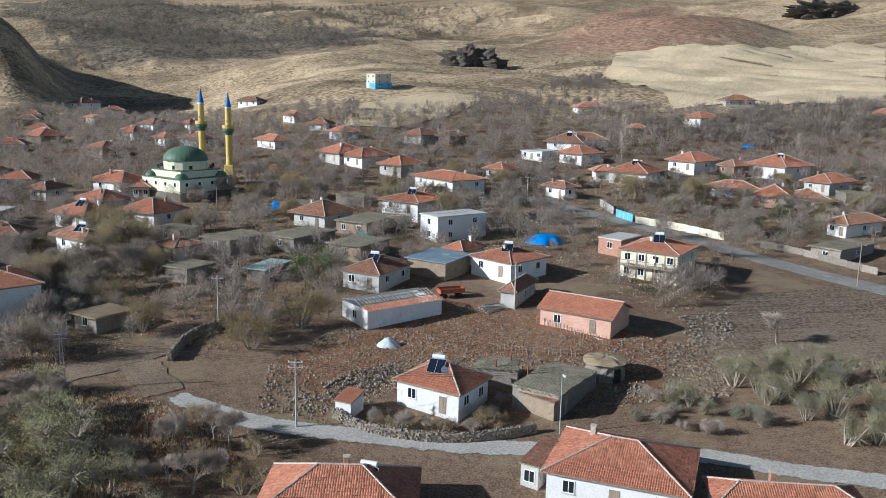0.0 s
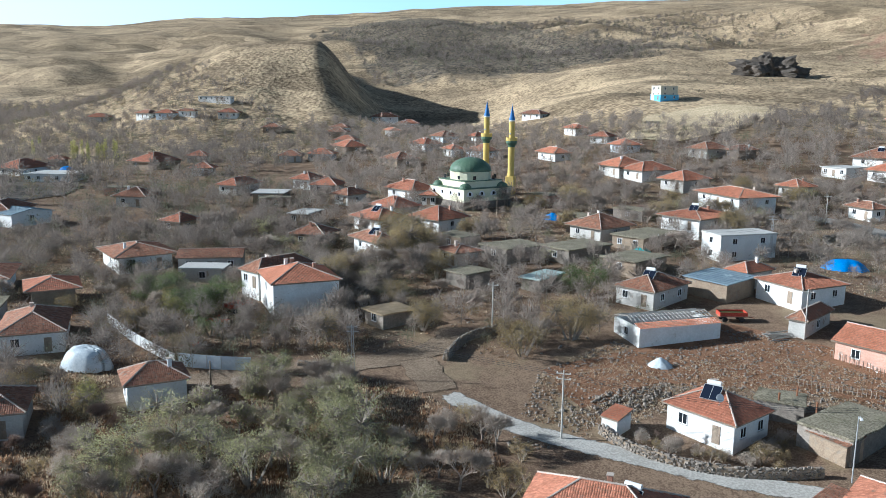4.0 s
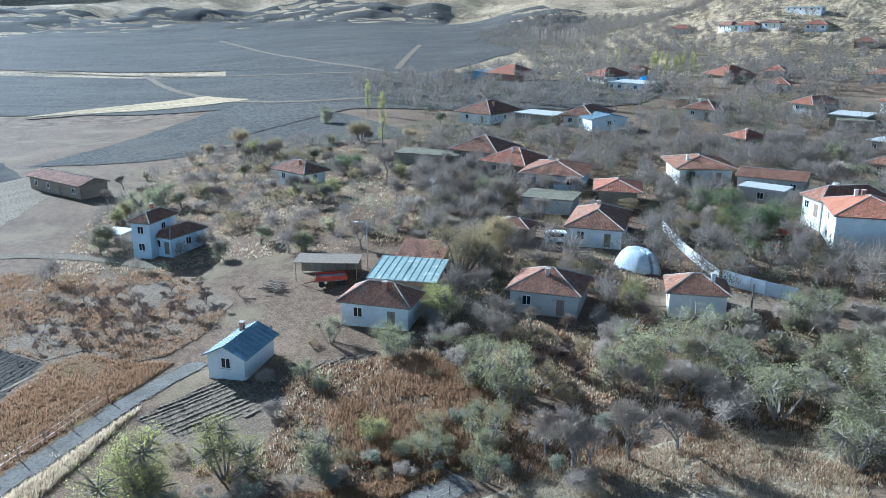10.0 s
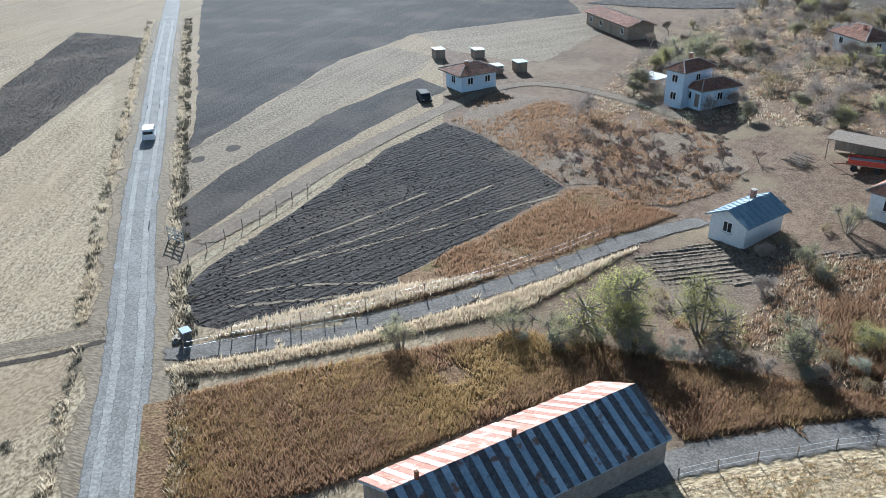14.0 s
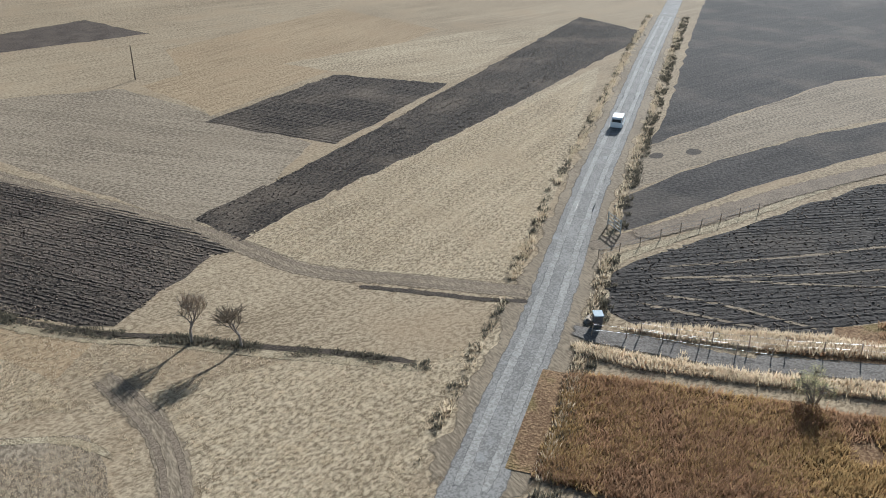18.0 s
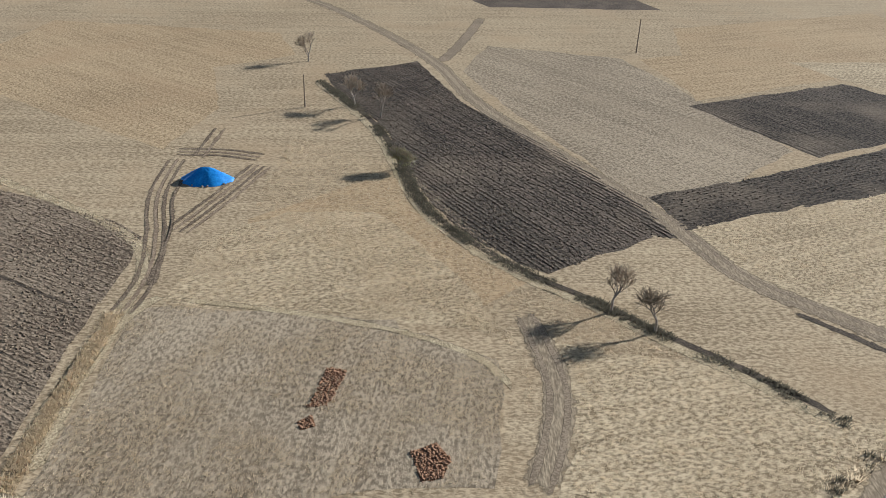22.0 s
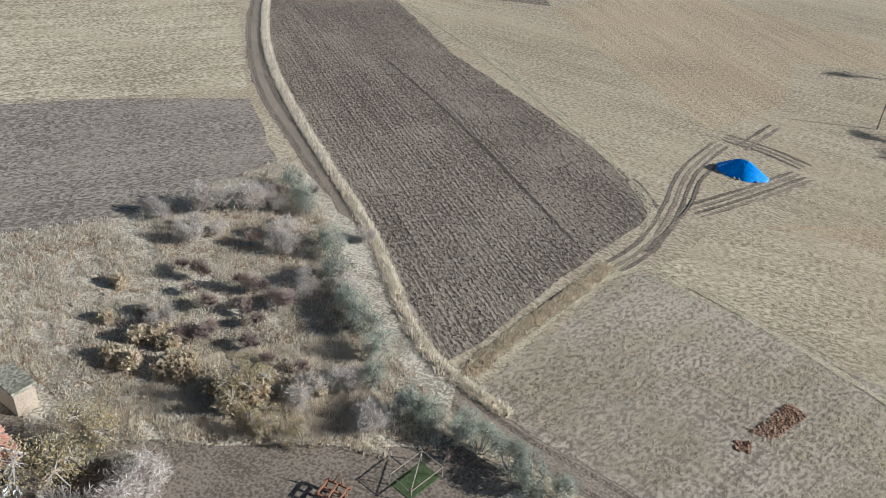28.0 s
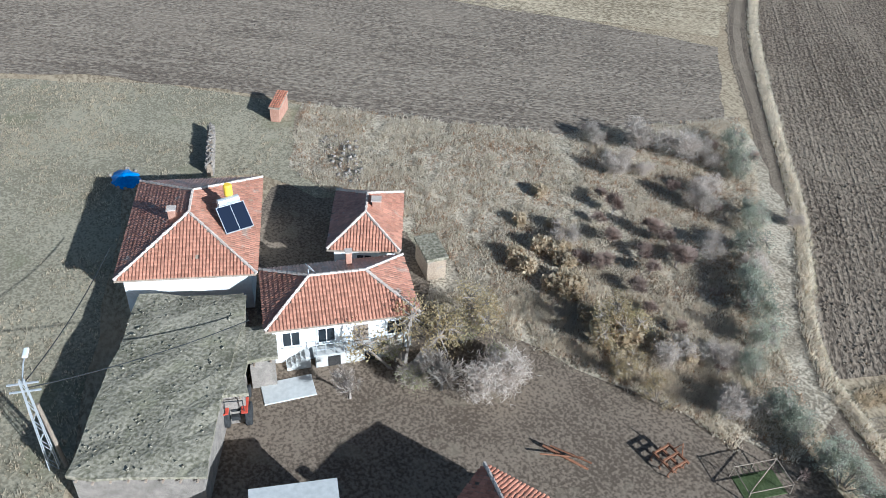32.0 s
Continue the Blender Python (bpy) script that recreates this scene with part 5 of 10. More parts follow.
def land():
    az = [i * 0.4 for i in range(190)] + [76 + i * 1.0 for i in range(249)] + [325 + i * 0.4 for i in range(88)]
    ds = [0.0] + [3 * 1.045 ** i for i in range(98)] + [222 * 1.024 ** i for i in range(1, 130)]
    ds = [d for d in ds if d < 4300]
    verts, faces, slot = [(0, 0, ground_z(0.01, 0.01))], [], []
    for d in ds[1:]:
        for a in az:
            x, y = -d * math.sin(radians(a)), d * math.cos(radians(a))
            verts.append((x, y, ground_z(x, y)))
    n = len(az)
    scrubby = ([(-320, 760), (-941.9, 1778.9), (-655.2, 1993.0), (-303.9, 1455.2), (-83.6, 1226.0), (-110, 830), (-210, 780)], [(-857.5, 1684.4), (-694.7, 1684.1), (-253.4, 1368.6), (-193.8, 830.5), (-371.4, 903.5)])
    red_hill = ([(97.1, 741.9), (216.0, 1356.3), (386.6, 1721.3), (408.8, 1506.7), (298.7, 829.2), (223.4, 741.1), (147.0, 706.0)],)
    flat = np.array(verts)[:, :2]
    far = np.linalg.norm(flat, axis=1)
    rnd = np.random.RandomState(2)

    def share(polys):
        got = np.zeros(len(flat))
        for _ in range(10):
            q = flat + rnd.normal(0, 0.045, flat.shape) * far[:, None]
            hit = np.zeros(len(flat), bool)
            for p in polys:
                hit |= inside_many(p, q)
            got += hit
        return got / 10
    for k in range(n):
        faces.append((0, 1 + k, 1 + (k + 1) % n))
        slot.append(0)
    for i in range(len(ds) - 2):
        for k in range(n):
            a = 1 + i * n + k
            b = 1 + i * n + (k + 1) % n
            faces.append((a, a + n, b + n, b))
            slot.append((0 if ds[i + 1] < 300 else 1) if az[k] < 95 or az[k] > 300 else (2 if ds[i + 1] > 15 else 0))
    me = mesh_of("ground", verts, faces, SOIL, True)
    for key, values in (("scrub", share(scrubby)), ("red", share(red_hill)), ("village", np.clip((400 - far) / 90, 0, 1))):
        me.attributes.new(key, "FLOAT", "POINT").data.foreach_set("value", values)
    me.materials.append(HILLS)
    me.materials.append(STUBBLE)
    me.polygons.foreach_set("material_index", slot)
    me.flip_normals() if me.polygons[0].normal.z < 0 else None
    return tagged(new("ground", me), "dry upland ground with village soil, stubble and bare hills", "ground", kind="structure")


land()


def horizon():
    """The bright hazy sky low over the hills, a plain ring far behind everything, brightest towards the sun."""
    verts, faces = [], []
    n = 96
    for z in (-60, 300, 700, 1300):
        for i in range(n):
            a = 2 * math.pi * i / n
            verts.append((4650 * math.cos(a), 4650 * math.sin(a), z))
    for j in range(3):
        for i in range(n):
            k = (i + 1) % n
            faces.append((j * n + i, (j + 1) * n + i, (j + 1) * n + k, j * n + k))
    m = bpy.data.materials.new("low_sky")
    m.use_nodes = True
    t = m.node_tree
    for nd in list(t.nodes):
        t.nodes.remove(nd)
    co, dot = t.nodes.new("ShaderNodeNewGeometry"), t.nodes.new("ShaderNodeVectorMath")
    dot.operation = "DOT_PRODUCT"
    dot.inputs[1].default_value = (way.x / 4650, way.y / 4650, -0.00022)
    ramp, em, out = t.nodes.new("ShaderNodeValToRGB"), t.nodes.new("ShaderNodeEmission"), t.nodes.new("ShaderNodeOutputMaterial")
    ramp.color_ramp.elements[0].position, ramp.color_ramp.elements[0].color = 0.0, (0.42, 0.62, 0.78, 1)
    ramp.color_ramp.elements[1].position, ramp.color_ramp.elements[1].color = 0.62, (0.85, 0.89, 0.90, 1)
    t.links.new(co.outputs["Position"], dot.inputs[0])
    t.links.new(dot.outputs["Value"], ramp.inputs[0])
    t.links.new(ramp.outputs[0], em.inputs[0])
    t.links.new(em.outputs[0], out.inputs[0])
    return tagged(new("backdrop", mesh_of("backdrop", verts, faces, m)), "bright hazy low sky above the hills", "sky", kind="structure")


horizon()
RF = random.Random(11)

# fields south of the village, one outline each
DARK_LONG = [(-20.5, -127.8), (-37.5, -131.5), (-38.1, -109.1), (-44.3, -86.8), (-46.6, -71.2), (-46.3, -63.2), (-43.7, -64.6), (-34.1, -61.1), (-30.0, -59.9), (-25.4, -67.9), (-23.8, -77.1), (-23.4, -86.4), (-24.4, -100.5), (-22.2, -113.5)]
f1 = patch("field", DARK_LONG, rowed("dark", 106), 0.05, "dark ploughed field with rough clods", jitter=0.5)
furrows(f1, "furrow_ridges", DARK_LONG, 106, 0.62, 0.060, rowed("dark", 106), RF)
DARK_STRIP = [(-48.5, -73.4), (-70.9, -76.5), (-108.0, -84.4), (-182.1, -100.4), (-176.7, -81.3), (-161.7, -76.8), (-90.3, -68.9), (-56.4, -66.5), (-47.8, -64.9)]
f2 = patch("field", DARK_STRIP, rowed("dark", -169), 0.05, "long strip of dark ploughed soil", jitter=0.5)
furrows(f2, "furrow_ridges", DARK_STRIP, -169, 0.7, 0.046, rowed("dark", -169), RF)
DARK_SQUARE = [(-71.2, -101.4), (-103.7, -106.9), (-112.3, -87.0), (-76.4, -79.2)]
f3 = patch("field", DARK_SQUARE, rowed("dark", 103), 0.05, "small square dark ploughed field", jitter=0.4)
furrows(f3, "furrow_ridges", DARK_SQUARE, 103, 0.7, 0.041, rowed("dark", 103), RF)
patch("field", [(-61.6, -185.5), (-101.9, -187.4), (-102.8, -162.9), (-64.8, -171.3)], PLOUGH_DARK, 0.05, "distant dark ploughed field", jitter=0.4)
patch("field", [(72.5, -134.7), (101.6, -196.1), (61.0, -177.3), (51.3, -163.4), (37.4, -143.0), (51.8, -139.1), (63.9, -135.0)], rowed("brown", 158), 0.05, "corner of a dark ploughed field", jitter=0.3)
BROWN_LONG = [(78.7, -116.7), (62.6, -129.0), (42.3, -108.4), (23.9, -93.6), (8.4, -79.8), (6.2, -76.1), (7.2, -71.0), (9.8, -63.7), (12.0, -55.4), (14.2, -46.6), (15.7, -43.6), (19.2, -46.3), (28.8, -57.4), (36.9, -64.4), (51.7, -78.1), (69.2, -100.8)]
f4 = patch("field", BROWN_LONG, rowed("brown", 134), 0.05, "long brown ploughed field between a track and stubble", jitter=0.3)
furrows(f4, "furrow_ridges", BROWN_LONG, 134, 0.55, 0.034, rowed("brown", 134), RF)
BROWN_DARKER = [(61.8, -129.6), (42.3, -108.4), (23.9, -93.6), (8.4, -79.8), (6.2, -76.1), (7.2, -71.0), (9.4, -64.4), (15.1, -69.0), (32.5, -85.0), (48.2, -99.9), (68.1, -124.8)]
patch("field", BROWN_DARKER, rowed("brown", 133), 0.075, "freshly turned darker half of the brown field", jitter=0.3)
BROWN_EAST = [(92.7, 7.6), (124.0, 5.6), (84.6, -59.7), (56.4, -78.3), (43.7, -64.7), (49.4, -48.9), (59.9, -36.4), (72.5, -24.4), (82.0, -13.3)]
f5 = patch("field", BROWN_EAST, rowed("umber", -132), 0.05, "brown harrowed field behind the houses", jitter=0.25)
furrows(f5, "furrow_ridges", BROWN_EAST, -132, 0.5, 0.024, rowed("umber", -132), RF)
patch("field", [(150.0, -60.0), (92.0, -125.0), (74.0, -101.0), (58.5, -80.5), (75.8, -64.1), (96.0, -47.1)], rowed("pale", 48), 0.06, "pale stubble beyond the harrowed field", jitter=0.3)
GREY_STUBBLE = [(6.9, -62.9), (3.1, -62.6), (-7.4, -57.9), (-16.1, -53.2), (-20.7, -48.1), (-19.6, -44.2), (-15.9, -35.6), (13.1, -40.8), (11.6, -44.2), (7.6, -58.9)]
patch("field", GREY_STUBBLE, rowed("grey", -114), 0.05, "grey mown stubble with dung heaps", jitter=0.4)
patch("field", [(4.0, -62.7), (-14.3, -55.7), (-13.9, -44.2), (1.5, -36.5), (6.7, -38.2), (12.0, -42.0)], rowed("grey", -114), 0.052, "grey mown stubble beside the track", jitter=0.3)
patch("field", [(-48.1, -66.5), (-93.5, -70.6), (-141.6, -72.4), (-79.2, -45.1), (-59.0, -37.7), (-53.8, -46.2), (-48.9, -54.8), (-48.3, -60.5)], rowed("pale", -173), 0.04, "pale stubble beside the road", jitter=0.4)
patch("field", [(-103.4, -120.1), (-147.7, -111.5), (-174.4, -99.5), (-115.6, -87.9), (-105.5, -108.2)], rowed("pale", 164), 0.04, "pale stubble strip", jitter=0.3)
# east of the road
patch("field", [(-181.7, -71.2), (-122.2, -50.1), (-104.3, -44.9), (-115.1, -42.9), (-158.6, -34.4), (-173.2, -26.4), (-183.7, -22.8), (-209.5, 16.5), (-283.2, 8.5), (-347.4, -49.1), (-347.3, -114.8), (-295.4, -109.6)], rowed("coal", 165), 0.03, "wide dark fallow east of the road", jitter=0.4)
patch("field", [(-183.7, -22.2), (-209.5, 16.5), (-193.0, 22.5), (-159.6, 6.1), (-159.2, -1.0), (-167.4, -12.7)], rowed("grey", 125), 0.04, "thin pale grass behind the farm", jitter=0.4)
patch("field", [(-95.0, -42.6), (-103.4, -44.7), (-114.5, -42.8), (-157.7, -34.2), (-171.0, -26.1), (-162.3, -16.3), (-152.2, -16.9), (-126.5, -28.0), (-97.7, -37.2), (-85.3, -39.3)], rowed("grey", 161), 0.06, "pale stubble strip east of the road", jitter=0.3)
patch("field", [(-81.8, -38.4), (-85.0, -39.0), (-97.3, -37.1), (-125.9, -27.8), (-145.6, -17.0), (-138.2, -11.3), (-123.0, -18.3), (-108.4, -24.3), (-95.2, -29.0), (-82.7, -32.2), (-76.2, -34.4)], rowed("coal", 161), 0.07, "dark tilled strip along the farm lane", jitter=0.3)
DARK_LANE = [(-63.0, -29.9), (-66.8, -30.7), (-73.5, -29.2), (-82.6, -25.6), (-94.7, -21.6), (-108.6, -16.3), (-119.4, -10.0), (-113.5, -4.5), (-100.2, 3.4), (-94.2, 6.7), (-82.7, -1.3), (-76.1, -5.9), (-69.8, -10.7), (-67.4, -10.3), (-63.5, -15.3), (-60.5, -19.8), (-59.1, -24.5), (-59.4, -27.4)]
f6 = patch("field", DARK_LANE, rowed("coal", 136), 0.05, "dark ploughed field beside the gravel lane", jitter=0.4)
furrows(f6, "furrow_ridges", DARK_LANE, 136, 0.75, 0.06, rowed("black", 136), RF)
DARK_STREAKS = ([(-67.9, -27.4), (-74.1, -20.4), (-81.3, -12.5), (-95.0, -1.6)], [(-70.8, -23.7), (-78.1, -12.1), (-85.4, -2.7), (-92.4, 6.6)], [(-65.2, -25.9), (-67.4, -20.5), (-68.6, -11.3)], [(-71.1, -27.3), (-80.5, -18.7), (-91.7, -9.8)], [(-62.7, -26.7), (-64.9, -17.7), (-66.3, -13.2)])
for q in DARK_STREAKS:
    strip("grass_streak", q, 0.5, STUBBLE_GREY, 0.15, "thin dry grass streak across the ploughed soil", "field", ragged=0.3)
RUST_BAND = [(-69.6, -10.5), (-75.9, -5.8), (-82.9, -0.1), (-93.3, 6.7), (-94.8, 10.9), (-88.9, 15.0), (-86.6, 19.1), (-83.9, 15.6), (-75.2, 5.8), (-70.6, 0.1), (-66.6, -5.1), (-63.9, -10.1), (-61.3, -14.8), (-63.6, -14.0), (-67.0, -10.3)]
patch("weed_strip", RUST_BAND, WEEDS, 0.06, "rust-brown weeds at the edge of the ploughed field", jitter=0.5)
LANE_EDGE = [(-60.5, -28.5), (-67.2, -31.8), (-71.3, -31.5), (-78.4, -28.9), (-89.9, -24.8), (-98.7, -22.4), (-114.1, -17.0), (-122.8, -11.1), (-140.9, -2.8)]
strip("field_edge", LANE_EDGE, 1.3, VERGE, 0.09, "dry grass strip below the farm lane fence", ragged=0.4)
for hx, hy, hr in ((-105.9, -38.9, 1.0), (-101.1, -42.2, 0.9)):
    patch("pit", [(hx + hr * 1.5 * math.cos(k * 0.7), hy + hr * math.sin(k * 0.7)) for k in range(9)], DITCHDARK, 0.1, "shallow dug pit of dark damp soil", jitter=0.15, category="pit", rim_width=0.25)
patch("field", [(-28.1, -127.9), (-37.5, -132.3), (-37.9, -105.6), (-39.4, -85.2), (-41.5, -72.8), (-44.0, -64.4), (-33.6, -61.3), (-32.6, -66.5), (-31.8, -80.1), (-31.1, -94.8)], PLOUGH_DARK, 0.07, "darker freshly ploughed half of the field", jitter=0.2)
strip("furrow", [(49.7, -101.0), (37.7, -90.7), (26.4, -79.8), (15.5, -68.5), (11.1, -64.3)], 0.5, DITCHDARK, 0.09, "dark open furrow across the brown field", "field", ragged=0.12)
strip("furrow", [(-21.7, -113.3), (-28.4, -100.4), (-31.3, -83.1), (-32.5, -71.1), (-33.6, -62.0)], 0.45, DITCHDARK, 0.09, "dark open furrow across the ploughed field", "field", ragged=0.12)
for k, (q, m, lb) in enumerate((([(-53.0, -139.8), (-73.8, -127.6), (-74.8, -82.1), (-56.7, -72.6), (-47.1, -71.7), (-46.3, -83.4), (-44.0, -105.2), (-43.2, -125.1)], rowed("grey", 111), "greyish stubble plot beside the square field"),
                 ([(-76.9, -126.7), (-101.2, -129.9), (-103.9, -111.0), (-75.0, -106.2)], rowed("ochre", -176), "ochre stubble plot"),
                 ([(-4.4, -77.8), (-23.5, -87.4), (-21.7, -76.6), (-27.7, -59.1), (-21.9, -56.0), (-11.5, -57.8), (-1.8, -61.4)], rowed("ochre", 174), "ochre stubble with drill rows"),
                 ([(36.4, -140.5), (23.1, -171.6), (-17.2, -155.4), (-17.8, -139.7), (-3.9, -134.3), (-3.6, -113.8), (4.0, -99.4), (20.6, -118.8)], rowed("ochre", 128), "ochre stubble beside the brown field"),
                 ([(0.6, -74.1), (4.4, -62.3), (-0.6, -61.1), (-10.2, -57.9), (-21.8, -51.8), (-22.4, -57.4), (-20.0, -69.2), (-17.2, -76.5), (-8.4, -78.6)], rowed("pale", -175), "pale stubble round the covered heap"),
                 ([(-95.8, -146.8), (-151.3, -153.1), (-148.0, -117.6), (-106.7, -110.0), (-73.7, -103.4)], rowed("ochre", -173), "ochre stubble plot"),
                 ([(-25.1, -49.9), (-37.6, -43.3), (-42.7, -34.7), (-49.8, -33.9), (-55.0, -34.6), (-42.8, -29.6), (-34.4, -27.8), (-28.0, -26.9), (-19.1, -32.8), (-23.4, -39.2)], rowed("pale", 179), "pale stubble below the ditch"))):
    patch("field", q, m, 0.012 + 0.005 * k, lb, jitter=0.3)
ORCHARD = [(-120.3, -9.2), (-137.2, -2.7), (-138.0, -0.8), (-130.1, 8.5), (-124.4, 16.9), (-121.8, 25.0), (-106.8, 29.9), (-100.1, 30.4), (-92.3, 24.0), (-89.1, 18.9), (-89.4, 15.0), (-95.8, 11.0), (-94.9, 6.8), (-100.8, 3.4), (-113.6, -3.7)]
patch("orchard_ground", ORCHARD, EARTH, 0.05, "bare earth and dry weeds in a young orchard", jitter=0.5)
RUST_AREA = [(-47.9, -27.9), (-54.2, -14.6), (-60.6, 1.1), (-56.4, 15.1), (-51.3, 34.7), (-48.1, 23.8), (-46.7, 13.1), (-53.9, 10.7), (-49.3, 0.4), (-39.8, -12.5), (-36.3, -23.7)]
patch("weed_ground", RUST_AREA, WEEDS, 0.05, "rust-brown weeds round the long barn", jitter=0.5)
LANE_BANK = [(-73.0, 6.4), (-80.6, 16.0), (-64.0, 1.3), (-56.1, -14.9), (-52.7, -22.2), (-51.6, -29.3), (-59.5, -23.9), (-67.9, -10.3)]
MOUND = [(-42.2, 5.0), (-45.6, 11.7), (-47.3, 18.7), (-47.6, 26.8), (-46.3, 32.0), (-42.0, 33.3), (-37.9, 32.4), (-33.6, 34.1), (-29.1, 37.0), (-26.2, 37.1), (-21.4, 36.6), (-19.9, 26.5), (-27.5, 10.3)]
patch("field", MOUND, rowed("straw", 105), 0.05, "pale harvested plot beside the barn", jitter=0.3, rim_width=0.5)
PLOT_A = [(-75.6, 12.3), (-79.7, 21.9), (-74.1, 27.6), (-69.8, 24.3), (-69.9, 15.0)]
PLOT_B = [(-76.9, 29.8), (-75.4, 38.4), (-70.4, 34.9), (-69.5, 25.4)]
PLOT_C = [(-72.0, 38.1), (-68.6, 44.0), (-60.2, 39.2), (-64.0, 32.1)]
for plot in (PLOT_A, PLOT_B, PLOT_C):
    pl = patch("vegetable_plot", plot, rowed("brown", 0), 0.05, "small dug vegetable plot with rows", jitter=0.2)
    furrows(pl, "furrow_ridges", plot, 2 if plot is PLOT_C else 104, 0.8, 0.120, rowed("brown", 0), RF)
patch("garden_ground", [(-73.3, 12.2), (-77.8, 29.5), (-70.4, 46.5), (-57.1, 39.0), (-61.2, 29.3), (-64.6, 14.9)], EARTH, 0.03, "bare garden earth", jitter=0.4)
# near the houses at the end of the flight
PASTURE = [(66.7, -29.8), (50.2, -47.9), (43.6, -66.5), (31.1, -57.9), (18.2, -45.1), (14.3, -42.0), (12.8, -35.1), (22.9, -30.7), (35.6, -24.3), (40.3, -28.3), (56.5, -23.7)]
patch("pasture", PASTURE, DRYGRASS, 0.035, "rough dry pasture behind the houses", jitter=0.4)
YARD = [(94.9, 12.1), (76.1, -19.9), (62.7, -33.0), (47.2, -34.4), (40.7, -26.9), (48.5, -29.6), (51.3, -23.7), (56.8, -21.1), (60.5, -10.8), (49.0, -6.2), (33.3, 0.3), (29.9, 2.0), (37.0, 13.5)]
patch("yard_grass", YARD, SHORTGRASS, 0.03, "thin greenish yard grass", jitter=0.4)
patch("yard_earth", [(28.3, -5.8), (34.8, -8.2), (36.2, -11.4), (34.8, -23.2), (28.1, -25.9), (21.1, -31.8), (13.9, -29.0), (16.0, -20.5), (25.3, -5.5)], YARD_EARTH, 0.04, "trodden bare yard earth", jitter=0.3)

patch("farm_ground", [(26.3, -3.8), (45.0, -10.5), (54.7, -21.2), (51.9, -31.6), (49.2, -48.7), (41.5, -62.9), (25.5, -46.3), (19.1, -40.0), (13.7, -37.2), (6.9, -35.0)], YARD_EARTH, 0.012, "bare ground round the farm", jitter=0.4)
patch("wild_ground", [(28.1, -25.9), (28.6, -33.8), (23.6, -42.2), (19.1, -39.1), (14.3, -37.0), (9.7, -35.9), (6.3, -34.1), (11.1, -25.9), (19.4, -27.8)], DRYGRASS, 0.033, "rough dry ground between yard and track", jitter=0.4)

# roads and tracks
ROAD_W = [(-32.8, -23.4), (-43.6, -27.4), (-51.9, -30.3), (-61.6, -34.1), (-74.1, -39.2), (-91.4, -45.9), (-116.4, -54.8), (-154.5, -69.1), (-197.0, -84.2)]
strip("road", [(-22.0, -19.4)] + ROAD_W + [(ROAD_W[-1][0] * 2 - ROAD_W[-2][0], ROAD_W[-1][1] * 2 - ROAD_W[-2][1])], 4.0, ASPHALT, 0.09, "worn grey asphalt country road with patches", hump=0.05)
for sd in (-0.95, 0.95):
    strip("wheel_path", ROAD_W, 0.8, ASPHALT_WORN, 0.33, "pale worn wheel path in the asphalt", ragged=0.2, side=sd)
strip("road_verge", ROAD_W, 6.6, STUBBLE_GREY, 0.055, "dry grass verge along the road", ragged=0.9)
LANE = [(-52.7, -26.7), (-55.2, -22.8), (-59.3, -15.4), (-64.1, -6.6), (-72.2, 4.1), (-81.6, 15.0), (-85.0, 22.3)]
strip("lane", [(-54.5, -28.9), (-55.8, -24.8), (-57.7, -19.3), (-59.6, -12.7)] + LANE[2:], 2.7, GRAVEL, 0.08, "grey gravel lane to the village", ragged=0.3)
strip("farm_lane", [(-75.3, -33.0), (-82.5, -29.9), (-104.5, -22.1), (-130.8, -8.8), (-141.2, -1.6), (-143.3, 6.3), (-133.9, 19.0), (-123.0, 26.4)], 3.2, TRACK, 0.08, "dirt lane along the farms", ragged=0.3)
strip("farm_track", [(-69.7, -35.6), (-76.0, -32.5), (-84.1, -28.9), (-93.3, -25.5)], 3.0, TRACK, 0.08, "dirt track through the gate", ragged=0.3)
strip("barn_drive", [(-40.5, 2.8), (-42.3, 7.6), (-45.1, 13.1), (-46.9, 18.8), (-48.6, 25.0), (-49.9, 33.9)], 3.2, GRAVEL, 0.085, "gravel drive beside the long barn", ragged=0.4)
E_TRACK = [(95.0, -140.0), (84.0, -121.7), (73.8, -104.4), (63.3, -89.6), (53.8, -78.8), (42.5, -68.8), (34.4, -61.0), (28.8, -55.2), (23.1, -48.4), (18.4, -43.6), (14.5, -40.8), (9.9, -38.6), (4.9, -37.3), (0.5, -36.2), (-6.0, -33.5)]
TRACK_BANK = [(82.8, -122.6), (72.3, -105.5), (61.6, -90.8), (50.5, -78.8), (38.2, -66.6), (29.5, -58.2), (25.9, -54.1), (20.5, -47.2), (16.3, -43.2), (14.0, -42.2), (9.0, -40.4)]
strip("track_verge", TRACK_BANK, 1.5, VERGE, 0.10, "tall pale grass beside the track", ragged=0.4, side=0.2)
strip("dirt_track", E_TRACK, 2.7, TRACK, 0.08, "rutted dirt track between fields", ragged=0.25)
for s in (-0.7, 0.7):
    strip("wheel_rut", E_TRACK, 0.5, PLOUGH_BROWN, 0.095, "dark wheel rut in the dirt track", ragged=0.08, side=s)
W_TRACK = [(-23.3, -194.2), (-32.5, -171.4), (-41.1, -132.1), (-39.5, -110.8), (-43.3, -89.8), (-47.3, -69.7), (-47.4, -60.3), (-47.7, -54.1), (-52.9, -45.4), (-58.3, -34.7)]
strip("dirt_track", W_TRACK, 2.8, STUBBLE_GREY, 0.08, "faint dirt track across the stubble", ragged=0.3)
strip("dirt_track", [(-59.5, -161.7), (-48.7, -142.3), (-40.9, -130.3)], 2.2, TRACK, 0.078, "faint side track", ragged=0.3)
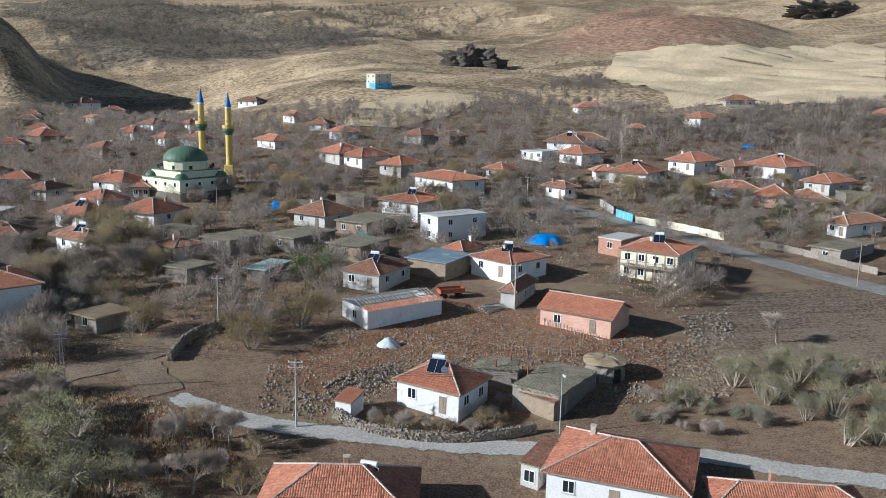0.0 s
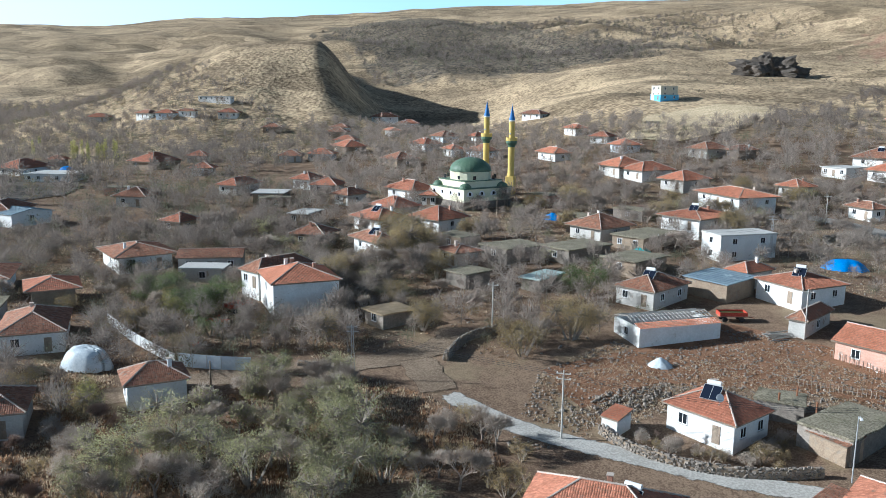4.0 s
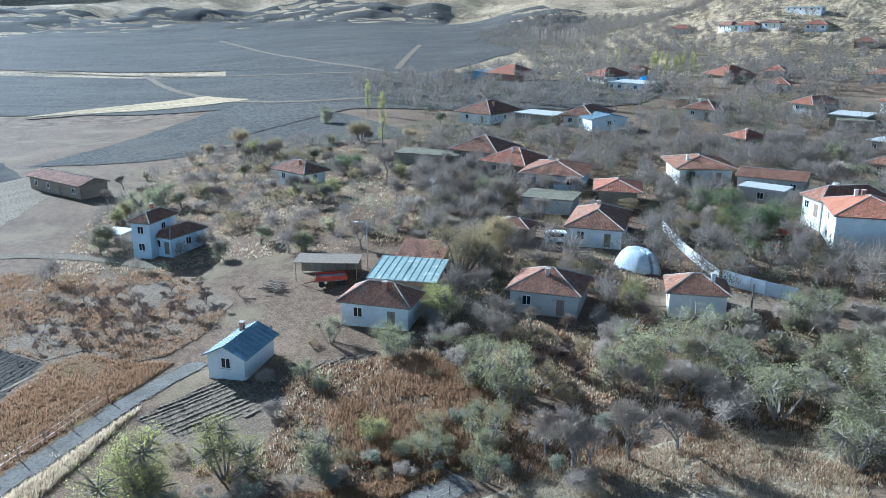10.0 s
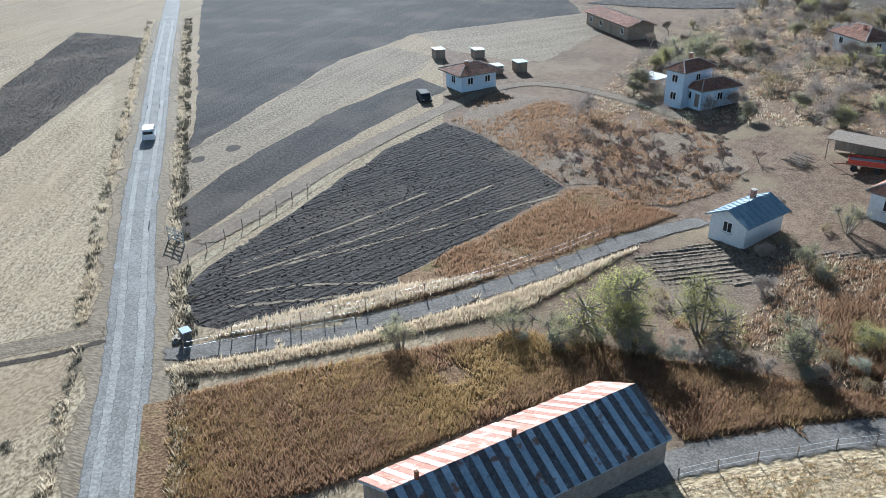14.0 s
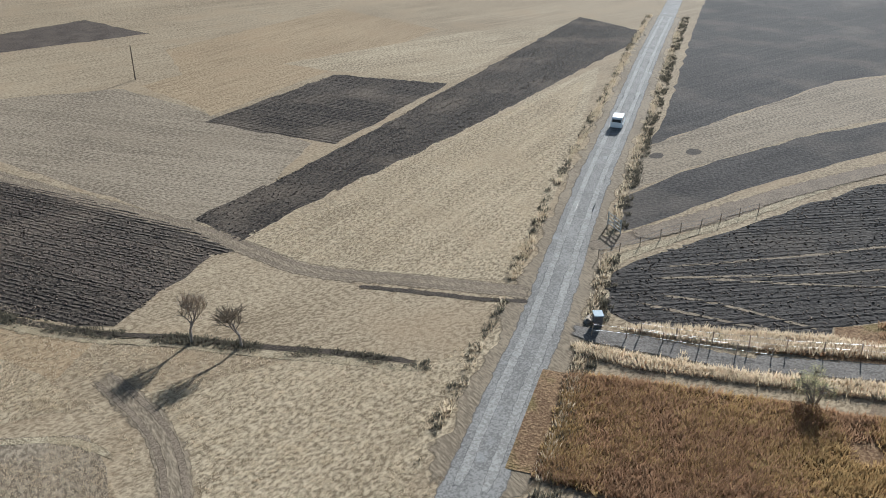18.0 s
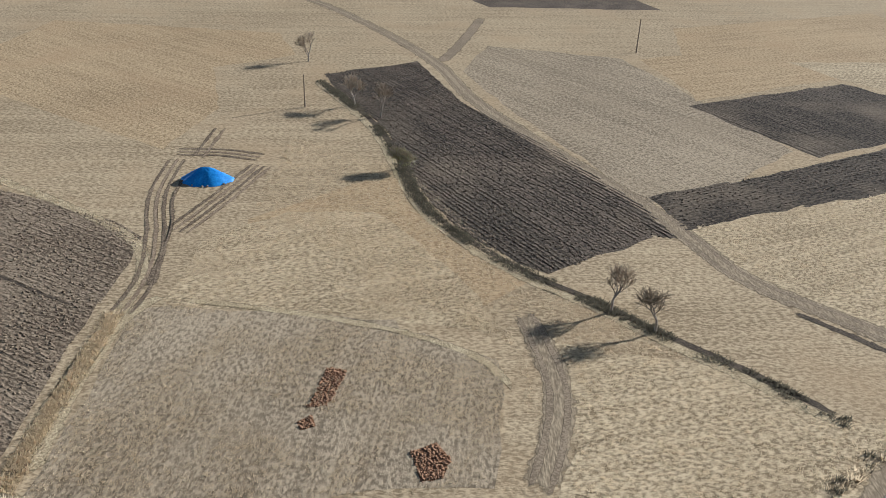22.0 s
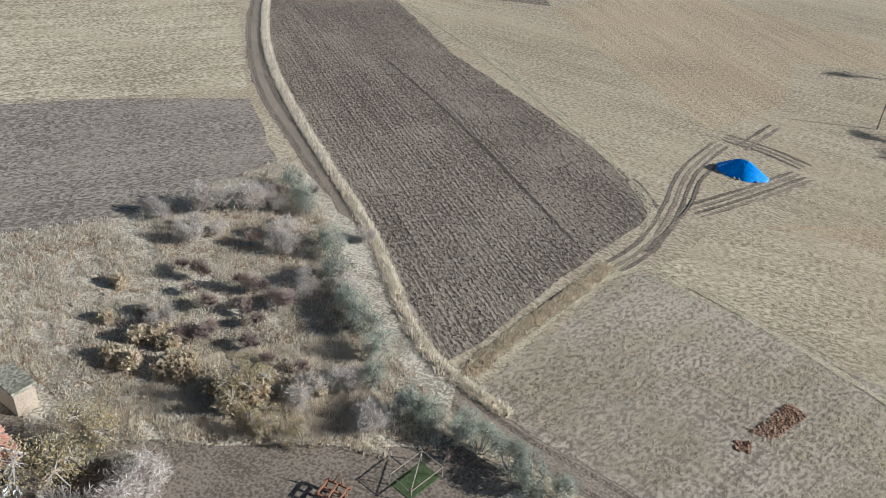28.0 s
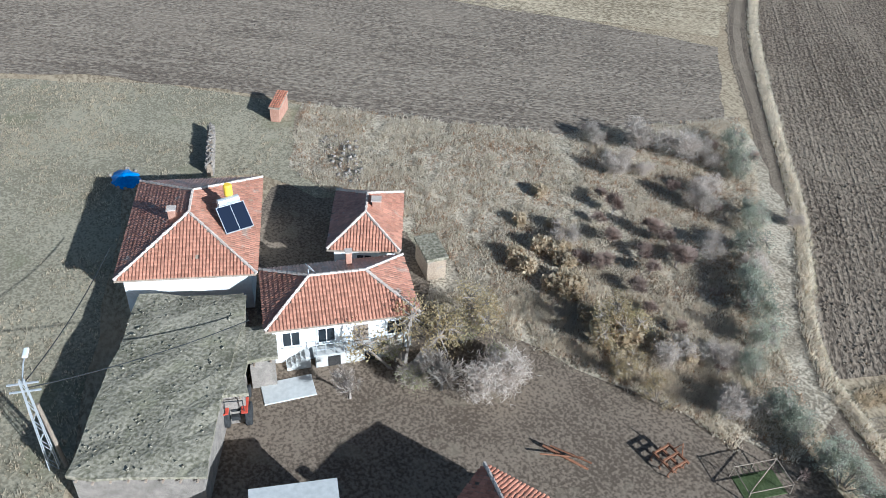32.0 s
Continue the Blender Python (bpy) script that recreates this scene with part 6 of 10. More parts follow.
S_TRACK = [(-25.3, -54.4), (-25.1, -50.9), (-24.4, -44.9), (-22.3, -40.0), (-18.0, -33.7)]
strip("dirt_track", S_TRACK, 2.6, STUBBLE_GREY, 0.07, "faint dirt track along the grey stubble", ragged=0.4)
for tr in (W_TRACK, S_TRACK):
    for sd in (-0.65, 0.65):
        strip("wheel_rut", tr, 0.55, TRACK, 0.1, "trodden wheel rut in the faint track", ragged=0.12, side=sd)
RUTS = (([(7.9, -61.7), (5.5, -67.1), (4.7, -75.8), (4.9, -86.0), (2.3, -96.1)], (-0.9, 0.0, 0.8)), ([(3.2, -76.1), (-1.6, -82.9), (-7.2, -92.0)], (-1.2, -0.4, 0.4, 1.2)), ([(2.8, -98.3), (-2.7, -97.3), (-7.6, -94.2)], (-1.0, 0.0, 1.0)), ([(0.1, -95.5), (-3.3, -105.8)], (-0.6, 0.6)), ([(5.6, -66.0), (3.0, -78.0), (3.4, -84.0), (1.5, -91.0)], (0.0,)))
for nr, (pth, sides) in enumerate(RUTS):
    for k, sd in enumerate(sides):
        strip("muddy_rut", pth, 0.45, (PLOUGH_BROWN, EARTH)[k % 2], 0.11 + 0.02 * nr + 0.008 * k, "muddy tractor rut by the covered heap", ragged=0.22, side=sd)
BROWN_RIM = [(62.3, -131.2), (38.8, -111.4), (19.8, -92.2), (9.2, -80.0), (5.6, -73.2), (6.4, -65.2), (9.8, -58.0), (12.1, -50.2), (13.5, -43.8)]
strip("field_edge", BROWN_RIM, 1.3, VERGE, 0.09, "pale grass strip along the brown field", ragged=0.4)
strip("field_edge", [(4.1, -64.7), (7.7, -61.6), (11.1, -52.3), (13.5, -44.7), (14.6, -42.0)], 1.4, VERGE, 0.085, "pale grass strip between fields", ragged=0.4)
strip("field_edge", [(6.9, -62.5), (10.5, -52.9), (12.4, -44.3)], 1.2, VERGE, 0.082, "pale grass strip between fields", ragged=0.4)
strip("field_edge", [(3.1, -63.5), (-10.2, -57.2), (-19.8, -49.7), (-20.7, -44.1)], 0.8, VERGE, 0.07, "pale grass edge of the grey stubble", ragged=0.3)
DITCH = [(-19.7, -124.3), (-24.0, -103.0), (-23.5, -87.4), (-22.7, -76.8), (-24.7, -68.8), (-28.3, -60.2), (-32.6, -54.2), (-35.4, -48.4), (-38.7, -43.3), (-43.0, -35.0)]
strip("ditch", DITCH, 0.9, DITCHDARK, 0.065, "dark narrow ditch along the field", ragged=0.3)
strip("ditch_bank", DITCH, 1.2, VERGE, 0.10, "pale grassy ditch bank", ragged=0.4, side=1.0)
strip("ditch_bank", [(-49.5, -49.5), (-52.2, -44.6), (-55.2, -38.4), (-57.9, -34.4)], 0.8, DITCHDARK, 0.07, "dark bank below the track", ragged=0.3, side=1.2)
# village ways
MAIN = [(91.2, 113.5), (76.8, 137.6), (65.8, 153.5), (51.8, 177.4), (35.7, 200.7), (22.3, 221.7), (11.4, 220.8)]
strip("street", MAIN, 6.0, ASPHALT, 0.10, "grey asphalt village street", hump=0.03)
strip("concrete_lane", [(53.0, 69.0), (43.6, 73.9), (34.1, 76.1), (27.7, 78.9), (16.1, 79.7), (4.3, 79.5), (-8.3, 81.6), (-15.7, 82.7), (-20.2, 83.9), (-25.2, 86.1), (-31.4, 89.6)], 3.4, LANE_CONCRETE, 0.10, "pale concrete lane through the village", ragged=0.2)
strip("dirt_road", [(-69.4, 73.2), (-60.3, 84.0), (-51.6, 90.7), (-45.3, 94.4), (-39.4, 98.7), (-35.5, 106.7), (-38.0, 112.1)], 5.0, EARTH, 0.09, "trodden grey-brown dirt road", ragged=0.6)
strip("dirt_road", [(-31.4, 89.6), (-35.8, 94.7), (-39.0, 98.7)], 5.0, EARTH, 0.092, "trodden grey-brown dirt road", ragged=0.6)
RED_FIELD = [(37.3, 121.7), (53.6, 135.1), (79.6, 143.0), (81.2, 123.7), (63.8, 95.2), (58.5, 102.6), (41.4, 104.0), (35.3, 106.4)]
patch("field", RED_FIELD, rowed("brown", 10), 0.06, "brown tilled field at the village edge", cell=6)
furrows(None, "tilled_rows", RED_FIELD, 10, 0.9, 0.05, rowed("brown", 10), RF, flat=False)
patch("slope", [(-14.2, 108.8), (1.6, 127.8), (15.3, 120.0), (32.0, 111.3), (27.2, 92.9), (20.0, 102.5), (3.0, 103.0), (-6.6, 101.5), (-14.6, 91.0), (-21.8, 100.4)], REDSOIL, 0.05, "reddish bare slope between the houses", cell=6, jitter=0.6)
patch("square", [(11.0, 212.4), (33.8, 227.1), (37.7, 195.9), (30.4, 169.0), (14.1, 173.3)], EARTH, 0.05, "bare village square", cell=6)

patch("field", [(108.1, 570.0), (143.7, 713.6), (255.3, 747.0), (465.6, 893.4), (218.9, 413.3), (137.9, 404.4), (108.7, 397.2), (114.3, 430.6)], rowed("gold", 67, 2.0), 0.5, "golden tilled field on the hillside", cell=6, rim_width=3)
patch("field", [(-44.2, 342.3), (-40.0, 393.0), (-8.5, 421.6), (20.1, 418.3), (2.9, 371.7), (-20.6, 340.0)], rowed("gold", 45, 2.0), 0.5, "terraced pale plots above the village", cell=6, rim_width=3)
patch("field", [(-227.8, 69.4), (-1177.5, 376.1), (-1232.6, 603.7), (-828.1, 625.3), (-701.7, 543.1), (-531.4, 350.8), (-364.1, 218.5), (-294.5, 223.7), (-204.2, 219.2), (-189.0, 192.0), (-194.6, 166.0), (-248.8, 119.4)], rowed("ash", 37, 3.0), 0.25, "wide dark ploughed plain below the hills", cell=10, rim_width=4)
patch("field", [(-345.0, 8.0), (-590.0, -8.0), (-455.3, 124.4), (-369.7, 189.9), (-897.5, 682.0), (-696.0, 622.1), (-444.4, 338.3), (-336.3, 202.7), (-223.5, 201.2), (-195.3, 209.1), (-215.1, 168.9), (-286.0, 114.1)], rowed("ash", 48, 3.0), 0.25, "wide dark ploughed plain", cell=10, rim_width=4)
patch("field", [(-223.6, 18.5), (-241.0, 36.8), (-302.8, 92.1), (-246.2, 113.7), (-188.3, 109.7), (-189.0, 86.9), (-211.9, 65.1), (-217.9, 34.2)], rowed("ash", 97, 2.0), 0.12, "tilled brown field beyond the gardens", cell=10, rim_width=3)
patch("field", [(-900.0, 15.0), (-1540.0, 90.0), (-1553.7, 654.5), (-1267.6, 811.9), (-401.6, 206.4), (-497.6, 136.2), (-640.0, -5.0)], rowed("ash", 100, 4.0), 0.35, "far tilled plain", cell=10, rim_width=4)
strip("far_track", [(-322.3, 28.7), (-326.6, 51.3), (-335.9, 97.8), (-286.0, 114.1), (-267.0, 141.5)], 4, TRACK, 0.36, "pale farm track over the plain", ragged=1)
patch("field", [(-326.4, 26.9), (-328.2, 44.7), (-322.2, 74.7), (-316.3, 108.7), (-350.3, 100.6), (-346.8, 67.3), (-338.6, 47.6)], rowed("straw", 80, 3.0), 0.42, "pale stubble strip on the dark plain", cell=10, rim_width=2)
strip("far_track", [(-568.4, 54.2), (-489.5, 108.6), (-402.2, 161.3), (-364.7, 193.6), (-286.5, 224.7), (-216.5, 222.6)], 4, TRACK, 0.38, "pale road across the plain", ragged=1)
strip("far_track", [(-370.7, 196.8), (-508.5, 212.2), (-711.0, 244.8), (-857.1, 265.9)], 4, TRACK, 0.38, "pale farm track over the plain", ragged=1)
strip("far_track", [(-373.9, 206.7), (-513.2, 295.4), (-612.2, 360.7)], 4, TRACK, 0.38, "pale farm track over the plain", ragged=1)
strip("far_track", [(-503.1, 110.2), (-405.8, 97.2), (-340.0, 99.0)], 4, TRACK, 0.38, "pale farm track over the plain", ragged=1)

# ---- houses ----


def on_ridge(x1, y1, x2, y2, half):
    """The front eave of a hip roof from its ridge ends."""
    e = Vector((x2 - x1, y2 - y1)).normalized()
    n = Vector((e.y, -e.x))
    p, q = Vector((x1, y1)) - e * half + n * half, Vector((x2, y2)) + e * half + n * half
    return p.x, p.y, q.x, q.y, 2 * half


RED_HIP = "white plastered village house with a red tiled hip roof"
OLD_HIP = "old plastered village house with weathered tiled roof"
EARTHEN = "low stone and mud outbuilding with a flat earth roof"
# the farm below the camera
farm_a = house(44.6, -6.0, 40.7, -14.2, 11.8, 3.3, 2.0, PLASTER, TILES_FARM, windows=0, side=1, stack=0, single=300, label="white farmhouse with a bright red tiled hip roof and solar heater")
farm_b = house(35.4, -12.4, 32.0, -21.5, 6.1, 3.2, 1.5, PLASTER, TILES_FARM, windows=4, side=1, stack=0, single=300, label="old whitewashed farmhouse with a red tiled hip roof")
farm_c = house(41.1, -19.5, 38.3, -23.8, 7.5, 3.0, 1.5, PLASTER, TILES_FARM, windows=1, side=1, stack=0, ridge_axis=1, single=300, label="back wing with a red tiled roof and brick chimney")
byre = house(31.1, 0.3, 27.5, -5.6, 14.3, 2.6, 0, STONE, EARTHROOF, "earth", over=0.15, windows=0, side=0, label="long low stone byre with a mossy flat earth roof")
KEEP_CLEAR.pop()
cl = rubble("clods", [(31.3, -0.1), (27.9, -5.4), (39.5, -12.2), (43.2, -7.0)], 420, 0.07, EARTHROOF, "", category="")
KEEP_CLEAR.append([(32, 1), (27, -6.5), (40, -14), (45, -7)])
cl.location.z = 2.8
cl.parent = byre
cl.matrix_parent_inverse = byre.matrix_basis.inverted()
house(32.7, -7.7, 31.9, -9.7, 8.9, 2.5, 0, STONE, EARTHROOF, "earth", over=0.15, windows=0, side=0, label="earth-roofed bay beside the sunken yard")
house(34.3, -10.7, 33.7, -12.4, 3.0, 2.4, 0, STONE, EARTHROOF, "earth", over=0.15, windows=0, side=0, label="small earth-roofed entrance bay before the house")
house(37.6, -25.6, 37.2, -27.2, 3.0, 1.9, 0.25, MUD, EARTHROOF, "flat", over=0.12, windows=0, side=0, name="outhouse", label="small brick outhouse with a flat grey roof", category="shed")
house(64.7, -25.5, 64.0, -26.3, 3.0, 1.5, 0.3, BRICK, TILES_NEW, "shed", over=0.1, windows=0, side=0, name="outhouse", label="tiny open brick outhouse with red tiles", category="shed")
house(13.9, -21.0, 20.4, -18.1, 9.5, 3.2, 1.9, PLASTER, TILES, label="house with a red tiled hip roof below the yard", windows=2)
house(23.7, -11.2, 25.4, -7.1, 5.0, 3.0, 0, PLASTER_GREY, CONCRETE, "flat", over=0.1, windows=0, side=0, name="shed", label="grey rendered shed with flat roof", category="shed")


def local(hs, x, y):
    v = hs.matrix_basis.inverted() @ Vector((x, y, 0))
    return v.x, v.y


def sun_heater(hs, x, y, z, face=164.0, barrel=None, tank=WHITE):
    heater(hs, *local(hs, x, y), z, face + 180 - math.degrees(hs.matrix_basis.to_euler().z), tank, 35, barrel)


sun_heater(farm_a, 44.5, -14.7, 4.1, -180 - 90, YELLOW, STEEL)
chimney(farm_a, *local(farm_a, 47.5, -11.1), 4.7, 0.8, BRICK)
chimney(farm_c, *local(farm_c, 42.5, -24.3), 3.9, 0.9, BRICK, 0.6)
chimney(farm_b, *local(farm_b, 38.0, -19.6), 4.2, 0.7, BRICK, 0.4)
dish(farm_b, *local(farm_b, 37.3, -16.4), 4.5, 120, 0.4)
# raised terrace with a railing and steps before the old farmhouse
tx1, ty1, tx2, ty2 = 34.0, -15.0, 32.5, -19.5
ter = thing("terrace", (tx1 + tx2) / 2, (ty1 + ty2) / 2, math.degrees(math.atan2(ty2 - ty1, tx2 - tx1)), None, "raised whitewashed stone terrace with a metal railing", "terrace")
TL = math.hypot(tx2 - tx1, ty2 - ty1)
part("terrace_wall", box(-TL / 2, TL / 2, 0, 2.0, -0.2, 1.0, bevel=0.03), PLASTER_GREY, ter)
part("terrace_slab", box(-TL / 2 - 0.1, TL / 2 + 0.1, -0.1, 2.0, 1.003, 1.1, bevel=0.02), CONCRETE, ter)
for i in range(9):
    x = -TL / 2 + 0.1 + i * (TL - 0.2) / 8
    part("railing_post", tube(((x, 0.02, 1.1), (x, 0.02, 1.95)), 0.025, 5), STEEL, ter)
for z in (1.5, 1.95):
    part("handrail", tube(((-TL / 2, 0.02, z), (TL / 2, 0.02, z)), 0.025, 5), STEEL, ter)
for i in range(5):
    part("step", box(-TL / 2 - 0.3 - 0.3 * (i + 1), -TL / 2 - 0.3 - 0.3 * i, 0.1, 1.4, -0.1, 1.0 - 0.19 * i), CONCRETE, ter)
for i in range(2):
    part("doorway", box(-TL / 4 + i * TL / 2 - 0.4, -TL / 4 + i * TL / 2 + 0.4, -0.03, 0.3, 0.0, 0.85), DARK, ter)
pad = thing("yard_slab", 33.2, -12.7, -105, None, "cracked pale concrete slab before the house", "paving")
part("slab", box(-1.6, 1.6, -0.9, 0.9, -0.1, 0.08, bevel=0.03), CONCRETE, pad)
# the long barn
long_barn = house(-32.7, -4.4, -44.4, 11.3, 7.6, 2.2, 2.1, STONE, SHEET_RUST, "gable", windows=0, side=0, stack=0, over=0.2, name="barn", label="long barn with a rusting blue sheet-metal gable roof", category="barn", ridge_axis=0)
LA, LB = math.hypot(11.7, 15.7) / 2, 3.8
SHEETS = int(LA * 2 / 0.52)
for i in range(SHEETS):
    for s in (1, -1):
        x0, x1 = -LA + i * LA * 2 / SHEETS, -LA + (i + 1) * LA * 2 / SHEETS - 0.02
        dz, over = RF.uniform(0.05, 0.09), RF.uniform(0.0, 0.12)
        vs = [(x0, s * (LB + over), 2.2 + dz), (x1, s * (LB + over), 2.2 + dz), (x1, s * 0.02, 4.3 + dz), (x0, s * 0.02, 4.3 + dz)]
        vs += [(x, y, z - 0.03) for x, y, z in vs]
        fs = [(3, 2, 1, 0), (4, 5, 6, 7), (0, 1, 5, 4), (1, 2, 6, 5), (2, 3, 7, 6), (3, 0, 4, 7)]
        # sun and shade painted by slope: warm pale sheets behind, blue and dark ones in front
        paint, lb = ((SHEET_PALE_LIT, "pinkish metal roof sheet with the sunlit tone painted in") if i % 2 else (SHEET_RED_LIT, "reddish worn metal roof sheet with the sunlit tone painted in")) if s > 0 else ((SHEET_RUST, "rusting roof sheet with the blue shade tone painted in") if i % 2 else (SHEET_DARK, "dark corroded roof sheet of the slope painted as shaded"))
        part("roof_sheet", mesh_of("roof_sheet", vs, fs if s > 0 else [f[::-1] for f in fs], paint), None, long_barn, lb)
# houses by the street nearest the first view
near_l = house(-15.5, 61.4, -1.7, 61.3, 9.9, 3.1, 2.5, PLASTER, TILES, windows=2, stack=1, single=300, label=RED_HIP)
near_r = house(9.4, 69.8, 21.9, 65.1, 10.9, 3.1, 2.1, PLASTER, TILES, windows=3, single=300, label=RED_HIP)
house(*on_ridge(26.9, 67.7, 35.1, 67.0, 2.6), 2.4, 1.1, PLASTER_GREY, TILES, windows=1, label="low annex with a red tiled roof")
dish_house = house(-5.6, 89.3, 2.2, 84.5, 7.6, 3.0, 1.9, PLASTER, TILES, windows=2, side=2, stack=1, single=300, label="white house with a red tiled hip roof and a walled garden")
house(8.2, 89.3, 13.3, 85.9, 10.4, 2.6, 0, STONE, EARTHROOF, "earth", over=0.1, windows=0, side=0, label=EARTHEN)
house(4.0, 94.9, 9.4, 94.1, 4.0, 2.3, 0, STONE, EARTHROOF, "earth", over=0.1, windows=0, side=0, label="long earth-roofed byre behind the white house")
house(9.0, 88.8, 12.7, 85.5, 3.0, 2.0, 0.6, MUD, TILES_OLD, "shed", over=0.15, windows=0, side=0, name="lean_to", label="lean-to shed with weathered tiles against the earth roof", category="shed")
house(7.6, 72.7, 9.5, 71.5, 5.3, 2.4, 0.6, PLASTER_GREY, TILES_OLD, "shed", over=0.2, windows=1, side=0, name="lean_to", label="side lean-to of the house with darker tiles", category="shed")
sun_heater(near_l, -6.6, 65.3, 3.85)
sun_heater(dish_house, -0.7, 88.5, 3.95)
dish(dish_house, *local(dish_house, 0.4, 87.5), 4.1, 60)
# round stone hut with a straw roof
hut = thing("hut", 20.7, 98.3, 0, None, "round rough stone hut with a straw-covered roof", "hut")
KEEP_CLEAR.append([(hut.location.x + 4 * math.cos(i), hut.location.y + 4 * math.sin(i)) for i in range(6)])
rh = random.Random(6)
bm = lathe([(2.5, -0.8), (2.45, 0.6), (2.3, 1.4), (2.25, 2.0)], 22)
for v in bm.verts:
    v.co += Vector((rh.uniform(-.13, .13), rh.uniform(-.13, .13), rh.uniform(-.08, .08)))
part("wall", bm, STONE, hut)
bm = lathe([(2.7, 1.95), (2.75, 2.15), (2.0, 2.4), (1.0, 2.5), (0.1, 2.55)], 22)
for v in bm.verts:
    v.co += Vector((rh.uniform(-.15, .15), rh.uniform(-.15, .15), rh.uniform(-.1, .1)))
part("roof", bm, REED, hut, "straw and earth roof")
part("doorway", box(-0.5, 0.5, -2.62, -2.2, -0.3, 1.5, m=pose(0, 0, 0, 0, 0, 25)), DARK, hut)
for px, py, pz in ((8.7, 96.8, 2.5), (6.7, 94.8, 2.4), (10.4, 92.6, 2.7)):
    st = thing("stove_pipe", px, py, 0, ground_z(px, py) + pz - 0.1, "short dark stove pipe on an earth roof", "chimney")
    part("pipe", tube(((0, 0, -0.2), (0, 0, 0.9)), 0.11, 8), RUST, st)
    part("cowl", tube(((0, 0, 0.95), (0, 0, 1.1)), 0.18, 8, end=0.03), RUST, st)

house(-11.9, 86.2, -9.8, 85.2, 3.0, 1.8, 0.6, PLASTER, TILES_NEW, "shed", over=0.15, windows=0, side=0, name="garden_shed", label="small garden shed with red tiles", category="shed")
house(13.9, 116.0, 23.9, 109.8, 8.5, 2.6, 1.7, PLASTER_PINK, TILES_NEW, "gable", windows=2, side=0, stack=0, ridge_axis=0, name="barn", label="pink rendered barn with a red tiled gable roof", category="barn")
house(4.5, 143.3, 11.7, 136.1, 10.7, 3.4, 1.7, PLASTER, TILES, windows=2, side=2, sun_panel=1, label=RED_HIP)
house(8.6, 124.3, 11.6, 122.9, 10.4, 2.6, 1.2, PLASTER_GREY, TILES_OLD, windows=0, side=1, stack=0, label="low grey annex with weathered red tiles")
house(-17.3, 133.1, -10.2, 129.5, 11.3, 3.0, 1.7, PLASTER_GREY, TILES_OLD, windows=2, side=2, sun_panel=1, label=OLD_HIP)
house(-6.9, 142.8, 0.6, 137.6, 8.6, 3.0, 0.5, MUD, SHEET_BLUE, "shed", windows=0, side=0, name="shed", label="open shed under a blue sheet-metal roof", category="shed")
house(-0.4, 149.7, 3.7, 146.6, 7.8, 3.0, 1.4, PLASTER_GREY, TILES_NEW, windows=1, label=RED_HIP)
balcony_house = house(31.3, 143.6, 40.7, 137.6, 12.0, 5.0, 1.8, PLASTER_CREAM, TILES_NEW, windows=4, side=2, storeys=2, sun_panel=1, label="two-storey house with a wooden balcony and red tiles")
BX, BY = math.hypot(9.4, 6.0) / 2 - 0.45, -5.55
part("balcony_floor", box(-BX, BX, BY - 1.5, BY - 0.02, 2.3, 2.45), WOOD, balcony_house, "weathered wooden balcony floor")
for i in range(7):
    x = -BX + 0.1 + i * (2 * BX - 0.2) / 6
    part("balcony_post", box(x - 0.06, x + 0.06, BY - 1.48, BY - 1.36, -0.4, 4.9), WOOD, balcony_house)
for i in range(30):
    x = -BX + 0.15 + i * (2 * BX - 0.3) / 29
    part("baluster", box(x - 0.05, x + 0.05, BY - 1.47, BY - 1.43, 2.45, 3.3), WOOD_GREY, balcony_house)
part("balcony_rail", box(-BX, BX, BY - 1.5, BY - 1.4, 3.3, 3.38), WOOD, balcony_house)
dish(balcony_house, BX * 0.25, BY - 1.6, 2.9, 0, 0.5)
house(30.8, 160.3, 34.8, 156.7, 8.4, 3.2, 0, BRICK, CONCRETE, "flat", over=0.15, windows=1, side=1, label="unfinished brick annex with a flat roof")
house(-5.2, 172.3, -1.2, 166.8, 13.3, 5.0, 0, PLASTER, CONCRETE, "flat", over=0.2, windows=1, side=2, storeys=2, label="white two-storey house with a flat concrete roof")
house(-15.2, 191.7, -5.9, 185.7, 13.4, 4.4, 1.6, PLASTER, TILES, windows=2, sun_panel=1, tile=0.3, label=RED_HIP)
house(-9.1, 232.3, 2.1, 217.9, 12.2, 4.0, 1.7, PLASTER, TILES_NEW, windows=3, side=2, tile=0.3, label="white house with a very bright orange tiled hip roof")
RH = dict(tile=0.36, label=RED_HIP)
house(12.1, 250.0, 17.5, 245.3, 7.5, 3.2, None, PLASTER_GREY, TILES, **RH)
house(27.4, 224.7, 32.5, 218.6, 5.0, 3.0, None, PLASTER, TILES_OLD, **RH)
house(49.0, 245.6, 59.2, 238.7, 13.6, 3.5, None, PLASTER, TILES, sun_panel=1, **RH)
house(71.8, 265.0, 78.7, 257.4, 15.0, 3.5, None, PLASTER, TILES_NEW, **RH)
house(96.2, 261.5, 104.2, 250.0, 14.7, 3.5, None, PLASTER, TILES, sun_panel=1, **RH)
house(81.5, 215.5, 90.0, 210.6, 11.6, 3.0, None, PLASTER_PINK, TILES, **RH)
house(103.7, 236.3, 108.8, 229.6, 13.8, 3.2, None, PLASTER_GREY, TILES, **RH)
house(102.5, 357.8, 108.2, 350.5, 14.5, 3.2, None, PLASTER, TILES, **RH)
house(36.6, 300.2, 48.9, 293.4, 12.7, 3.2, None, PLASTER, TILES_OLD, sun_panel=1, **RH)
house(25.8, 282.6, 32.9, 276.6, 11.1, 3.0, 0, PLASTER, CONCRETE, "flat", windows=3, label="white flat-roofed village house")
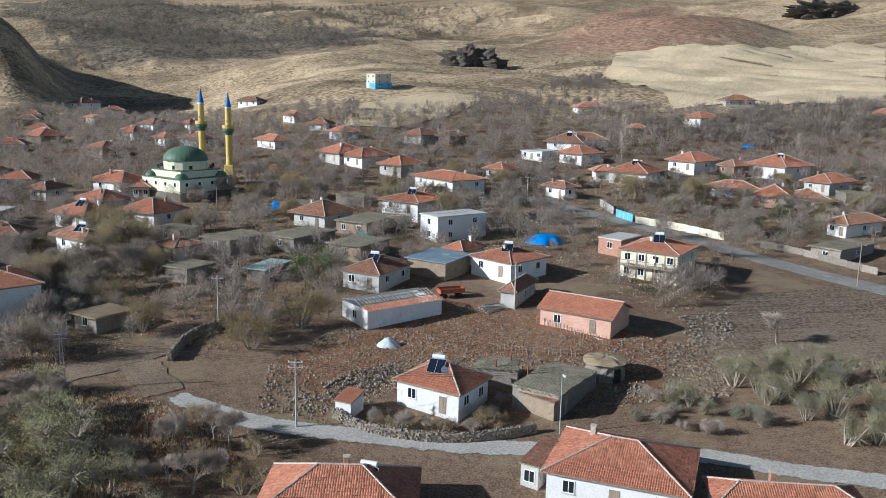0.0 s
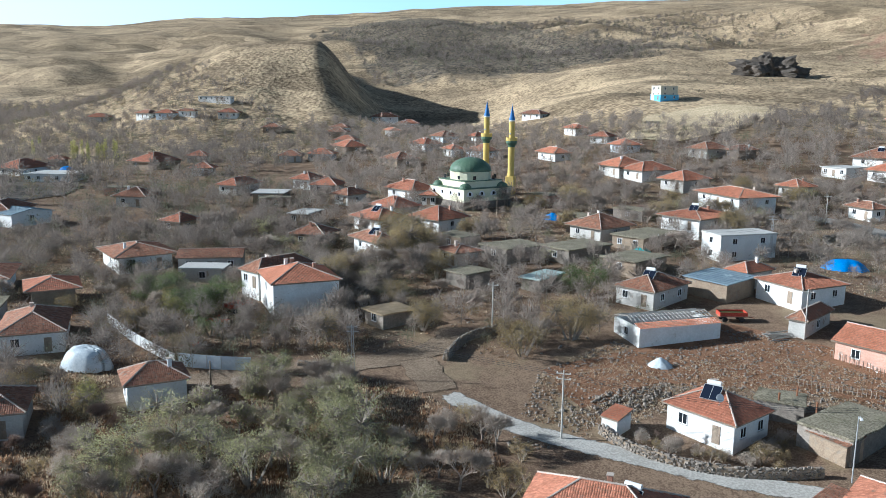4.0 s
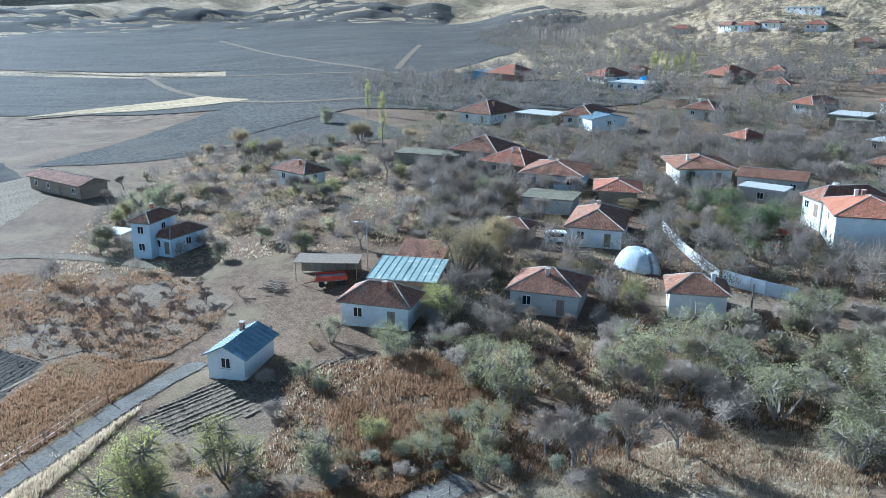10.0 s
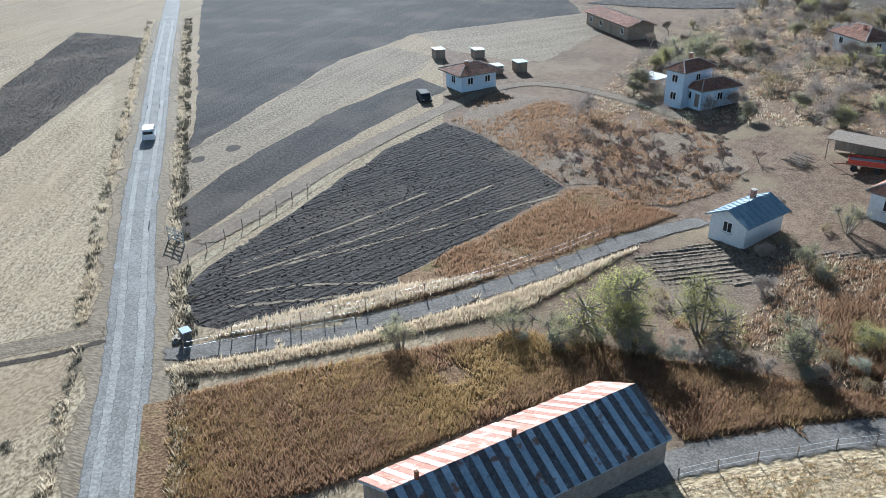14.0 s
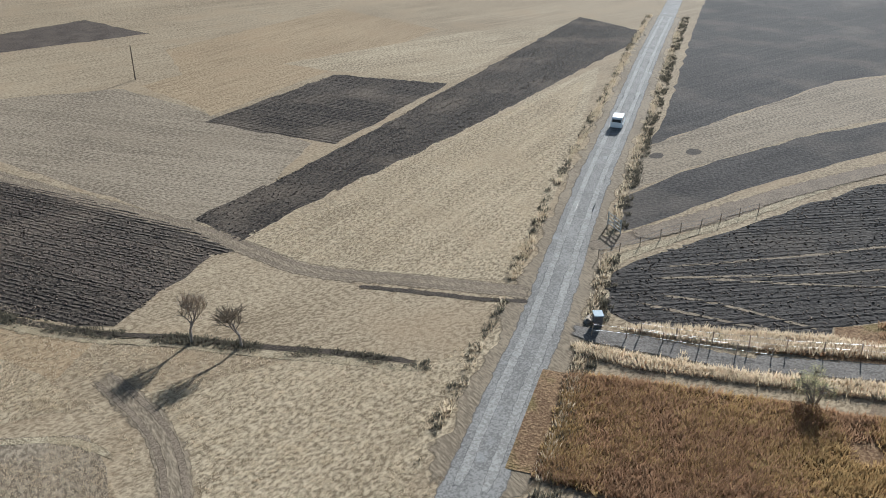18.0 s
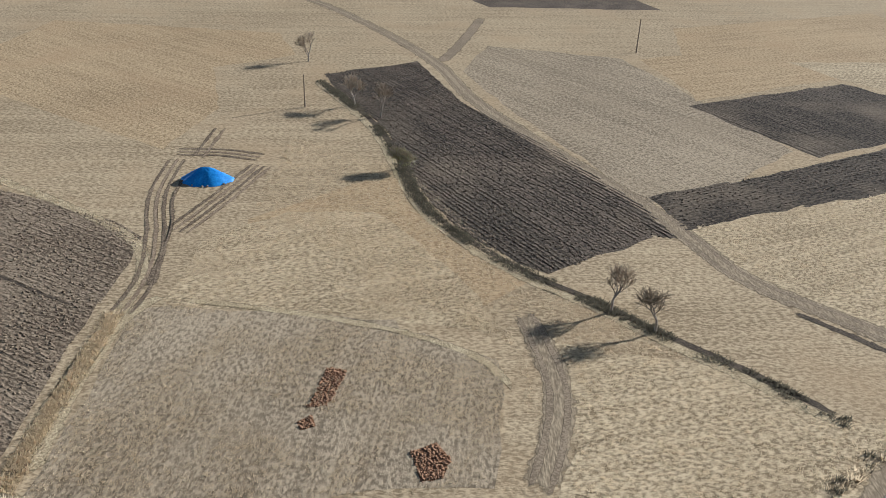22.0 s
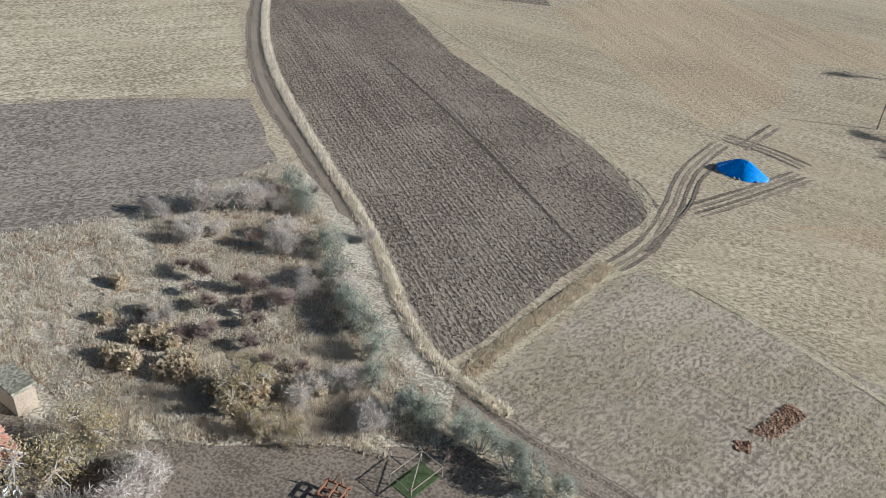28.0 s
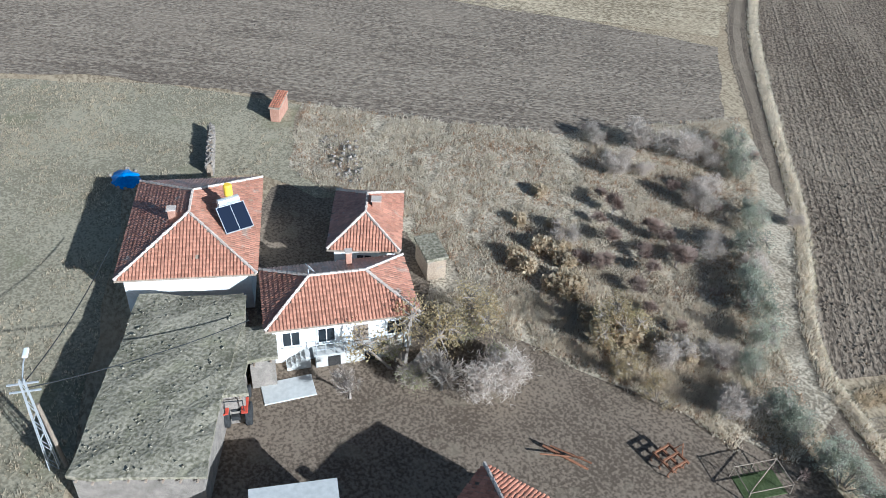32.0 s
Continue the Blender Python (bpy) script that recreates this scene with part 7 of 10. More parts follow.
house(38.2, 277.7, 45.3, 270.7, 11.5, 3.2, None, PLASTER, TILES_NEW, **RH)
house(86.0, 182.2, 88.8, 177.5, 14.3, 3.0, None, PLASTER, TILES_OLD, **RH)
house(87.1, 261.0, 90.7, 255.9, 9.3, 3.0, None, BRICK, TILES_OLD, **RH)
house(73.1, 161.0, 77.4, 155.6, 15.0, 2.4, 0, STONE, EARTHROOF, "earth", windows=1, side=1, label="half-ruined stone house with a collapsed earth roof")
house(-42.6, 274.1, -34.3, 265.3, 12.2, 3.2, None, PLASTER_GREY, TILES_NEW, **RH)
house(-33.5, 266.3, -26.4, 259.9, 13.3, 3.2, None, PLASTER, TILES, **RH)
house(-20.8, 253.3, -13.2, 247.5, 11.7, 3.2, None, PLASTER_GREY, TILES_NEW, **RH)
house(-16.3, 311.4, -9.0, 306.0, 12.8, 3.0, None, PLASTER_GREY, TILES_OLD, **RH)
house(-72.7, 365.7, -65.7, 357.1, 6.6, 3.0, None, PLASTER, TILES, **RH)
house(-71.9, 311.1, -62.6, 300.5, 7.4, 3.0, None, PLASTER, TILES_NEW, **RH)
house(-45.6, 318.9, -39.2, 312.1, 8.6, 3.0, None, PLASTER_BLUE, TILES_NEW, **RH)
house(-34.3, 181.6, -26.0, 176.4, 10.8, 3.0, None, PLASTER_GREY, TILES_OLD, stack=2, tile=0.3, label=OLD_HIP)
house(-71.9, 178.6, -62.7, 174.4, 9.9, 3.2, None, PLASTER, TILES, tile=0.3, label=RED_HIP)
house(-95.0, 218.3, -84.1, 211.7, 9.0, 3.5, None, PLASTER, TILES, **RH)
house(-85.3, 175.6, -75.8, 170.1, 8.3, 3.2, None, PLASTER, TILES, sun_panel=1, **RH)
house(-74.3, 152.6, -65.4, 146.1, 5.3, 3.5, None, PLASTER, TILES_OLD, sun_panel=1, **RH)
house(-88.1, 192.5, -79.3, 187.3, 8.7, 3.0, None, PLASTER_GREY, TILES, **RH)
house(-135.9, 338.1, -126.2, 332.1, 9.5, 3.0, None, PLASTER, TILES, **RH)
house(-104.5, 321.1, -94.9, 314.9, 9.6, 3.0, None, PLASTER_BLUE, TILES_OLD, **RH)
house(-136.3, 365.8, -128.0, 360.2, 10.5, 3.0, None, PLASTER_BLUE, TILES_OLD, **RH)
house(-119.6, 371.1, -114.2, 367.5, 7.4, 3.0, None, PLASTER, TILES, **RH)
house(-174.3, 398.6, -165.4, 387.2, 5.2, 3.0, None, PLASTER, TILES, **RH)
house(-115.2, 323.4, -109.0, 318.2, 6.4, 3.0, None, PLASTER, TILES, **RH)
house(-169.6, 329.5, -158.4, 320.6, 10.7, 3.0, None, MUD, TILES, **RH)
house(-128.0, 290.1, -119.0, 283.7, 10.4, 2.8, None, MUD, TILES_OLD, **RH)
house(-3.4, 310.6, 1.5, 306.1, 9.8, 3.0, None, MUD, TILES_OLD, **RH)
house(-47.7, 156.7, -40.5, 151.7, 10.8, 2.8, 0, STONE, EARTHROOF, "earth", windows=1, side=0, label=EARTHEN)
house(-35.8, 159.4, -28.8, 154.9, 13.1, 2.8, 0, STONE, EARTHROOF, "earth", windows=1, side=0, label=EARTHEN)
house(-22.4, 152.2, -15.1, 148.3, 10.8, 3.0, 0, MUD, EARTHROOF, "earth", windows=1, side=0, label=EARTHEN)
house(-23.8, 173.9, -16.1, 170.0, 14.6, 2.8, 0, MUD, EARTHROOF, "earth", windows=2, side=0, label=EARTHEN)
house(-47.7, 135.0, -42.4, 131.9, 6.7, 2.5, 0, STONE, EARTHROOF, "earth", windows=0, side=0, label=EARTHEN)
house(-34.0, 135.8, -29.8, 134.3, 8.7, 2.2, 0, STONE, SHEET_TURQ, "flat", windows=0, side=0, label="low stone shed covered with sheets")
house(-53.6, 149.2, -48.6, 145.2, 5.9, 3.0, 1.0, PLASTER_GREY, TILES_OLD, tile=0.3, label=OLD_HIP)
# smaller houses and outbuildings between them
FILL = ((-56.5, 338.3, -48.4, 335.7, 8), (-200.4, 382.4, -189.8, 384.9, 9), (-121.3, 221.4, -113.1, 221.9, 8), (-81.8, 211.7, -77.1, 212.1, 6), (44.5, 304.7, 60.3, 305.0, 10), (60.6, 380.8, 76.1, 382.8, 10), (74.6, 332.4, 81.9, 332.9, 7), (134.4, 399.5, 149.5, 399.8, 10))
FILL_2 = ((45.7, 248.4, 53.2, 248.6, 6), (75.2, 227.0, 87.0, 226.0, 7), (91.7, 214.0, 100.1, 212.0, 8), (185.3, 356.2, 195.0, 356.2, 9), (-375.3, 403.9, -362.8, 407.8, 9), (-335.7, 400.4, -323.8, 398.0, 8), (-318.3, 396.3, -307.4, 397.7, 8), (-284.3, 408.3, -272.5, 411.6, 9), (-238.0, 381.8, -228.6, 386.7, 8))
FILL_3 = ((-210.5, 279.8, -202.4, 282.2, 8), (-182.1, 244.1, -174.8, 246.9, 7), (-204.9, 396.2, -195.4, 397.3, 8), (-177.7, 347.0, -167.5, 348.2, 8), (-264.2, 260.0, -257.5, 263.1, 7), (-174.8, 292.0, -166.1, 295.5, 8), (-165.9, 299.8, -155.2, 301.9, 8), (-195.3, 470.1, -184.3, 473.5, 9), (-111.0, 439.5, -99.2, 434.3, 8))
for k, (x1, y1, x2, y2, dp) in enumerate(FILL + FILL_2 + FILL_3):
    house(x1, y1, x2, y2, dp, 2.7, None, (PLASTER, MUD, PLASTER_GREY, PLASTER, PLASTER_BLUE)[k % 5], (TILES, TILES_OLD, TILES_NEW)[k % 3], windows=2 + k % 2, side=1, tile=0.4, label=(RED_HIP, OLD_HIP)[k % 2])
for k, (x1, y1, x2, y2, dp) in enumerate(((-159.6, 86.9, -147.6, 95.8, 7), (-122.4, 194.1, -115.2, 199.1, 7), (-177.8, 196.2, -170.5, 200.2, 6), (108.9, 220.5, 116.3, 220.1, 7), (-60.0, 165.0, -53.0, 161.5, 6), (-40.0, 196.0, -33.0, 192.0, 7), (-28.0, 208.0, -20.0, 203.5, 6), (60.0, 252.0, 67.0, 248.5, 6), (-55.0, 226.0, -48.0, 222.0, 6))):
    house(x1, y1, x2, y2, dp, 2.4, 0, (STONE, MUD, BRICK)[k % 3], EARTHROOF, "earth", over=0.15, windows=1, side=0, label=EARTHEN)
# western half of the village
house(-65.5, 106.3, -57.1, 114.0, 12.0, 5.2, 2.0, PLASTER, TILES_NEW, windows=0, side=1, storeys=2, stack=3, label="tall white house with blank gable wall and bright tiled roof")
house(-78.1, 116.4, -72.7, 114.0, 12.7, 4.6, 1.8, PLASTER, TILES_OLD, windows=2, side=2, stack=2, label=OLD_HIP)
HAYROOF = house(-51.8, 109.5, -47.0, 106.7, 6.5, 2.3, 0, STONE, REED, "earth", windows=1, side=0, name="hut", label="ruined stone hut with straw on its roof", category="hut")
house(-75.8, 56.6, -68.6, 62.4, 8.4, 3.0, 2.0, PLASTER_GREY, TILES_OLD, windows=2, side=0, stack=1, label="old stone house with a weathered hip roof and small windows")
house(-63.6, 71.3, -58.4, 76.7, 6.5, 3.0, 1.6, PLASTER, TILES_OLD, windows=0, side=1, stack=1, label=OLD_HIP)
house(-90.6, 78.2, -83.8, 84.0, 13.2, 3.0, 1.9, PLASTER, TILES_OLD, windows=2, side=1, label=OLD_HIP)
house(-122.0, 94.2, -113.2, 101.3, 13.1, 3.2, 1.6, PLASTER_BLUE, TILES_OLD, windows=3, side=1, tile=0.3, label="pale blue house with an old hip roof above a terrace")
house(-109.7, 84.4, -102.2, 90.0, 7.4, 2.6, 0, PLASTER_GREY, EARTHROOF, "flat", windows=0, side=0, label="flat-roofed stone undercroft below a terrace")
house(-104.0, 96.9, -99.0, 102.3, 8.8, 3.0, 1.3, MUD, TILES, windows=0, side=0, stack=0, tile=0.3, label=OLD_HIP)
house(-106.6, 119.9, -100.4, 128.8, 12.6, 3.0, 1.6, PLASTER, TILES_OLD, windows=2, tile=0.3, label=RED_HIP)
house(-97.2, 124.6, -86.2, 130.4, 8.7, 2.8, 1.0, PLASTER_GREY, TILES_OLD, "gable", windows=3, side=0, stack=0, tile=0.3, ridge_axis=0, label="long low house with a tiled roof")
house(-92.6, 119.5, -84.8, 122.1, 5.2, 2.6, 0, PLASTER_GREY, CONCRETE, "flat", windows=1, side=0, label="low grey annex with a flat roof")
house(-99.3, 70.9, -94.1, 74.4, 5.0, 2.4, 1.0, MUD, TILES_OLD, windows=0, side=0, stack=0, label="low outbuilding with weathered tiles")
house(-138.3, 96.2, -127.8, 99.4, 9.8, 3.0, None, MUD, TILES, **RH)
house(-152.4, 97.7, -142.4, 102.9, 11.1, 3.0, None, MUD, TILES_OLD, **RH)
house(-160.1, 146.0, -157.6, 156.9, 14.4, 3.0, 1.0, PLASTER, SHEET_BLUE, "gable", windows=1, ridge_axis=1, stack=0, label="shed with a pale blue sheet-metal gable roof")
house(-172.1, 145.9, -164.1, 149.7, 15.0, 3.0, None, PLASTER_GREY, TILES_OLD, **RH)
house(-199.7, 130.1, -188.2, 133.6, 15.0, 3.0, None, PLASTER, TILES_OLD, **RH)
house(-187.4, 141.0, -175.0, 145.2, 9.4, 2.6, 0, MUD, CONCRETE, "flat", windows=2, label="low flat-roofed mud house")
house(-249.8, 223.2, -238.4, 222.6, 15.0, 3.0, None, PLASTER, TILES, **RH)
house(-225.4, 211.7, -209.8, 217.2, 15.0, 2.8, 0, PLASTER, CONCRETE, "flat", windows=5, label="long white flat-roofed farm building")
house(-220.6, 257.7, -207.4, 255.9, 15.0, 3.0, None, MUD, TILES, **RH)
house(-309.2, 204.1, -297.1, 208.4, 15.0, 3.0, 0.8, SKYPAINT, SHEET_BLUE, "gable", windows=0, stack=0, label="blue metal farm shed on the plain")
house(-294.8, 206.8, -277.4, 208.9, 15.0, 3.0, None, BRICK, TILES, **RH)
house(-132.3, 228.4, -124.8, 227.2, 8.0, 3.2, None, PLASTER, TILES, **RH)
house(-146.8, 209.3, -139.4, 208.7, 12.6, 3.0, None, PLASTER_GREY, TILES, **RH)
house(-127.5, 197.7, -118.5, 200.7, 11.0, 3.0, 0, MUD, CONCRETE, "flat", windows=2, label="flat-roofed mud-walled village house")
house(-102.1, 173.8, -96.4, 174.2, 9.9, 3.0, 0, MUD, CONCRETE, "flat", windows=2, label="flat-roofed mud-walled village house")
house(-106.0, 205.8, -100.2, 203.8, 8.4, 3.0, None, PLASTER_GREY, TILES_OLD, **RH)
house(-124.5, 155.4, -118.9, 154.8, 6.4, 3.0, None, MUD, TILES, **RH)
house(-160.0, 180.3, -151.1, 182.3, 8.5, 3.0, None, PLASTER_GREY, TILES_OLD, **RH)
house(-89.8, 154.6, -82.2, 155.1, 7.1, 2.6, None, MUD, TILES_OLD, **RH)
house(-310.2, 426.1, -287.5, 427.5, 5.3, 3.5, 0, PLASTER, CONCRETE, "flat", windows=6, label="long white school building on the far slope")
house(-306.6, 401.8, -295.3, 402.5, 4.7, 3.2, None, PLASTER, TILES_OLD, **RH)
house(-218.5, 478.4, -208.9, 474.3, 15.0, 3.2, None, PLASTER, TILES_OLD, **RH)
house(-194.1, 461.6, -188.2, 460.5, 6.7, 3.2, None, PLASTER, TILES, **RH)
# towards the plain
house(-84.0, 37.7, -77.1, 43.9, 6.1, 3.0, 1.9, PLASTER, TILES_OLD, windows=2, side=0, stack=1, label=OLD_HIP)
house(-89.3, 44.4, -82.9, 51.0, 7.9, 2.8, 0.7, MUD, SHEET_TURQ, "shed", windows=0, side=0, name="shed", label="shed under a turquoise corrugated metal roof", category="shed")
house(-94.3, 51.2, -89.6, 56.2, 6.9, 2.6, 0.8, MUD, TILES_OLD, "shed", windows=0, side=0, name="shed", label="shed with a weathered tiled lean-to roof", category="shed")
house(-76.7, 24.0, -81.8, 29.6, 5.2, 2.2, 1.3, PLASTER, SHEET_BLUE, "gable", windows=0, side=1, stack=1, ridge_axis=0, name="cottage", label="small white cottage with a blue gable roof")
house(-130.1, 26.7, -126.2, 29.0, 8.4, 3.2, 1.2, PLASTER_BLUE, TILES_OLD, windows=2, side=1, stack=0, label="pale blue two-storey villa with a dark tiled roof")
house(-130.7, 23.6, -127.5, 26.4, 7.9, 5.8, 1.2, PLASTER_BLUE, TILES_OLD, windows=1, side=1, storeys=2, label="upper block of a pale blue villa with tiled roof")
house(-140.2, -12.3, -135.4, -8.8, 7.9, 3.0, 1.2, PLASTER_BLUE, TILES_OLD, windows=1, side=2, label="white farmhouse beside the lane with a gable roof", tile=0.3)
house(-196.4, 16.0, -177.8, 23.7, 7.2, 2.8, 1.2, MUD, TILES_OLD, "gable", windows=4, side=0, stack=0, ridge_axis=0, tile=0.36, name="barn", label="long low barn with a tiled roof", category="barn")
house(-161.8, 59.5, -152.3, 62.4, 6.3, 3.0, None, PLASTER, TILES_OLD, **RH)

# ---- things ----


def pole(x, y, h, label="weathered wooden utility pole", name="utility_pole", material=None, arms=1, turn=0, r=0.12, lamp=0):
    ob = thing(name, x, y, turn, None, label, "pole")
    part("post", tube(((0, 0, -0.5), (0, 0, h)), r, 8, end=r * 0.7), material or WOOD, ob)
    for i in range(arms):
        arm = part("crossarm", box(-0.8, 0.8, -0.05, 0.05, h - 0.45 - i * 0.6, h - 0.35 - i * 0.6), material or WOOD, ob)
        for sx in (-0.7, 0, 0.7):
            bm = lathe(((0.05, 0), (0.06, 0.06), (0.03, 0.1), (0.05, 0.14)), 8)
            bmesh.ops.translate(bm, vec=(sx, 0, h - 0.35 - i * 0.6), verts=bm.verts[:])
            part("insulator", bm, WHITE, arm)
    if lamp:
        part("lamp_arm", tube(((0, 0, h - 0.3), (0, -0.7, h + 0.25), (0, -1.3, h + 0.3)), 0.04, 6), STEEL, ob)
        part("lamp_head", box(-0.13, 0.13, -1.85, -1.2, h + 0.22, h + 0.36, bevel=0.04), WHITE, ob)
    return ob


def lattice(x, y, h, turn=0, lamp=0, lean=0.0):
    """A riveted steel lattice pole: two channels with a zigzag of flat bars between them."""
    ob = thing("lattice_pole", x, y, turn, None, "grey steel lattice power pole", "pole")
    for s in (-1, 1):
        for f in (-1, 1):
            part("leg", tube(((s * 0.26, f * 0.13, -0.3), (s * 0.11, f * 0.07, h)), 0.035, 4), STEEL, ob)
    n = max(6, int(h / 0.75))
    for f in (-1, 1):
        for i in range(n):
            a, b = i / n, (i + 1) / n
            wa, wb = 0.26 - 0.15 * a, 0.26 - 0.15 * b
            s = 1 if i % 2 else -1
            part("brace", tube(((s * wa, f * (0.13 - 0.06 * a), h * a), (-s * wb, f * (0.13 - 0.06 * b), h * b)), 0.02, 4), STEEL, ob)
    for i in range(2):
        part("crossarm", box(-0.75, 0.75, -0.04, 0.04, h - 0.3 - 0.55 * i, h - 0.22 - 0.55 * i), STEEL, ob)
    if lamp:
        part("lamp_arm", tube(((0, 0, h - 0.2), (0, -1.0, h + 0.2), (0, -1.5, h + 0.2)), 0.035, 6), STEEL, ob)
        part("lamp_head", box(-0.14, 0.14, -2.1, -1.4, h + 0.12, h + 0.28, bevel=0.05), WHITE, ob)
    return ob


def wire(x1, y1, h1, x2, y2, h2, sag=0.6, off=0.0, r=0.018):
    a, b = Vector((x1, y1, ground_z(x1, y1) + h1)), Vector((x2, y2, ground_z(x2, y2) + h2))
    side = Vector((b.y - a.y, a.x - b.x, 0)).normalized() * off
    pts = [a.lerp(b, i / 12) + side - Vector((0, 0, sag * 4 * (i / 12) * (1 - i / 12))) for i in range(13)]
    ob = new("power_line", None)
    bpy.data.objects.remove(ob)
    bm = tube(pts, r, 4)
    me = bpy.data.meshes.new("power_line")
    bm.to_mesh(me)
    bm.free()
    me.materials.append(BLACK if off < 5 else STEEL)
    return tagged(new("power_line", me), "thin dark overhead power line between poles", "cable", "overhead lines")


def heap(x, y, rx, ry, h, material, label, name="covered_heap", turn=0, seed=1, sharp=1.0, ridge=0.0, category="heap", stones=6):
    """A heap under a sheet, with folds down its sides and a crumpled hem held by stones."""
    rnd = random.Random(seed)
    ob = thing(name, x, y, turn, None, label, category)
    n, k = 40, 12
    bm = bmesh.new()
    rings = []
    folds = [(rnd.randint(3, 13), rnd.uniform(0, 6.28), rnd.uniform(0.02, 0.05)) for _ in range(6)]
    for j in range(k + 1):
        t = j / k
        ring = []
        for i in range(n):
            a = 2 * math.pi * i / n
            f = 1 + sum(m * math.sin(q * a + p) for q, p, m in folds) * (0.4 + 0.6 * t)
            r = t * f
            z = h * (1 - t ** (1.3 * sharp)) * (1 + 0.08 * math.sin(3 * a + 1) * t)
            px = max(-1, min(1, math.cos(a) * r))
            if ridge:
                z = h * (1 - t ** (1.5 * sharp))
            ring.append(bm.verts.new((rx * (px + ridge * math.copysign(1, math.cos(a)) * abs(math.cos(a)) * (0.3 if t > 0 else 0)), ry * math.sin(a) * r, z + rnd.uniform(-0.03, 0.03) * h - (0.03 if j == k else 0))))
        rings.append(ring)
    for a, b in zip(rings, rings[1:]):
        for i in range(n):
            bm.faces.new((a[i], b[i], b[(i + 1) % n], a[(i + 1) % n]))
    bmesh.ops.remove_doubles(bm, verts=bm.verts[:], dist=0.02)
    bmesh.ops.recalc_face_normals(bm, faces=bm.faces[:])
    for fc in bm.faces:
        fc.smooth = True
    part("sheet", bm, material, ob)
    for i in range(stones):
        a = rnd.uniform(0, 6.28)
        bm = bmesh.new()
        bmesh.ops.create_icosphere(bm, subdivisions=1, radius=0.16)
        for v in bm.verts:
            v.co *= rnd.uniform(0.7, 1.2)
        bmesh.ops.translate(bm, vec=(rx * 1.02 * math.cos(a), ry * 1.02 * math.sin(a), 0.08), verts=bm.verts[:])
        part("weight_stone", bm, STONE, ob)
    return ob


def wheel(parent, x, y, r, w, name="wheel"):
    bm = lathe(((r * 0.62, -w / 2), (r * 0.92, -w / 2), (r, -w * 0.35), (r, w * 0.35), (r * 0.92, w / 2), (r * 0.62, w / 2)), 18)
    bmesh.ops.transform(bm, matrix=pose(x, y, r, 90, 0, 0), verts=bm.verts[:])
    tyre = part(name, bm, BLACK, parent)
    bm = lathe(((r * 0.6, -w * 0.4), (r * 0.6, w * 0.4)), 14)
    bmesh.ops.transform(bm, matrix=pose(x, y, r, 90, 0, 0), verts=bm.verts[:])
    part("rim", bm, STEEL, tyre)


def trailer(x, y, turn, material, label, L=4.2, W=2.0, inner=None):
    ob = thing("trailer", x, y, turn, None, label, "trailer")
    part("bed", box(-L / 2, L / 2, -W / 2, W / 2, 0.85, 0.95), WOOD, ob)
    for q in ((-L / 2, L / 2, -W / 2, -W / 2 + 0.05), (-L / 2, L / 2, W / 2 - 0.05, W / 2), (-L / 2, -L / 2 + 0.05, -W / 2 + 0.05, W / 2 - 0.05), (L / 2 - 0.05, L / 2, -W / 2 + 0.05, W / 2 - 0.05)):
        part("side_board", box(*q, 0.95, 1.55), material, ob)
    part("chassis", box(-L / 2, L / 2 + 0.2, -0.35, 0.35, 0.65, 0.85), RUST, ob)
    part("drawbar", tube(((L / 2, 0, 0.7), (L / 2 + 1.5, 0, 0.45)), 0.06, 6), RUST, ob)
    for sx in (-0.3, 0.32):
        for sy in (-1, 1):
            wheel(ob, sx * L, sy * W * 0.42, 0.4, 0.25)
    if inner:
        part("load", box(-L / 2 + 0.1, L / 2 - 0.1, -W / 2 + 0.1, W / 2 - 0.1, 0.95, 1.3, bevel=0.1), inner, ob)
    return ob


def tractor(x, y, turn, material, label):
    ob = thing("tractor", x, y, turn, None, label, "tractor")
    part("bonnet", box(0.2, 2.0, -0.35, 0.35, 0.85, 1.45, bevel=0.08), material, ob)
    part("chassis", box(-0.9, 1.9, -0.25, 0.25, 0.55, 0.85), BLACK, ob)
    part("seat", box(-0.75, -0.3, -0.25, 0.25, 1.1, 1.25, bevel=0.05), BLACK, ob)
    for s in (-1, 1):
        part("mudguard", box(-1.15, 0.1, s * 0.55 - 0.2, s * 0.55 + 0.2, 1.35, 1.43, bevel=0.03), material, ob)
        wheel(ob, -0.55, s * 0.72, 0.7, 0.38)
        wheel(ob, 1.5, s * 0.62, 0.4, 0.24)
    for s in (-1, 1):
        part("roll_bar_post", tube(((-1.0, s * 0.55, 1.4), (-1.0, s * 0.5, 2.35)), 0.03, 5), BLACK, ob)
    part("roll_bar", tube(((-1.0, -0.55, 2.3), (-1.0, 0.55, 2.3)), 0.035, 5), BLACK, ob)
    part("exhaust", tube(((1.1, 0.2, 1.4), (1.1, 0.2, 2.2)), 0.04, 6), RUST, ob)
    part("steering_wheel", tube(((0.0, -0.18, 1.5), (0.0, 0.18, 1.5)), 0.03, 5), BLACK, ob)
    return ob


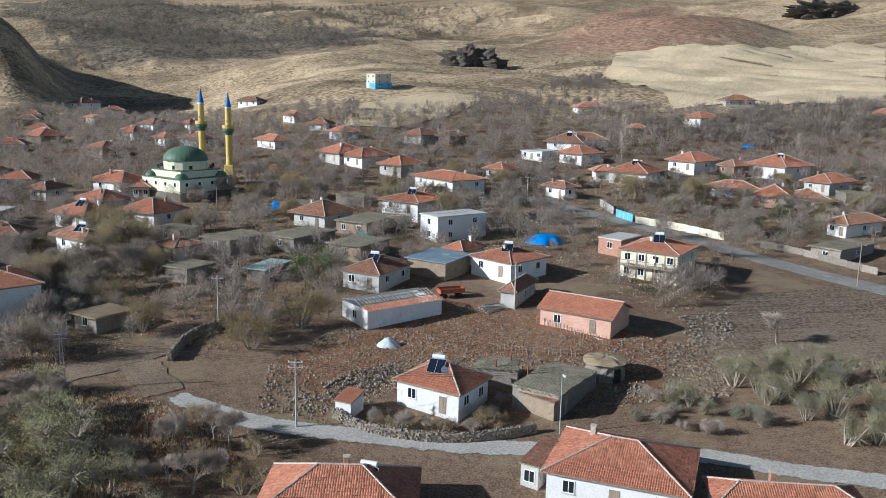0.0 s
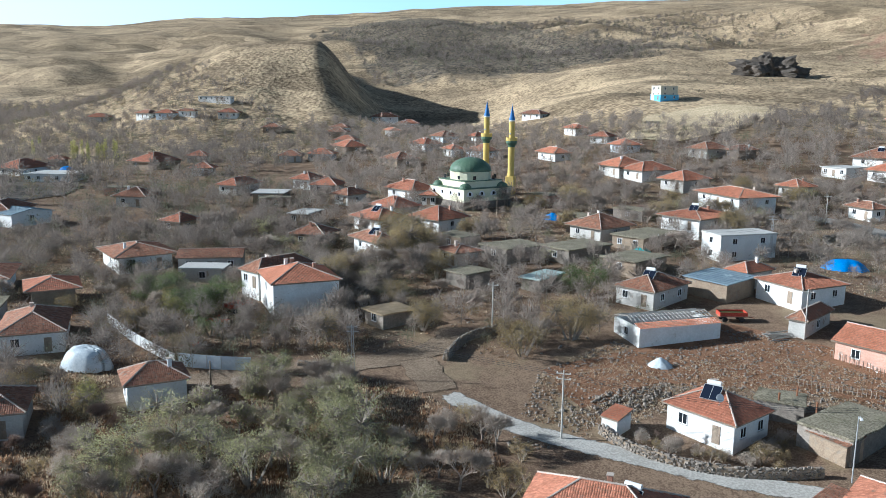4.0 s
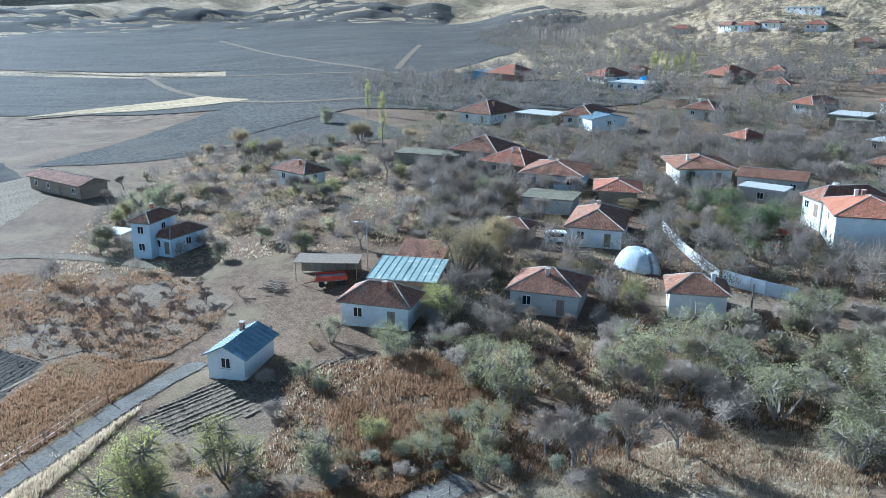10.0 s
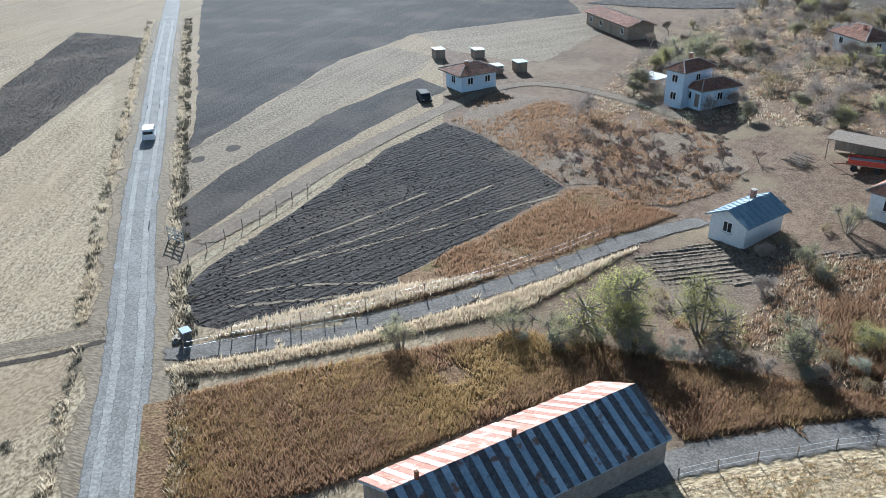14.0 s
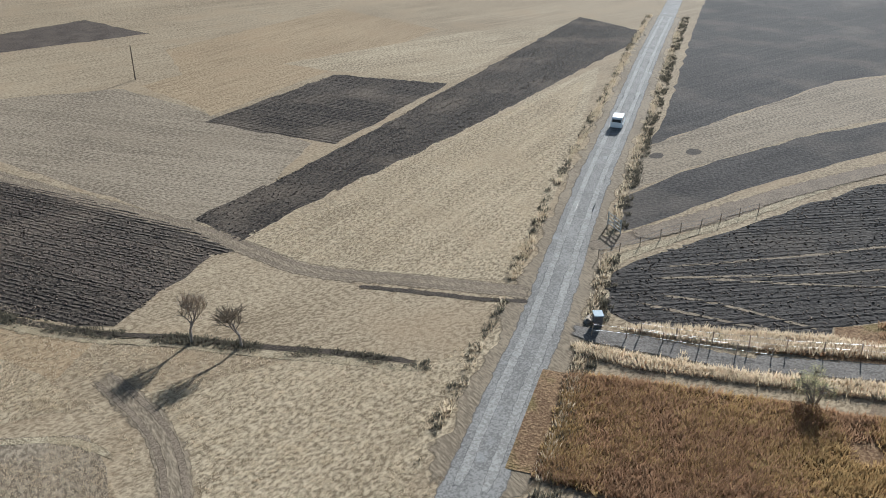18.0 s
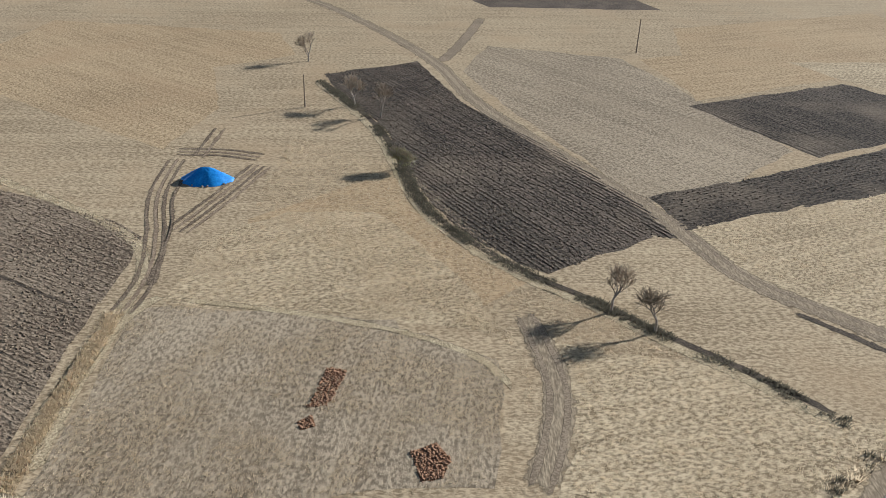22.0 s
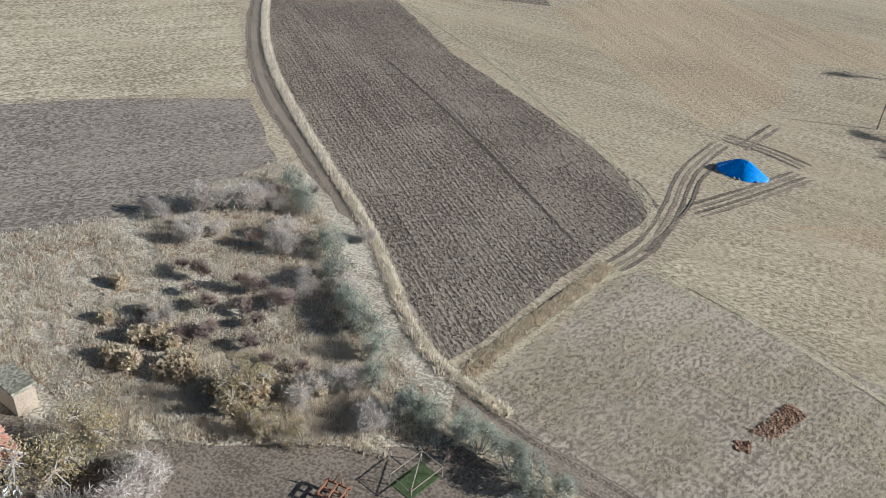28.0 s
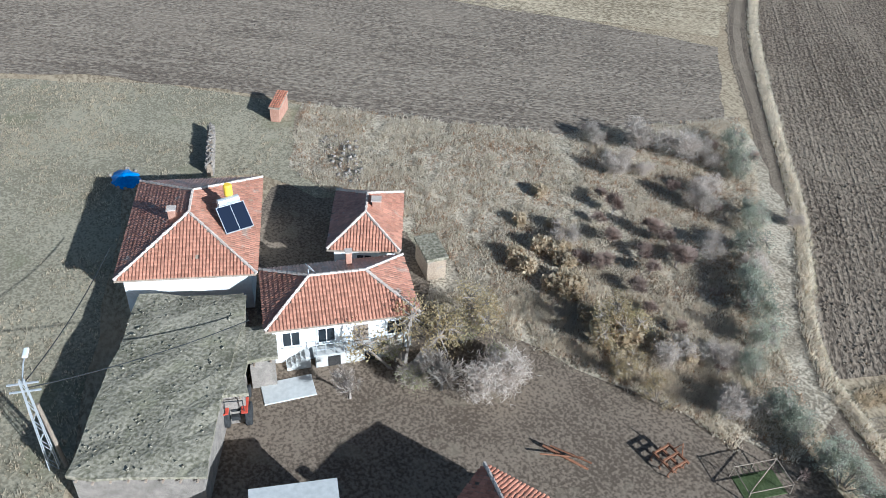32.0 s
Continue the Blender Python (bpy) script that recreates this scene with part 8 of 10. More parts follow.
def vehicle(x, y, turn, material, label, L=4.3, W=1.75, H=1.75, name="van", z=None):
    """A van or car: a profile drawn out over its width, narrower at the roof."""
    ob = thing(name, x, y, turn, z, label, "vehicle")
    bm = bmesh.new()
    prof = [(-0.5, 0.28), (-0.5, 0.9), (-0.47, H - 0.1), (-0.42, H), (0.12, H), (0.2, H - 0.05), (0.33, 1.0), (0.47, 0.85), (0.5, 0.6), (0.5, 0.28)]
    sides = []
    for s in (-1, 1):
        sides.append([bm.verts.new((px * L, s * W / 2 * (1 if pz < 1.0 else 0.86), pz)) for px, pz in prof])
    bm.faces.new(sides[0][::-1])
    bm.faces.new(sides[1])
    for i in range(len(prof)):
        j = (i + 1) % len(prof)
        bm.faces.new((sides[0][i], sides[0][j], sides[1][j], sides[1][i]))
    bmesh.ops.recalc_face_normals(bm, faces=bm.faces[:])
    body = part("body", bm, material, ob)
    bm = bmesh.new()
    vs = [bm.verts.new(v) for v in ((0.215 * L, -W * 0.40, H - 0.13), (0.32 * L, -W * 0.44, 1.06), (0.32 * L, W * 0.44, 1.06), (0.215 * L, W * 0.40, H - 0.13))]
    bm.faces.new(vs)
    bmesh.ops.translate(bm, vec=(0.03, 0, 0.02), verts=bm.verts[:])
    part("windscreen", bm, GLASS, body)
    for s in (-1, 1):
        part("side_window", box(-0.40 * L, 0.12 * L, s * W * 0.452 - 0.012, s * W * 0.452 + 0.012, 1.05, H - 0.18), GLASS, body)
        part("headlight", box(0.488 * L, 0.503 * L, s * W * 0.36 - 0.14, s * W * 0.36 + 0.14, 0.62, 0.8), STEEL, body)
        for sx in (-0.32, 0.32):
            wheel(ob, sx * L, s * (W / 2 - 0.1), 0.31, 0.2)
    part("rear_window", box(-0.492 * L, -0.478 * L, -W * 0.38, W * 0.38, 1.1, H - 0.25), GLASS, body)
    part("bumper", box(0.49 * L, 0.51 * L, -W / 2 + 0.05, W / 2 - 0.05, 0.3, 0.5), BLACK, body)
    return ob


def harrow(x, y, turn, material, label, L=2.4):
    ob = thing("harrow", x, y, turn, None, label, "farm implement")
    for sy in (-0.5, 0.1, 0.7):
        part("beam", box(-L / 2, L / 2, sy - 0.06, sy + 0.06, 0.55, 0.67), material, ob)
    for sx in (-0.4, 0, 0.4):
        part("beam", box(sx * L - 0.05, sx * L + 0.05, -0.5, 0.7, 0.67, 0.77), material, ob)
        for sy in (-0.5, 0.1, 0.7):
            part("tine", tube(((sx * L, sy, 0.6), (sx * L, sy - 0.25, 0.3), (sx * L, sy - 0.05, 0.0)), 0.04, 5), RUST, ob)
    part("hitch", tube(((-0.3, 0.7, 0.7), (0, 0.9, 1.35), (0.3, 0.7, 0.7)), 0.05, 6), material, ob)
    return ob


def panels(path, h, w, material, label, name="fence", post=STEEL, z=0.05, second=None, swap=None):
    """A fence of upright sheets between posts."""
    pts = spline(path, 0.4)
    ob = thing(name, path[0][0], path[0][1], 0, None, label, "fence")
    o = ob.matrix_basis.translation
    acc, last, k = 0.0, pts[0], 0
    for p in pts[1:]:
        acc = (p - last).length
        if acc >= w:
            d = (p - last).normalized()
            m = Matrix.Translation((last.x - o.x, last.y - o.y, ground_z(last.x, last.y) - o.z)) @ pose(0, 0, 0, 0, 0, math.degrees(math.atan2(d.y, d.x)))
            mt = second if second and (swap(k) if swap else k % 2) else material
            part("panel", box(0.03, acc - 0.03, -0.02, 0.02, z, h, m=m), mt, ob)
            part("post", box(-0.05, 0.05, -0.06, 0.06, -0.3, h + 0.1, m=m), post, ob)
            last = p
            k += 1
    return ob


def post_fence(path, gap, h, label, group):
    pts = spline(path, gap)
    ob = thing("wire_fence", path[0][0], path[0][1], 0, None, label, "fence", group)
    o = ob.matrix_basis.translation
    rnd = random.Random(int(abs(path[0][0]) * 3))
    tops = []
    for p in pts:
        g = ground_z(p.x, p.y) - o.z
        q = Vector((p.x - o.x, p.y - o.y, g))
        t = q + Vector((rnd.uniform(-.08, .08), rnd.uniform(-.08, .08), h * rnd.uniform(0.9, 1.1)))
        tops.append(t)
        part("post", tube((q - Vector((0, 0, 0.3)), t), 0.05, 5), WOOD, ob)
    for k in (0.45, 0.9):
        bm = bmesh.new()
        tube([Vector((t.x, t.y, t.z - h * (1 - k))) for t in tops], 0.012, 3, bm)
        part("strand", bm, STEEL, ob)
    return ob


def log_pile(x, y, turn, n, L, label, material=None, seed=4, r=0.07, spread=1.2):
    rnd = random.Random(seed)
    ob = thing("log_pile", x, y, turn, None, label, "log pile")
    for i in range(n):
        a = rnd.uniform(-25, 25)
        c = Vector((rnd.gauss(0, 0.3), rnd.gauss(0, spread * 0.5), 0.1 + rnd.random() ** 2 * 0.9))
        d = Vector((math.cos(radians(a)), math.sin(radians(a)), rnd.uniform(-.12, .12))) * L * rnd.uniform(0.35, 0.6)
        part("log", tube((c - d, c + d), r * rnd.uniform(0.6, 1.3), 6), material or WOOD_GREY, ob)
    return ob


# mosque
mx1, my1, mx2, my2 = -74.7, 211.7, -67.1, 206.2
mt = math.degrees(math.atan2(my2 - my1, mx2 - mx1))
S = 8.0
mos = thing("mosque", mx2 + math.cos(radians(mt + 90)) * S - math.cos(radians(mt)) * S, my2 + math.sin(radians(mt + 90)) * S - math.sin(radians(mt)) * S, mt, None, "pale yellow mosque with green domes and two ochre minarets", "mosque")
part("base_wall", box(-S, S, -S, S, -1.5, 1.8), STONE, mos, "rough stone lower wall")
part("wall", box(-S, S, -S, S, 1.8, 5.2), LEMON, mos)
part("cornice", box(-S - 0.25, S + 0.25, -S - 0.25, S + 0.25, 5.2, 5.36), GREENPAINT, mos)
part("upper_wall", box(-S * 0.78, S * 0.78, -S * 0.78, S * 0.78, 5.36, 7.1), LEMON, mos)
part("upper_cornice", box(-S * 0.81, S * 0.81, -S * 0.81, S * 0.81, 7.1, 7.25), GREENPAINT, mos)
part("drum", lathe(((S * 0.72, 7.25), (S * 0.72, 9.5)), 16), LEMON, mos)
part("drum_cornice", lathe(((S * 0.76, 9.5), (S * 0.76, 9.65)), 16), GREENPAINT, mos)
part("dome", lathe([(S * 0.72 * math.cos(a * math.pi / 24), 9.65 + S * 0.44 * math.sin(a * math.pi / 24)) for a in range(12)] + [(0.1, 9.65 + S * 0.44)], 28), GREENPAINT, mos)
part("finial", lathe(((0.06, 9.5 + S * 0.44), (0.18, 10.2 + S * 0.44), (0.05, 10.5 + S * 0.44), (0.03, 11.1 + S * 0.44)), 8), STEEL, mos)
for sx, sy in ((-1, -1), (1, -1), (1, 1), (-1, 1)):
    bm = lathe([(1.7 * math.cos(a * math.pi / 16), 1.3 * math.sin(a * math.pi / 16)) for a in range(8)] + [(0.05, 1.3)], 18)
    bmesh.ops.translate(bm, vec=(sx * S * 0.78, sy * S * 0.78, 5.36), verts=bm.verts[:])
    part("corner_dome", bm, GREENPAINT, mos)
for face in range(4):
    for i in range(4):
        m = pose(0, 0, 0, 0, 0, face * 90) @ Matrix.Translation((-S + S * 2 * (i + 0.5) / 4, -S - 0.02, 3.3))
        bm = bmesh.new()
        bm.faces.new([bm.verts.new((1.1 * math.cos(a * math.pi / 10), 0, 1.4 * math.sin(a * math.pi / 10))) for a in range(11)])
        r = bmesh.ops.extrude_face_region(bm, geom=bm.faces[:])
        bmesh.ops.translate(bm, vec=(0, -0.06, 0), verts=[v for v in r["geom"] if isinstance(v, bmesh.types.BMVert)])
        bmesh.ops.recalc_face_normals(bm, faces=bm.faces[:])
        bmesh.ops.transform(bm, matrix=m, verts=bm.verts[:])
        win = part("arched_window", bm, WHITE, mos)
        part("pane", box(-0.35, 0.35, -0.11, -0.05, 0.15, 1.05, m=m), GLASS, win)
    for i in range(2):
        m = pose(0, 0, 0, 0, 0, face * 90) @ Matrix.Translation((-S * 0.4 + S * 0.8 * i, -S * 0.78 - 0.03, 7.5))
        part("upper_window", box(-0.5, 0.5, -0.04, 0.02, 0, 1.0, m=m), GLASS, mos)


def minaret(x, y, h):
    ob = thing("minaret", x, y, 0, None, "ochre minaret with a blue pointed cap and green balcony", "minaret")
    r = 0.95
    part("base", box(-1.3, 1.3, -1.3, 1.3, -1, h * 0.2, bevel=0.15), YELLOWPAINT, ob)
    part("shaft", lathe(((r * 1.15, h * 0.2), (r, h * 0.26), (r, h * 0.55)), 16), YELLOWPAINT, ob)
    part("balcony", lathe(((r, h * 0.52), (r * 1.25, h * 0.545), (r * 1.75, h * 0.565), (r * 1.75, h * 0.575), (r * 1.7, h * 0.61), (r * 1.6, h * 0.61), (r * 1.6, h * 0.575), (r * 0.9, h * 0.575)), 16), GREENPAINT, ob)
    part("balcony_rail", lathe(((r * 1.82, h * 0.59), (r * 1.82, h * 0.625), (r * 1.74, h * 0.625), (r * 1.74, h * 0.59)), 16), YELLOWPAINT, ob)
    part("upper_shaft", lathe(((r * 0.9, h * 0.575), (r * 0.88, h * 0.80)), 16), YELLOWPAINT, ob)
    part("collar", lathe(((r * 1.0, h * 0.80), (r * 1.0, h * 0.815)), 16), WHITE, ob)
    part("cap", lathe(((r * 1.02, h * 0.815), (r * 0.55, h * 0.88), (0.06, h * 0.965)), 16), BLUEPAINT, ob, "blue conical cap")
    part("finial", lathe(((0.05, h * 0.96), (0.15, h * 0.972), (0.04, h * 0.982), (0.02, h)), 8), STEEL, ob)
    for k in range(2):
        bm = bmesh.new()
        tube(((0, -r * 1.6 + k * r * 3.2, h * 0.66), (0, -r * 2.0 + k * r * 4, h * 0.67)), 0.14, 8, bm, 0.3)
        part("loudspeaker", bm, STEEL, ob)


minaret(-62.6, 237.6, 27.1)
minaret(-72.2, 243.7, 27.9)

# unfinished villa on the slope
house(-41.6, 432.1, -36.5, 427.5, 11.6, 7.0, 0, PLASTER_CREAM, CONCRETE, "flat", over=0.1, windows=2, side=2, storeys=2, name="villa", label="unfinished villa with sky-blue ground floor on the hillside")
house(-42.0, 432.9, -36.4, 426.6, 11.3, 2.6, 0, SKYPAINT, CONCRETE, "flat", over=0.1, windows=2, side=2, label="sky-blue ground floor terrace of a villa")

# rock outcrop on the slope
rk = thing("rock_outcrop", 20.4, 636.3, 0, None, "dark craggy rock outcrop on the dry slope", "rock")
bm = bmesh.new()
bmesh.ops.create_icosphere(bm, subdivisions=5, radius=1)
for v in bm.verts:
    n = noise.fractal(v.co * 2.2, 0.7, 2.2, 6)
    v.co *= 1 + 0.45 * n + 0.25 * noise.noise(v.co * 1.1 + Vector((4, 1, 2)))
    v.co = Vector((v.co.x * 22, v.co.y * 14, v.co.z * 12 + (3 if v.co.x < 0 else 0)))
part("crag", bm, mat("dark_rock", (0.07, 0.06, 0.05), (0.17, 0.14, 0.115), 0.3, bump=1.0, depth=0.5), rk)

rk = thing("rock_outcrop", 500.6, 1107.5, 20, None, "long dark craggy ridge of rock high on the hill", "rock")
bm = bmesh.new()
bmesh.ops.create_icosphere(bm, subdivisions=5, radius=1)
for v in bm.verts:
    v.co *= 1 + 0.5 * noise.fractal(v.co * 2.6 + Vector((9, 2, 1)), 0.7, 2.2, 6)
    v.co = Vector((v.co.x * 60, v.co.y * 16, v.co.z * 14))
part("crag", bm, bpy.data.materials["dark_rock"], rk)

# poles and lines
B1 = (-15.5, 83.1, 7.8)
L1 = (-43.7, 89.8, 7.1)
A1 = (-31.8, 112.2, 7.4)
pole(*B1, "tall grey utility pole with crossarms", material=WOOD_GREY, arms=2)
lattice(*L1, turn=20)
pole(*A1, "pale utility pole beside a lane", material=WOOD_GREY)
lattice(8.3, 173.9, 8.6)
pole(73.0, 140.1, 7.8)
pole(71.9, 168.3, 8.6)
pole(47.3, 201.7, 7.2)
R1 = (13.0, 82.9, 6.8)
pole(*R1, "slim steel street lamp pole", "street_lamp", STEEL, 0, 0, 0.08, 1)
pole(11.3, 123.1, 7.4, material=WOOD_GREY)
pole(-12.5, 168.3, 4.7)
pole(21.9, 213.4, 7.2, material=WOOD_GREY)
pole(86.9, 322.6, 9.8, arms=0)
pole(-56.3, 200.7, 5.3)
pole(-99.0, 49.5, 6.8, "pale steel street lamp pole", "street_lamp", STEEL, 0, 0, 0.09, 1)
pole(-120.4, 73.3, 5.6, material=WOOD_GREY)
pole(-120.2, 73.3, 6.0, material=WOOD_GREY)
pole(-93.4, 62.5, 3.8, "short steel lattice pole", material=STEEL, arms=0)
pole(-58.7, 80.9, 3.5, arms=0)
G1 = (-15.3, -112.0, 4.7)
F1 = (-78.6, -131.0, 6.1)
pole(*G1, "wooden pole standing in the stubble", arms=0)
pole(*F1, "wooden pole standing in the stubble", arms=0)
E1 = (34.5, 0.7, 7.0)
lattice(*E1, turn=70, lamp=1)
prop = thing("prop_pole", 34.4, 0.1, 0, None, "short leaning timber post beside the lattice pole", "pole")
part("post", tube(((0, 0, -0.3), (0.15, 0.3, 5.0)), 0.13, 8, end=0.1), WOOD, prop)
for o in (-0.6, 0, 0.6):
    wire(*B1[:2], B1[2] - 0.4, *L1[:2], L1[2] - 0.2, 0.5, o)
    wire(*B1[:2], B1[2] - 0.4, *R1[:2], R1[2] + 0.6, 1.0, o)
for o in (-0.3, 0.3):
    wire(*A1[:2], A1[2] - 0.3, -64.4, 143.4, 7.0, 0.9, o)
for h, o in ((7.0, 0.0), (6.6, 0.4), (7.2, -0.4), (6.2, 0.2)):
    wire(47.3, 201.7, h, 71.9, 168.3, h, 0.9, o)
    wire(71.9, 168.3, h, 73.0, 140.1, h, 0.9, o)
    wire(21.9, 213.4, h, 47.3, 201.7, h, 0.9, o)
    wire(-12.5, 168.3, h - 1, 8.3, 173.9, h, 0.9, o)
wire(*E1[:2], E1[2] - 0.3, 48.3, -6.8, 3.3, 0.5, r=0.03)
wire(*E1[:2], E1[2] - 0.6, 36.5, -11.9, 3.6, 0.4, r=0.03)

# heaps under sheets
heap(-0.7, -88.8, 2.6, 1.9, 1.6, TARP_BLUE, "heap covered with a bright blue tarpaulin in the stubble", turn=-15, sharp=0.8, ridge=0.5)
heap(21.4, 168.5, 3.6, 2.6, 1.9, TARP_BLUE, "stack covered with a blue tarpaulin on the square", seed=2, sharp=1.6, ridge=0.6)
heap(-7.2, 106.9, 1.7, 1.3, 1.2, TARP_PALE, "small heap under silvery plastic sheet", seed=3)
heap(-77.7, 80.9, 3.4, 2.5, 2.7, TARP_PALE, "large haystack wrapped in pale plastic sheet", seed=4, sharp=2.6, ridge=0.3)
heap(-16.8, 171.5, 2.2, 1.6, 1.2, TARP_TURQ, "crumpled turquoise sheet over stored goods", seed=5)
heap(-41.9, 201.6, 3.2, 2.0, 1.7, TARP_BLUE, "stack under a blue sheet between houses", seed=6)
heap(116.1, 314.2, 3.4, 2.0, 1.6, TARP_BLUE, "blue tarpaulin stack behind the houses", seed=7)
heap(-325.5, 201.6, 4.0, 3.0, 2.2, TARP_BLUE, "blue covered stack beside a farm", seed=8)
heap(-229.9, 236.2, 4.0, 3.0, 3.0, TARP_BLUE, "tall blue covered stack by the road", seed=9, sharp=2)
heap(61.5, -11.2, 1.6, 1.2, 0.6, TARP_BLUE, "blue sheet lying in the shade of the house", seed=10)
for k, q in enumerate(([(-5.5, -46.4), (-6.7, -48.7), (-7.7, -50.7), (-9.1, -49.9), (-8.0, -47.9), (-6.9, -46.2)], [(-11.4, -40.0), (-13.3, -40.4), (-13.9, -38.7), (-12.9, -37.2), (-11.4, -37.1)], [(-4.6, -45.0), (-5.6, -45.4), (-5.7, -44.3), (-4.8, -44.0)])):
    patch("dung_patch", q, REDSOIL, 0.06, "spread reddish-brown dung on the stubble", jitter=0.25, category="soil", rim_width=0.4)
    rubble("dung_clods", q, (600, 600, 120)[k], 0.09, DUNG, "reddish-brown clods of dung", 70 + k)

# vehicles and farm machines
vehicle(-109.9, -52.6, -160, WHITE, "white van driving on the country road")
vehicle(-92.4, 79.0, 60, WHITE, "white pickup parked between sheds", L=4.6, H=1.8, name="pickup")
vehicle(-131.1, -14.6, 20, BLACK, "dark car parked by the lane", H=1.45, name="car")
vehicle(0.7, 184.8, 40, STEEL, "grey car beside a white house", H=1.45, name="car")
trailer(-96.9, 42.9, 250, RED, "red and white farm trailer in a yard", inner=WOOD_GREY)
trailer(1.4, 129.1, 20, RED, "red farm trailer with a green load", inner=LEAF_GREEN)
trailer(-72.6, 108.2, 70, RED, "red tipping trailer in a farmyard")
harrow(-72.1, 101.5, 10, RED, "red harrow lying in a farmyard", 3.4)
harrow(-69.1, 90.9, 30, RED, "red plough lying in a farmyard", 2.6)
harrow(16.7, -28.8, 179, RUST, "rusty red harrow at the edge of the yard", 1.7)
run = thing("hen_run", 12.9, -32.3, -110, None, "low hen run of leaning poles with green netting", "enclosure")
run.scale = (0.7, 0.7, 0.7)
for sx, sy in ((-2, -1.3), (2, -1.3), (2, 1.3), (-2, 1.3), (0, 1.4)):
    part("post", tube(((sx, sy, -0.2), (sx * 0.95, sy, 1.3)), 0.05, 6), WOOD, run)
for p, q in (((-2, -1.3, 1.25), (2, -1.3, 1.3)), ((2, -1.3, 1.25), (2, 1.3, 1.25)), ((-2, 1.3, 1.2), (2, 1.3, 1.3)), ((-2, -1.3, 1.2), (-2, 1.3, 1.25)), ((-2, -1.3, 1.28), (2, 1.3, 1.28))):
    part("rail", tube((p, q), 0.04, 5), WOOD, run)
bm = bmesh.new()
for i in range(9):
    tube(((-1.9 + i * 0.475, -1.25, 1.2), (-1.9 + i * 0.475, 0, 1.08), (-1.9 + i * 0.475, 1.25, 1.2)), 0.02, 3, bm)
part("netting", bm, LEAF_GREEN, run, "sagging green netting")
# added slab that makes the thin netting read as a darker green area
part("ground_cover", box(-1.9, 1.9, -1.2, 1.2, 0.0, 0.07, bevel=0.03), LEAF_GREEN, run, "dark green slab added as fill below the netting")
tractor(33.4, -8.2, -28, RED, "red tractor parked against a stone wall")
tractor(32.9, -9.3, -25, RED, "red tractor parked against a stone wall")
log_pile(7.6, 122.9, 20, 34, 3.2, "pile of pale split poles")
log_pile(20.3, -23.8, -140, 3, 3.2, "long rusty beams lying on the ground", RUST, r=0.07, spread=0.22)
log_pile(-100.9, 36.2, 20, 30, 3.0, "heap of cut brushwood", WOOD, 6)
log_pile(-81.3, 76.5, 10, 20, 2.5, "stack of old weathered timber", WOOD, 8)

# fences and walls
panels([(-88.4, 96.8), (-80.2, 91.4), (-72.6, 87.5), (-67.0, 85.2)], 1.6, 1.5, WHITE, "white sheet-metal yard fence")
panels([(-66.7, 85.2), (-61.6, 85.9), (-56.8, 87.2)], 1.9, 1.8, PLASTER_BLUE, "grey-blue sheet-metal yard fence")
panels([(40.6, 210.7), (42.0, 198.4)], 1.8, 2.5, CONCRETE, "white street wall", "street_wall", CONCRETE)
panels([(42.0, 197.0), (44.9, 190.1)], 1.9, 1.6, SKYPAINT, "bright blue yard gate", "yard_gate")
panels([(45.0, 189.4), (53.4, 183.2), (62.1, 171.3)], 1.7, 3.0, PLASTER_CREAM, "rendered street wall with white and blue panels", "street_wall", CONCRETE, second=PLASTER_BLUE, swap=lambda k: k % 5 == 4)
panels([(66.6, 168.8), (71.4, 164.4), (76.2, 154.9), (81.2, 146.0)], 1.4, 3.0, STONE, "rough stone street wall", "street_wall", STONE)
post_fence([(14.1, 116.8), (17.1, 113.7), (19.9, 110.9), (23.3, 108.1)], 0.5, 1.1, "grey picket fence before a barn", "garden fences")
post_fence([(33.9, 125.4), (40.7, 133.7), (48.9, 141.3)], 0.6, 1.3, "grey picket fence round a garden", "garden fences")
post_fence([(7.6, 106.0), (12.8, 104.7), (18.0, 104.0)], 0.5, 1.0, "grey paling above the earth roof", "garden fences")
field_wall([(-11.7, 85.8), (-9.7, 83.7), (-5.2, 81.4), (1.4, 80.5), (6.2, 81.5), (10.6, 83.3)], 1.0, 0.5, "dry stone garden wall beside the lane")
field_wall([(-34.5, 99.1), (-34.7, 104.3), (-33.7, 108.6), (-31.1, 112.1)], 1.1, 0.6, "tumbled dry stone wall beside a dirt road", seed=5)
field_wall([(-52.4, 91.4), (-50.0, 91.6), (-47.8, 93.9)], 0.6, 0.8, "low tumbled stone wall", seed=6)
field_wall([(64.9, -20.0), (58.6, -17.4)], 1.2, 0.5, "ruined stone wall behind the farmhouse", seed=7, size=0.28)
field_wall([(34.5, -7.9), (31.0, -7.1), (29.4, -6.0)], 0.8, 0.4, "stone edge of the sunken yard", seed=8, size=0.28)
post_fence([(-55.0, -26.7), (-56.9, -23.8), (-58.4, -19.7), (-61.4, -13.4)], 3.0, 1.2, "wire fence on wooden posts along the lane", "field fences")
post_fence([(-57.9, -23.5), (-61.5, -15.7), (-66.8, -6.7), (-72.7, 1.9), (-80.9, 11.0)], 3.0, 1.2, "wire fence on wooden posts along the lane", "field fences")
post_fence([(-42.9, 11.7), (-45.3, 18.3), (-47.1, 24.8), (-48.8, 31.3)], 3.0, 1.1, "wire fence beside the barn drive", "field fences")
post_fence([(-68.5, -33.4), (-74.2, -31.5), (-82.7, -28.3), (-91.0, -24.6)], 3.0, 1.1, "wire fence beside the farm track", "field fences")
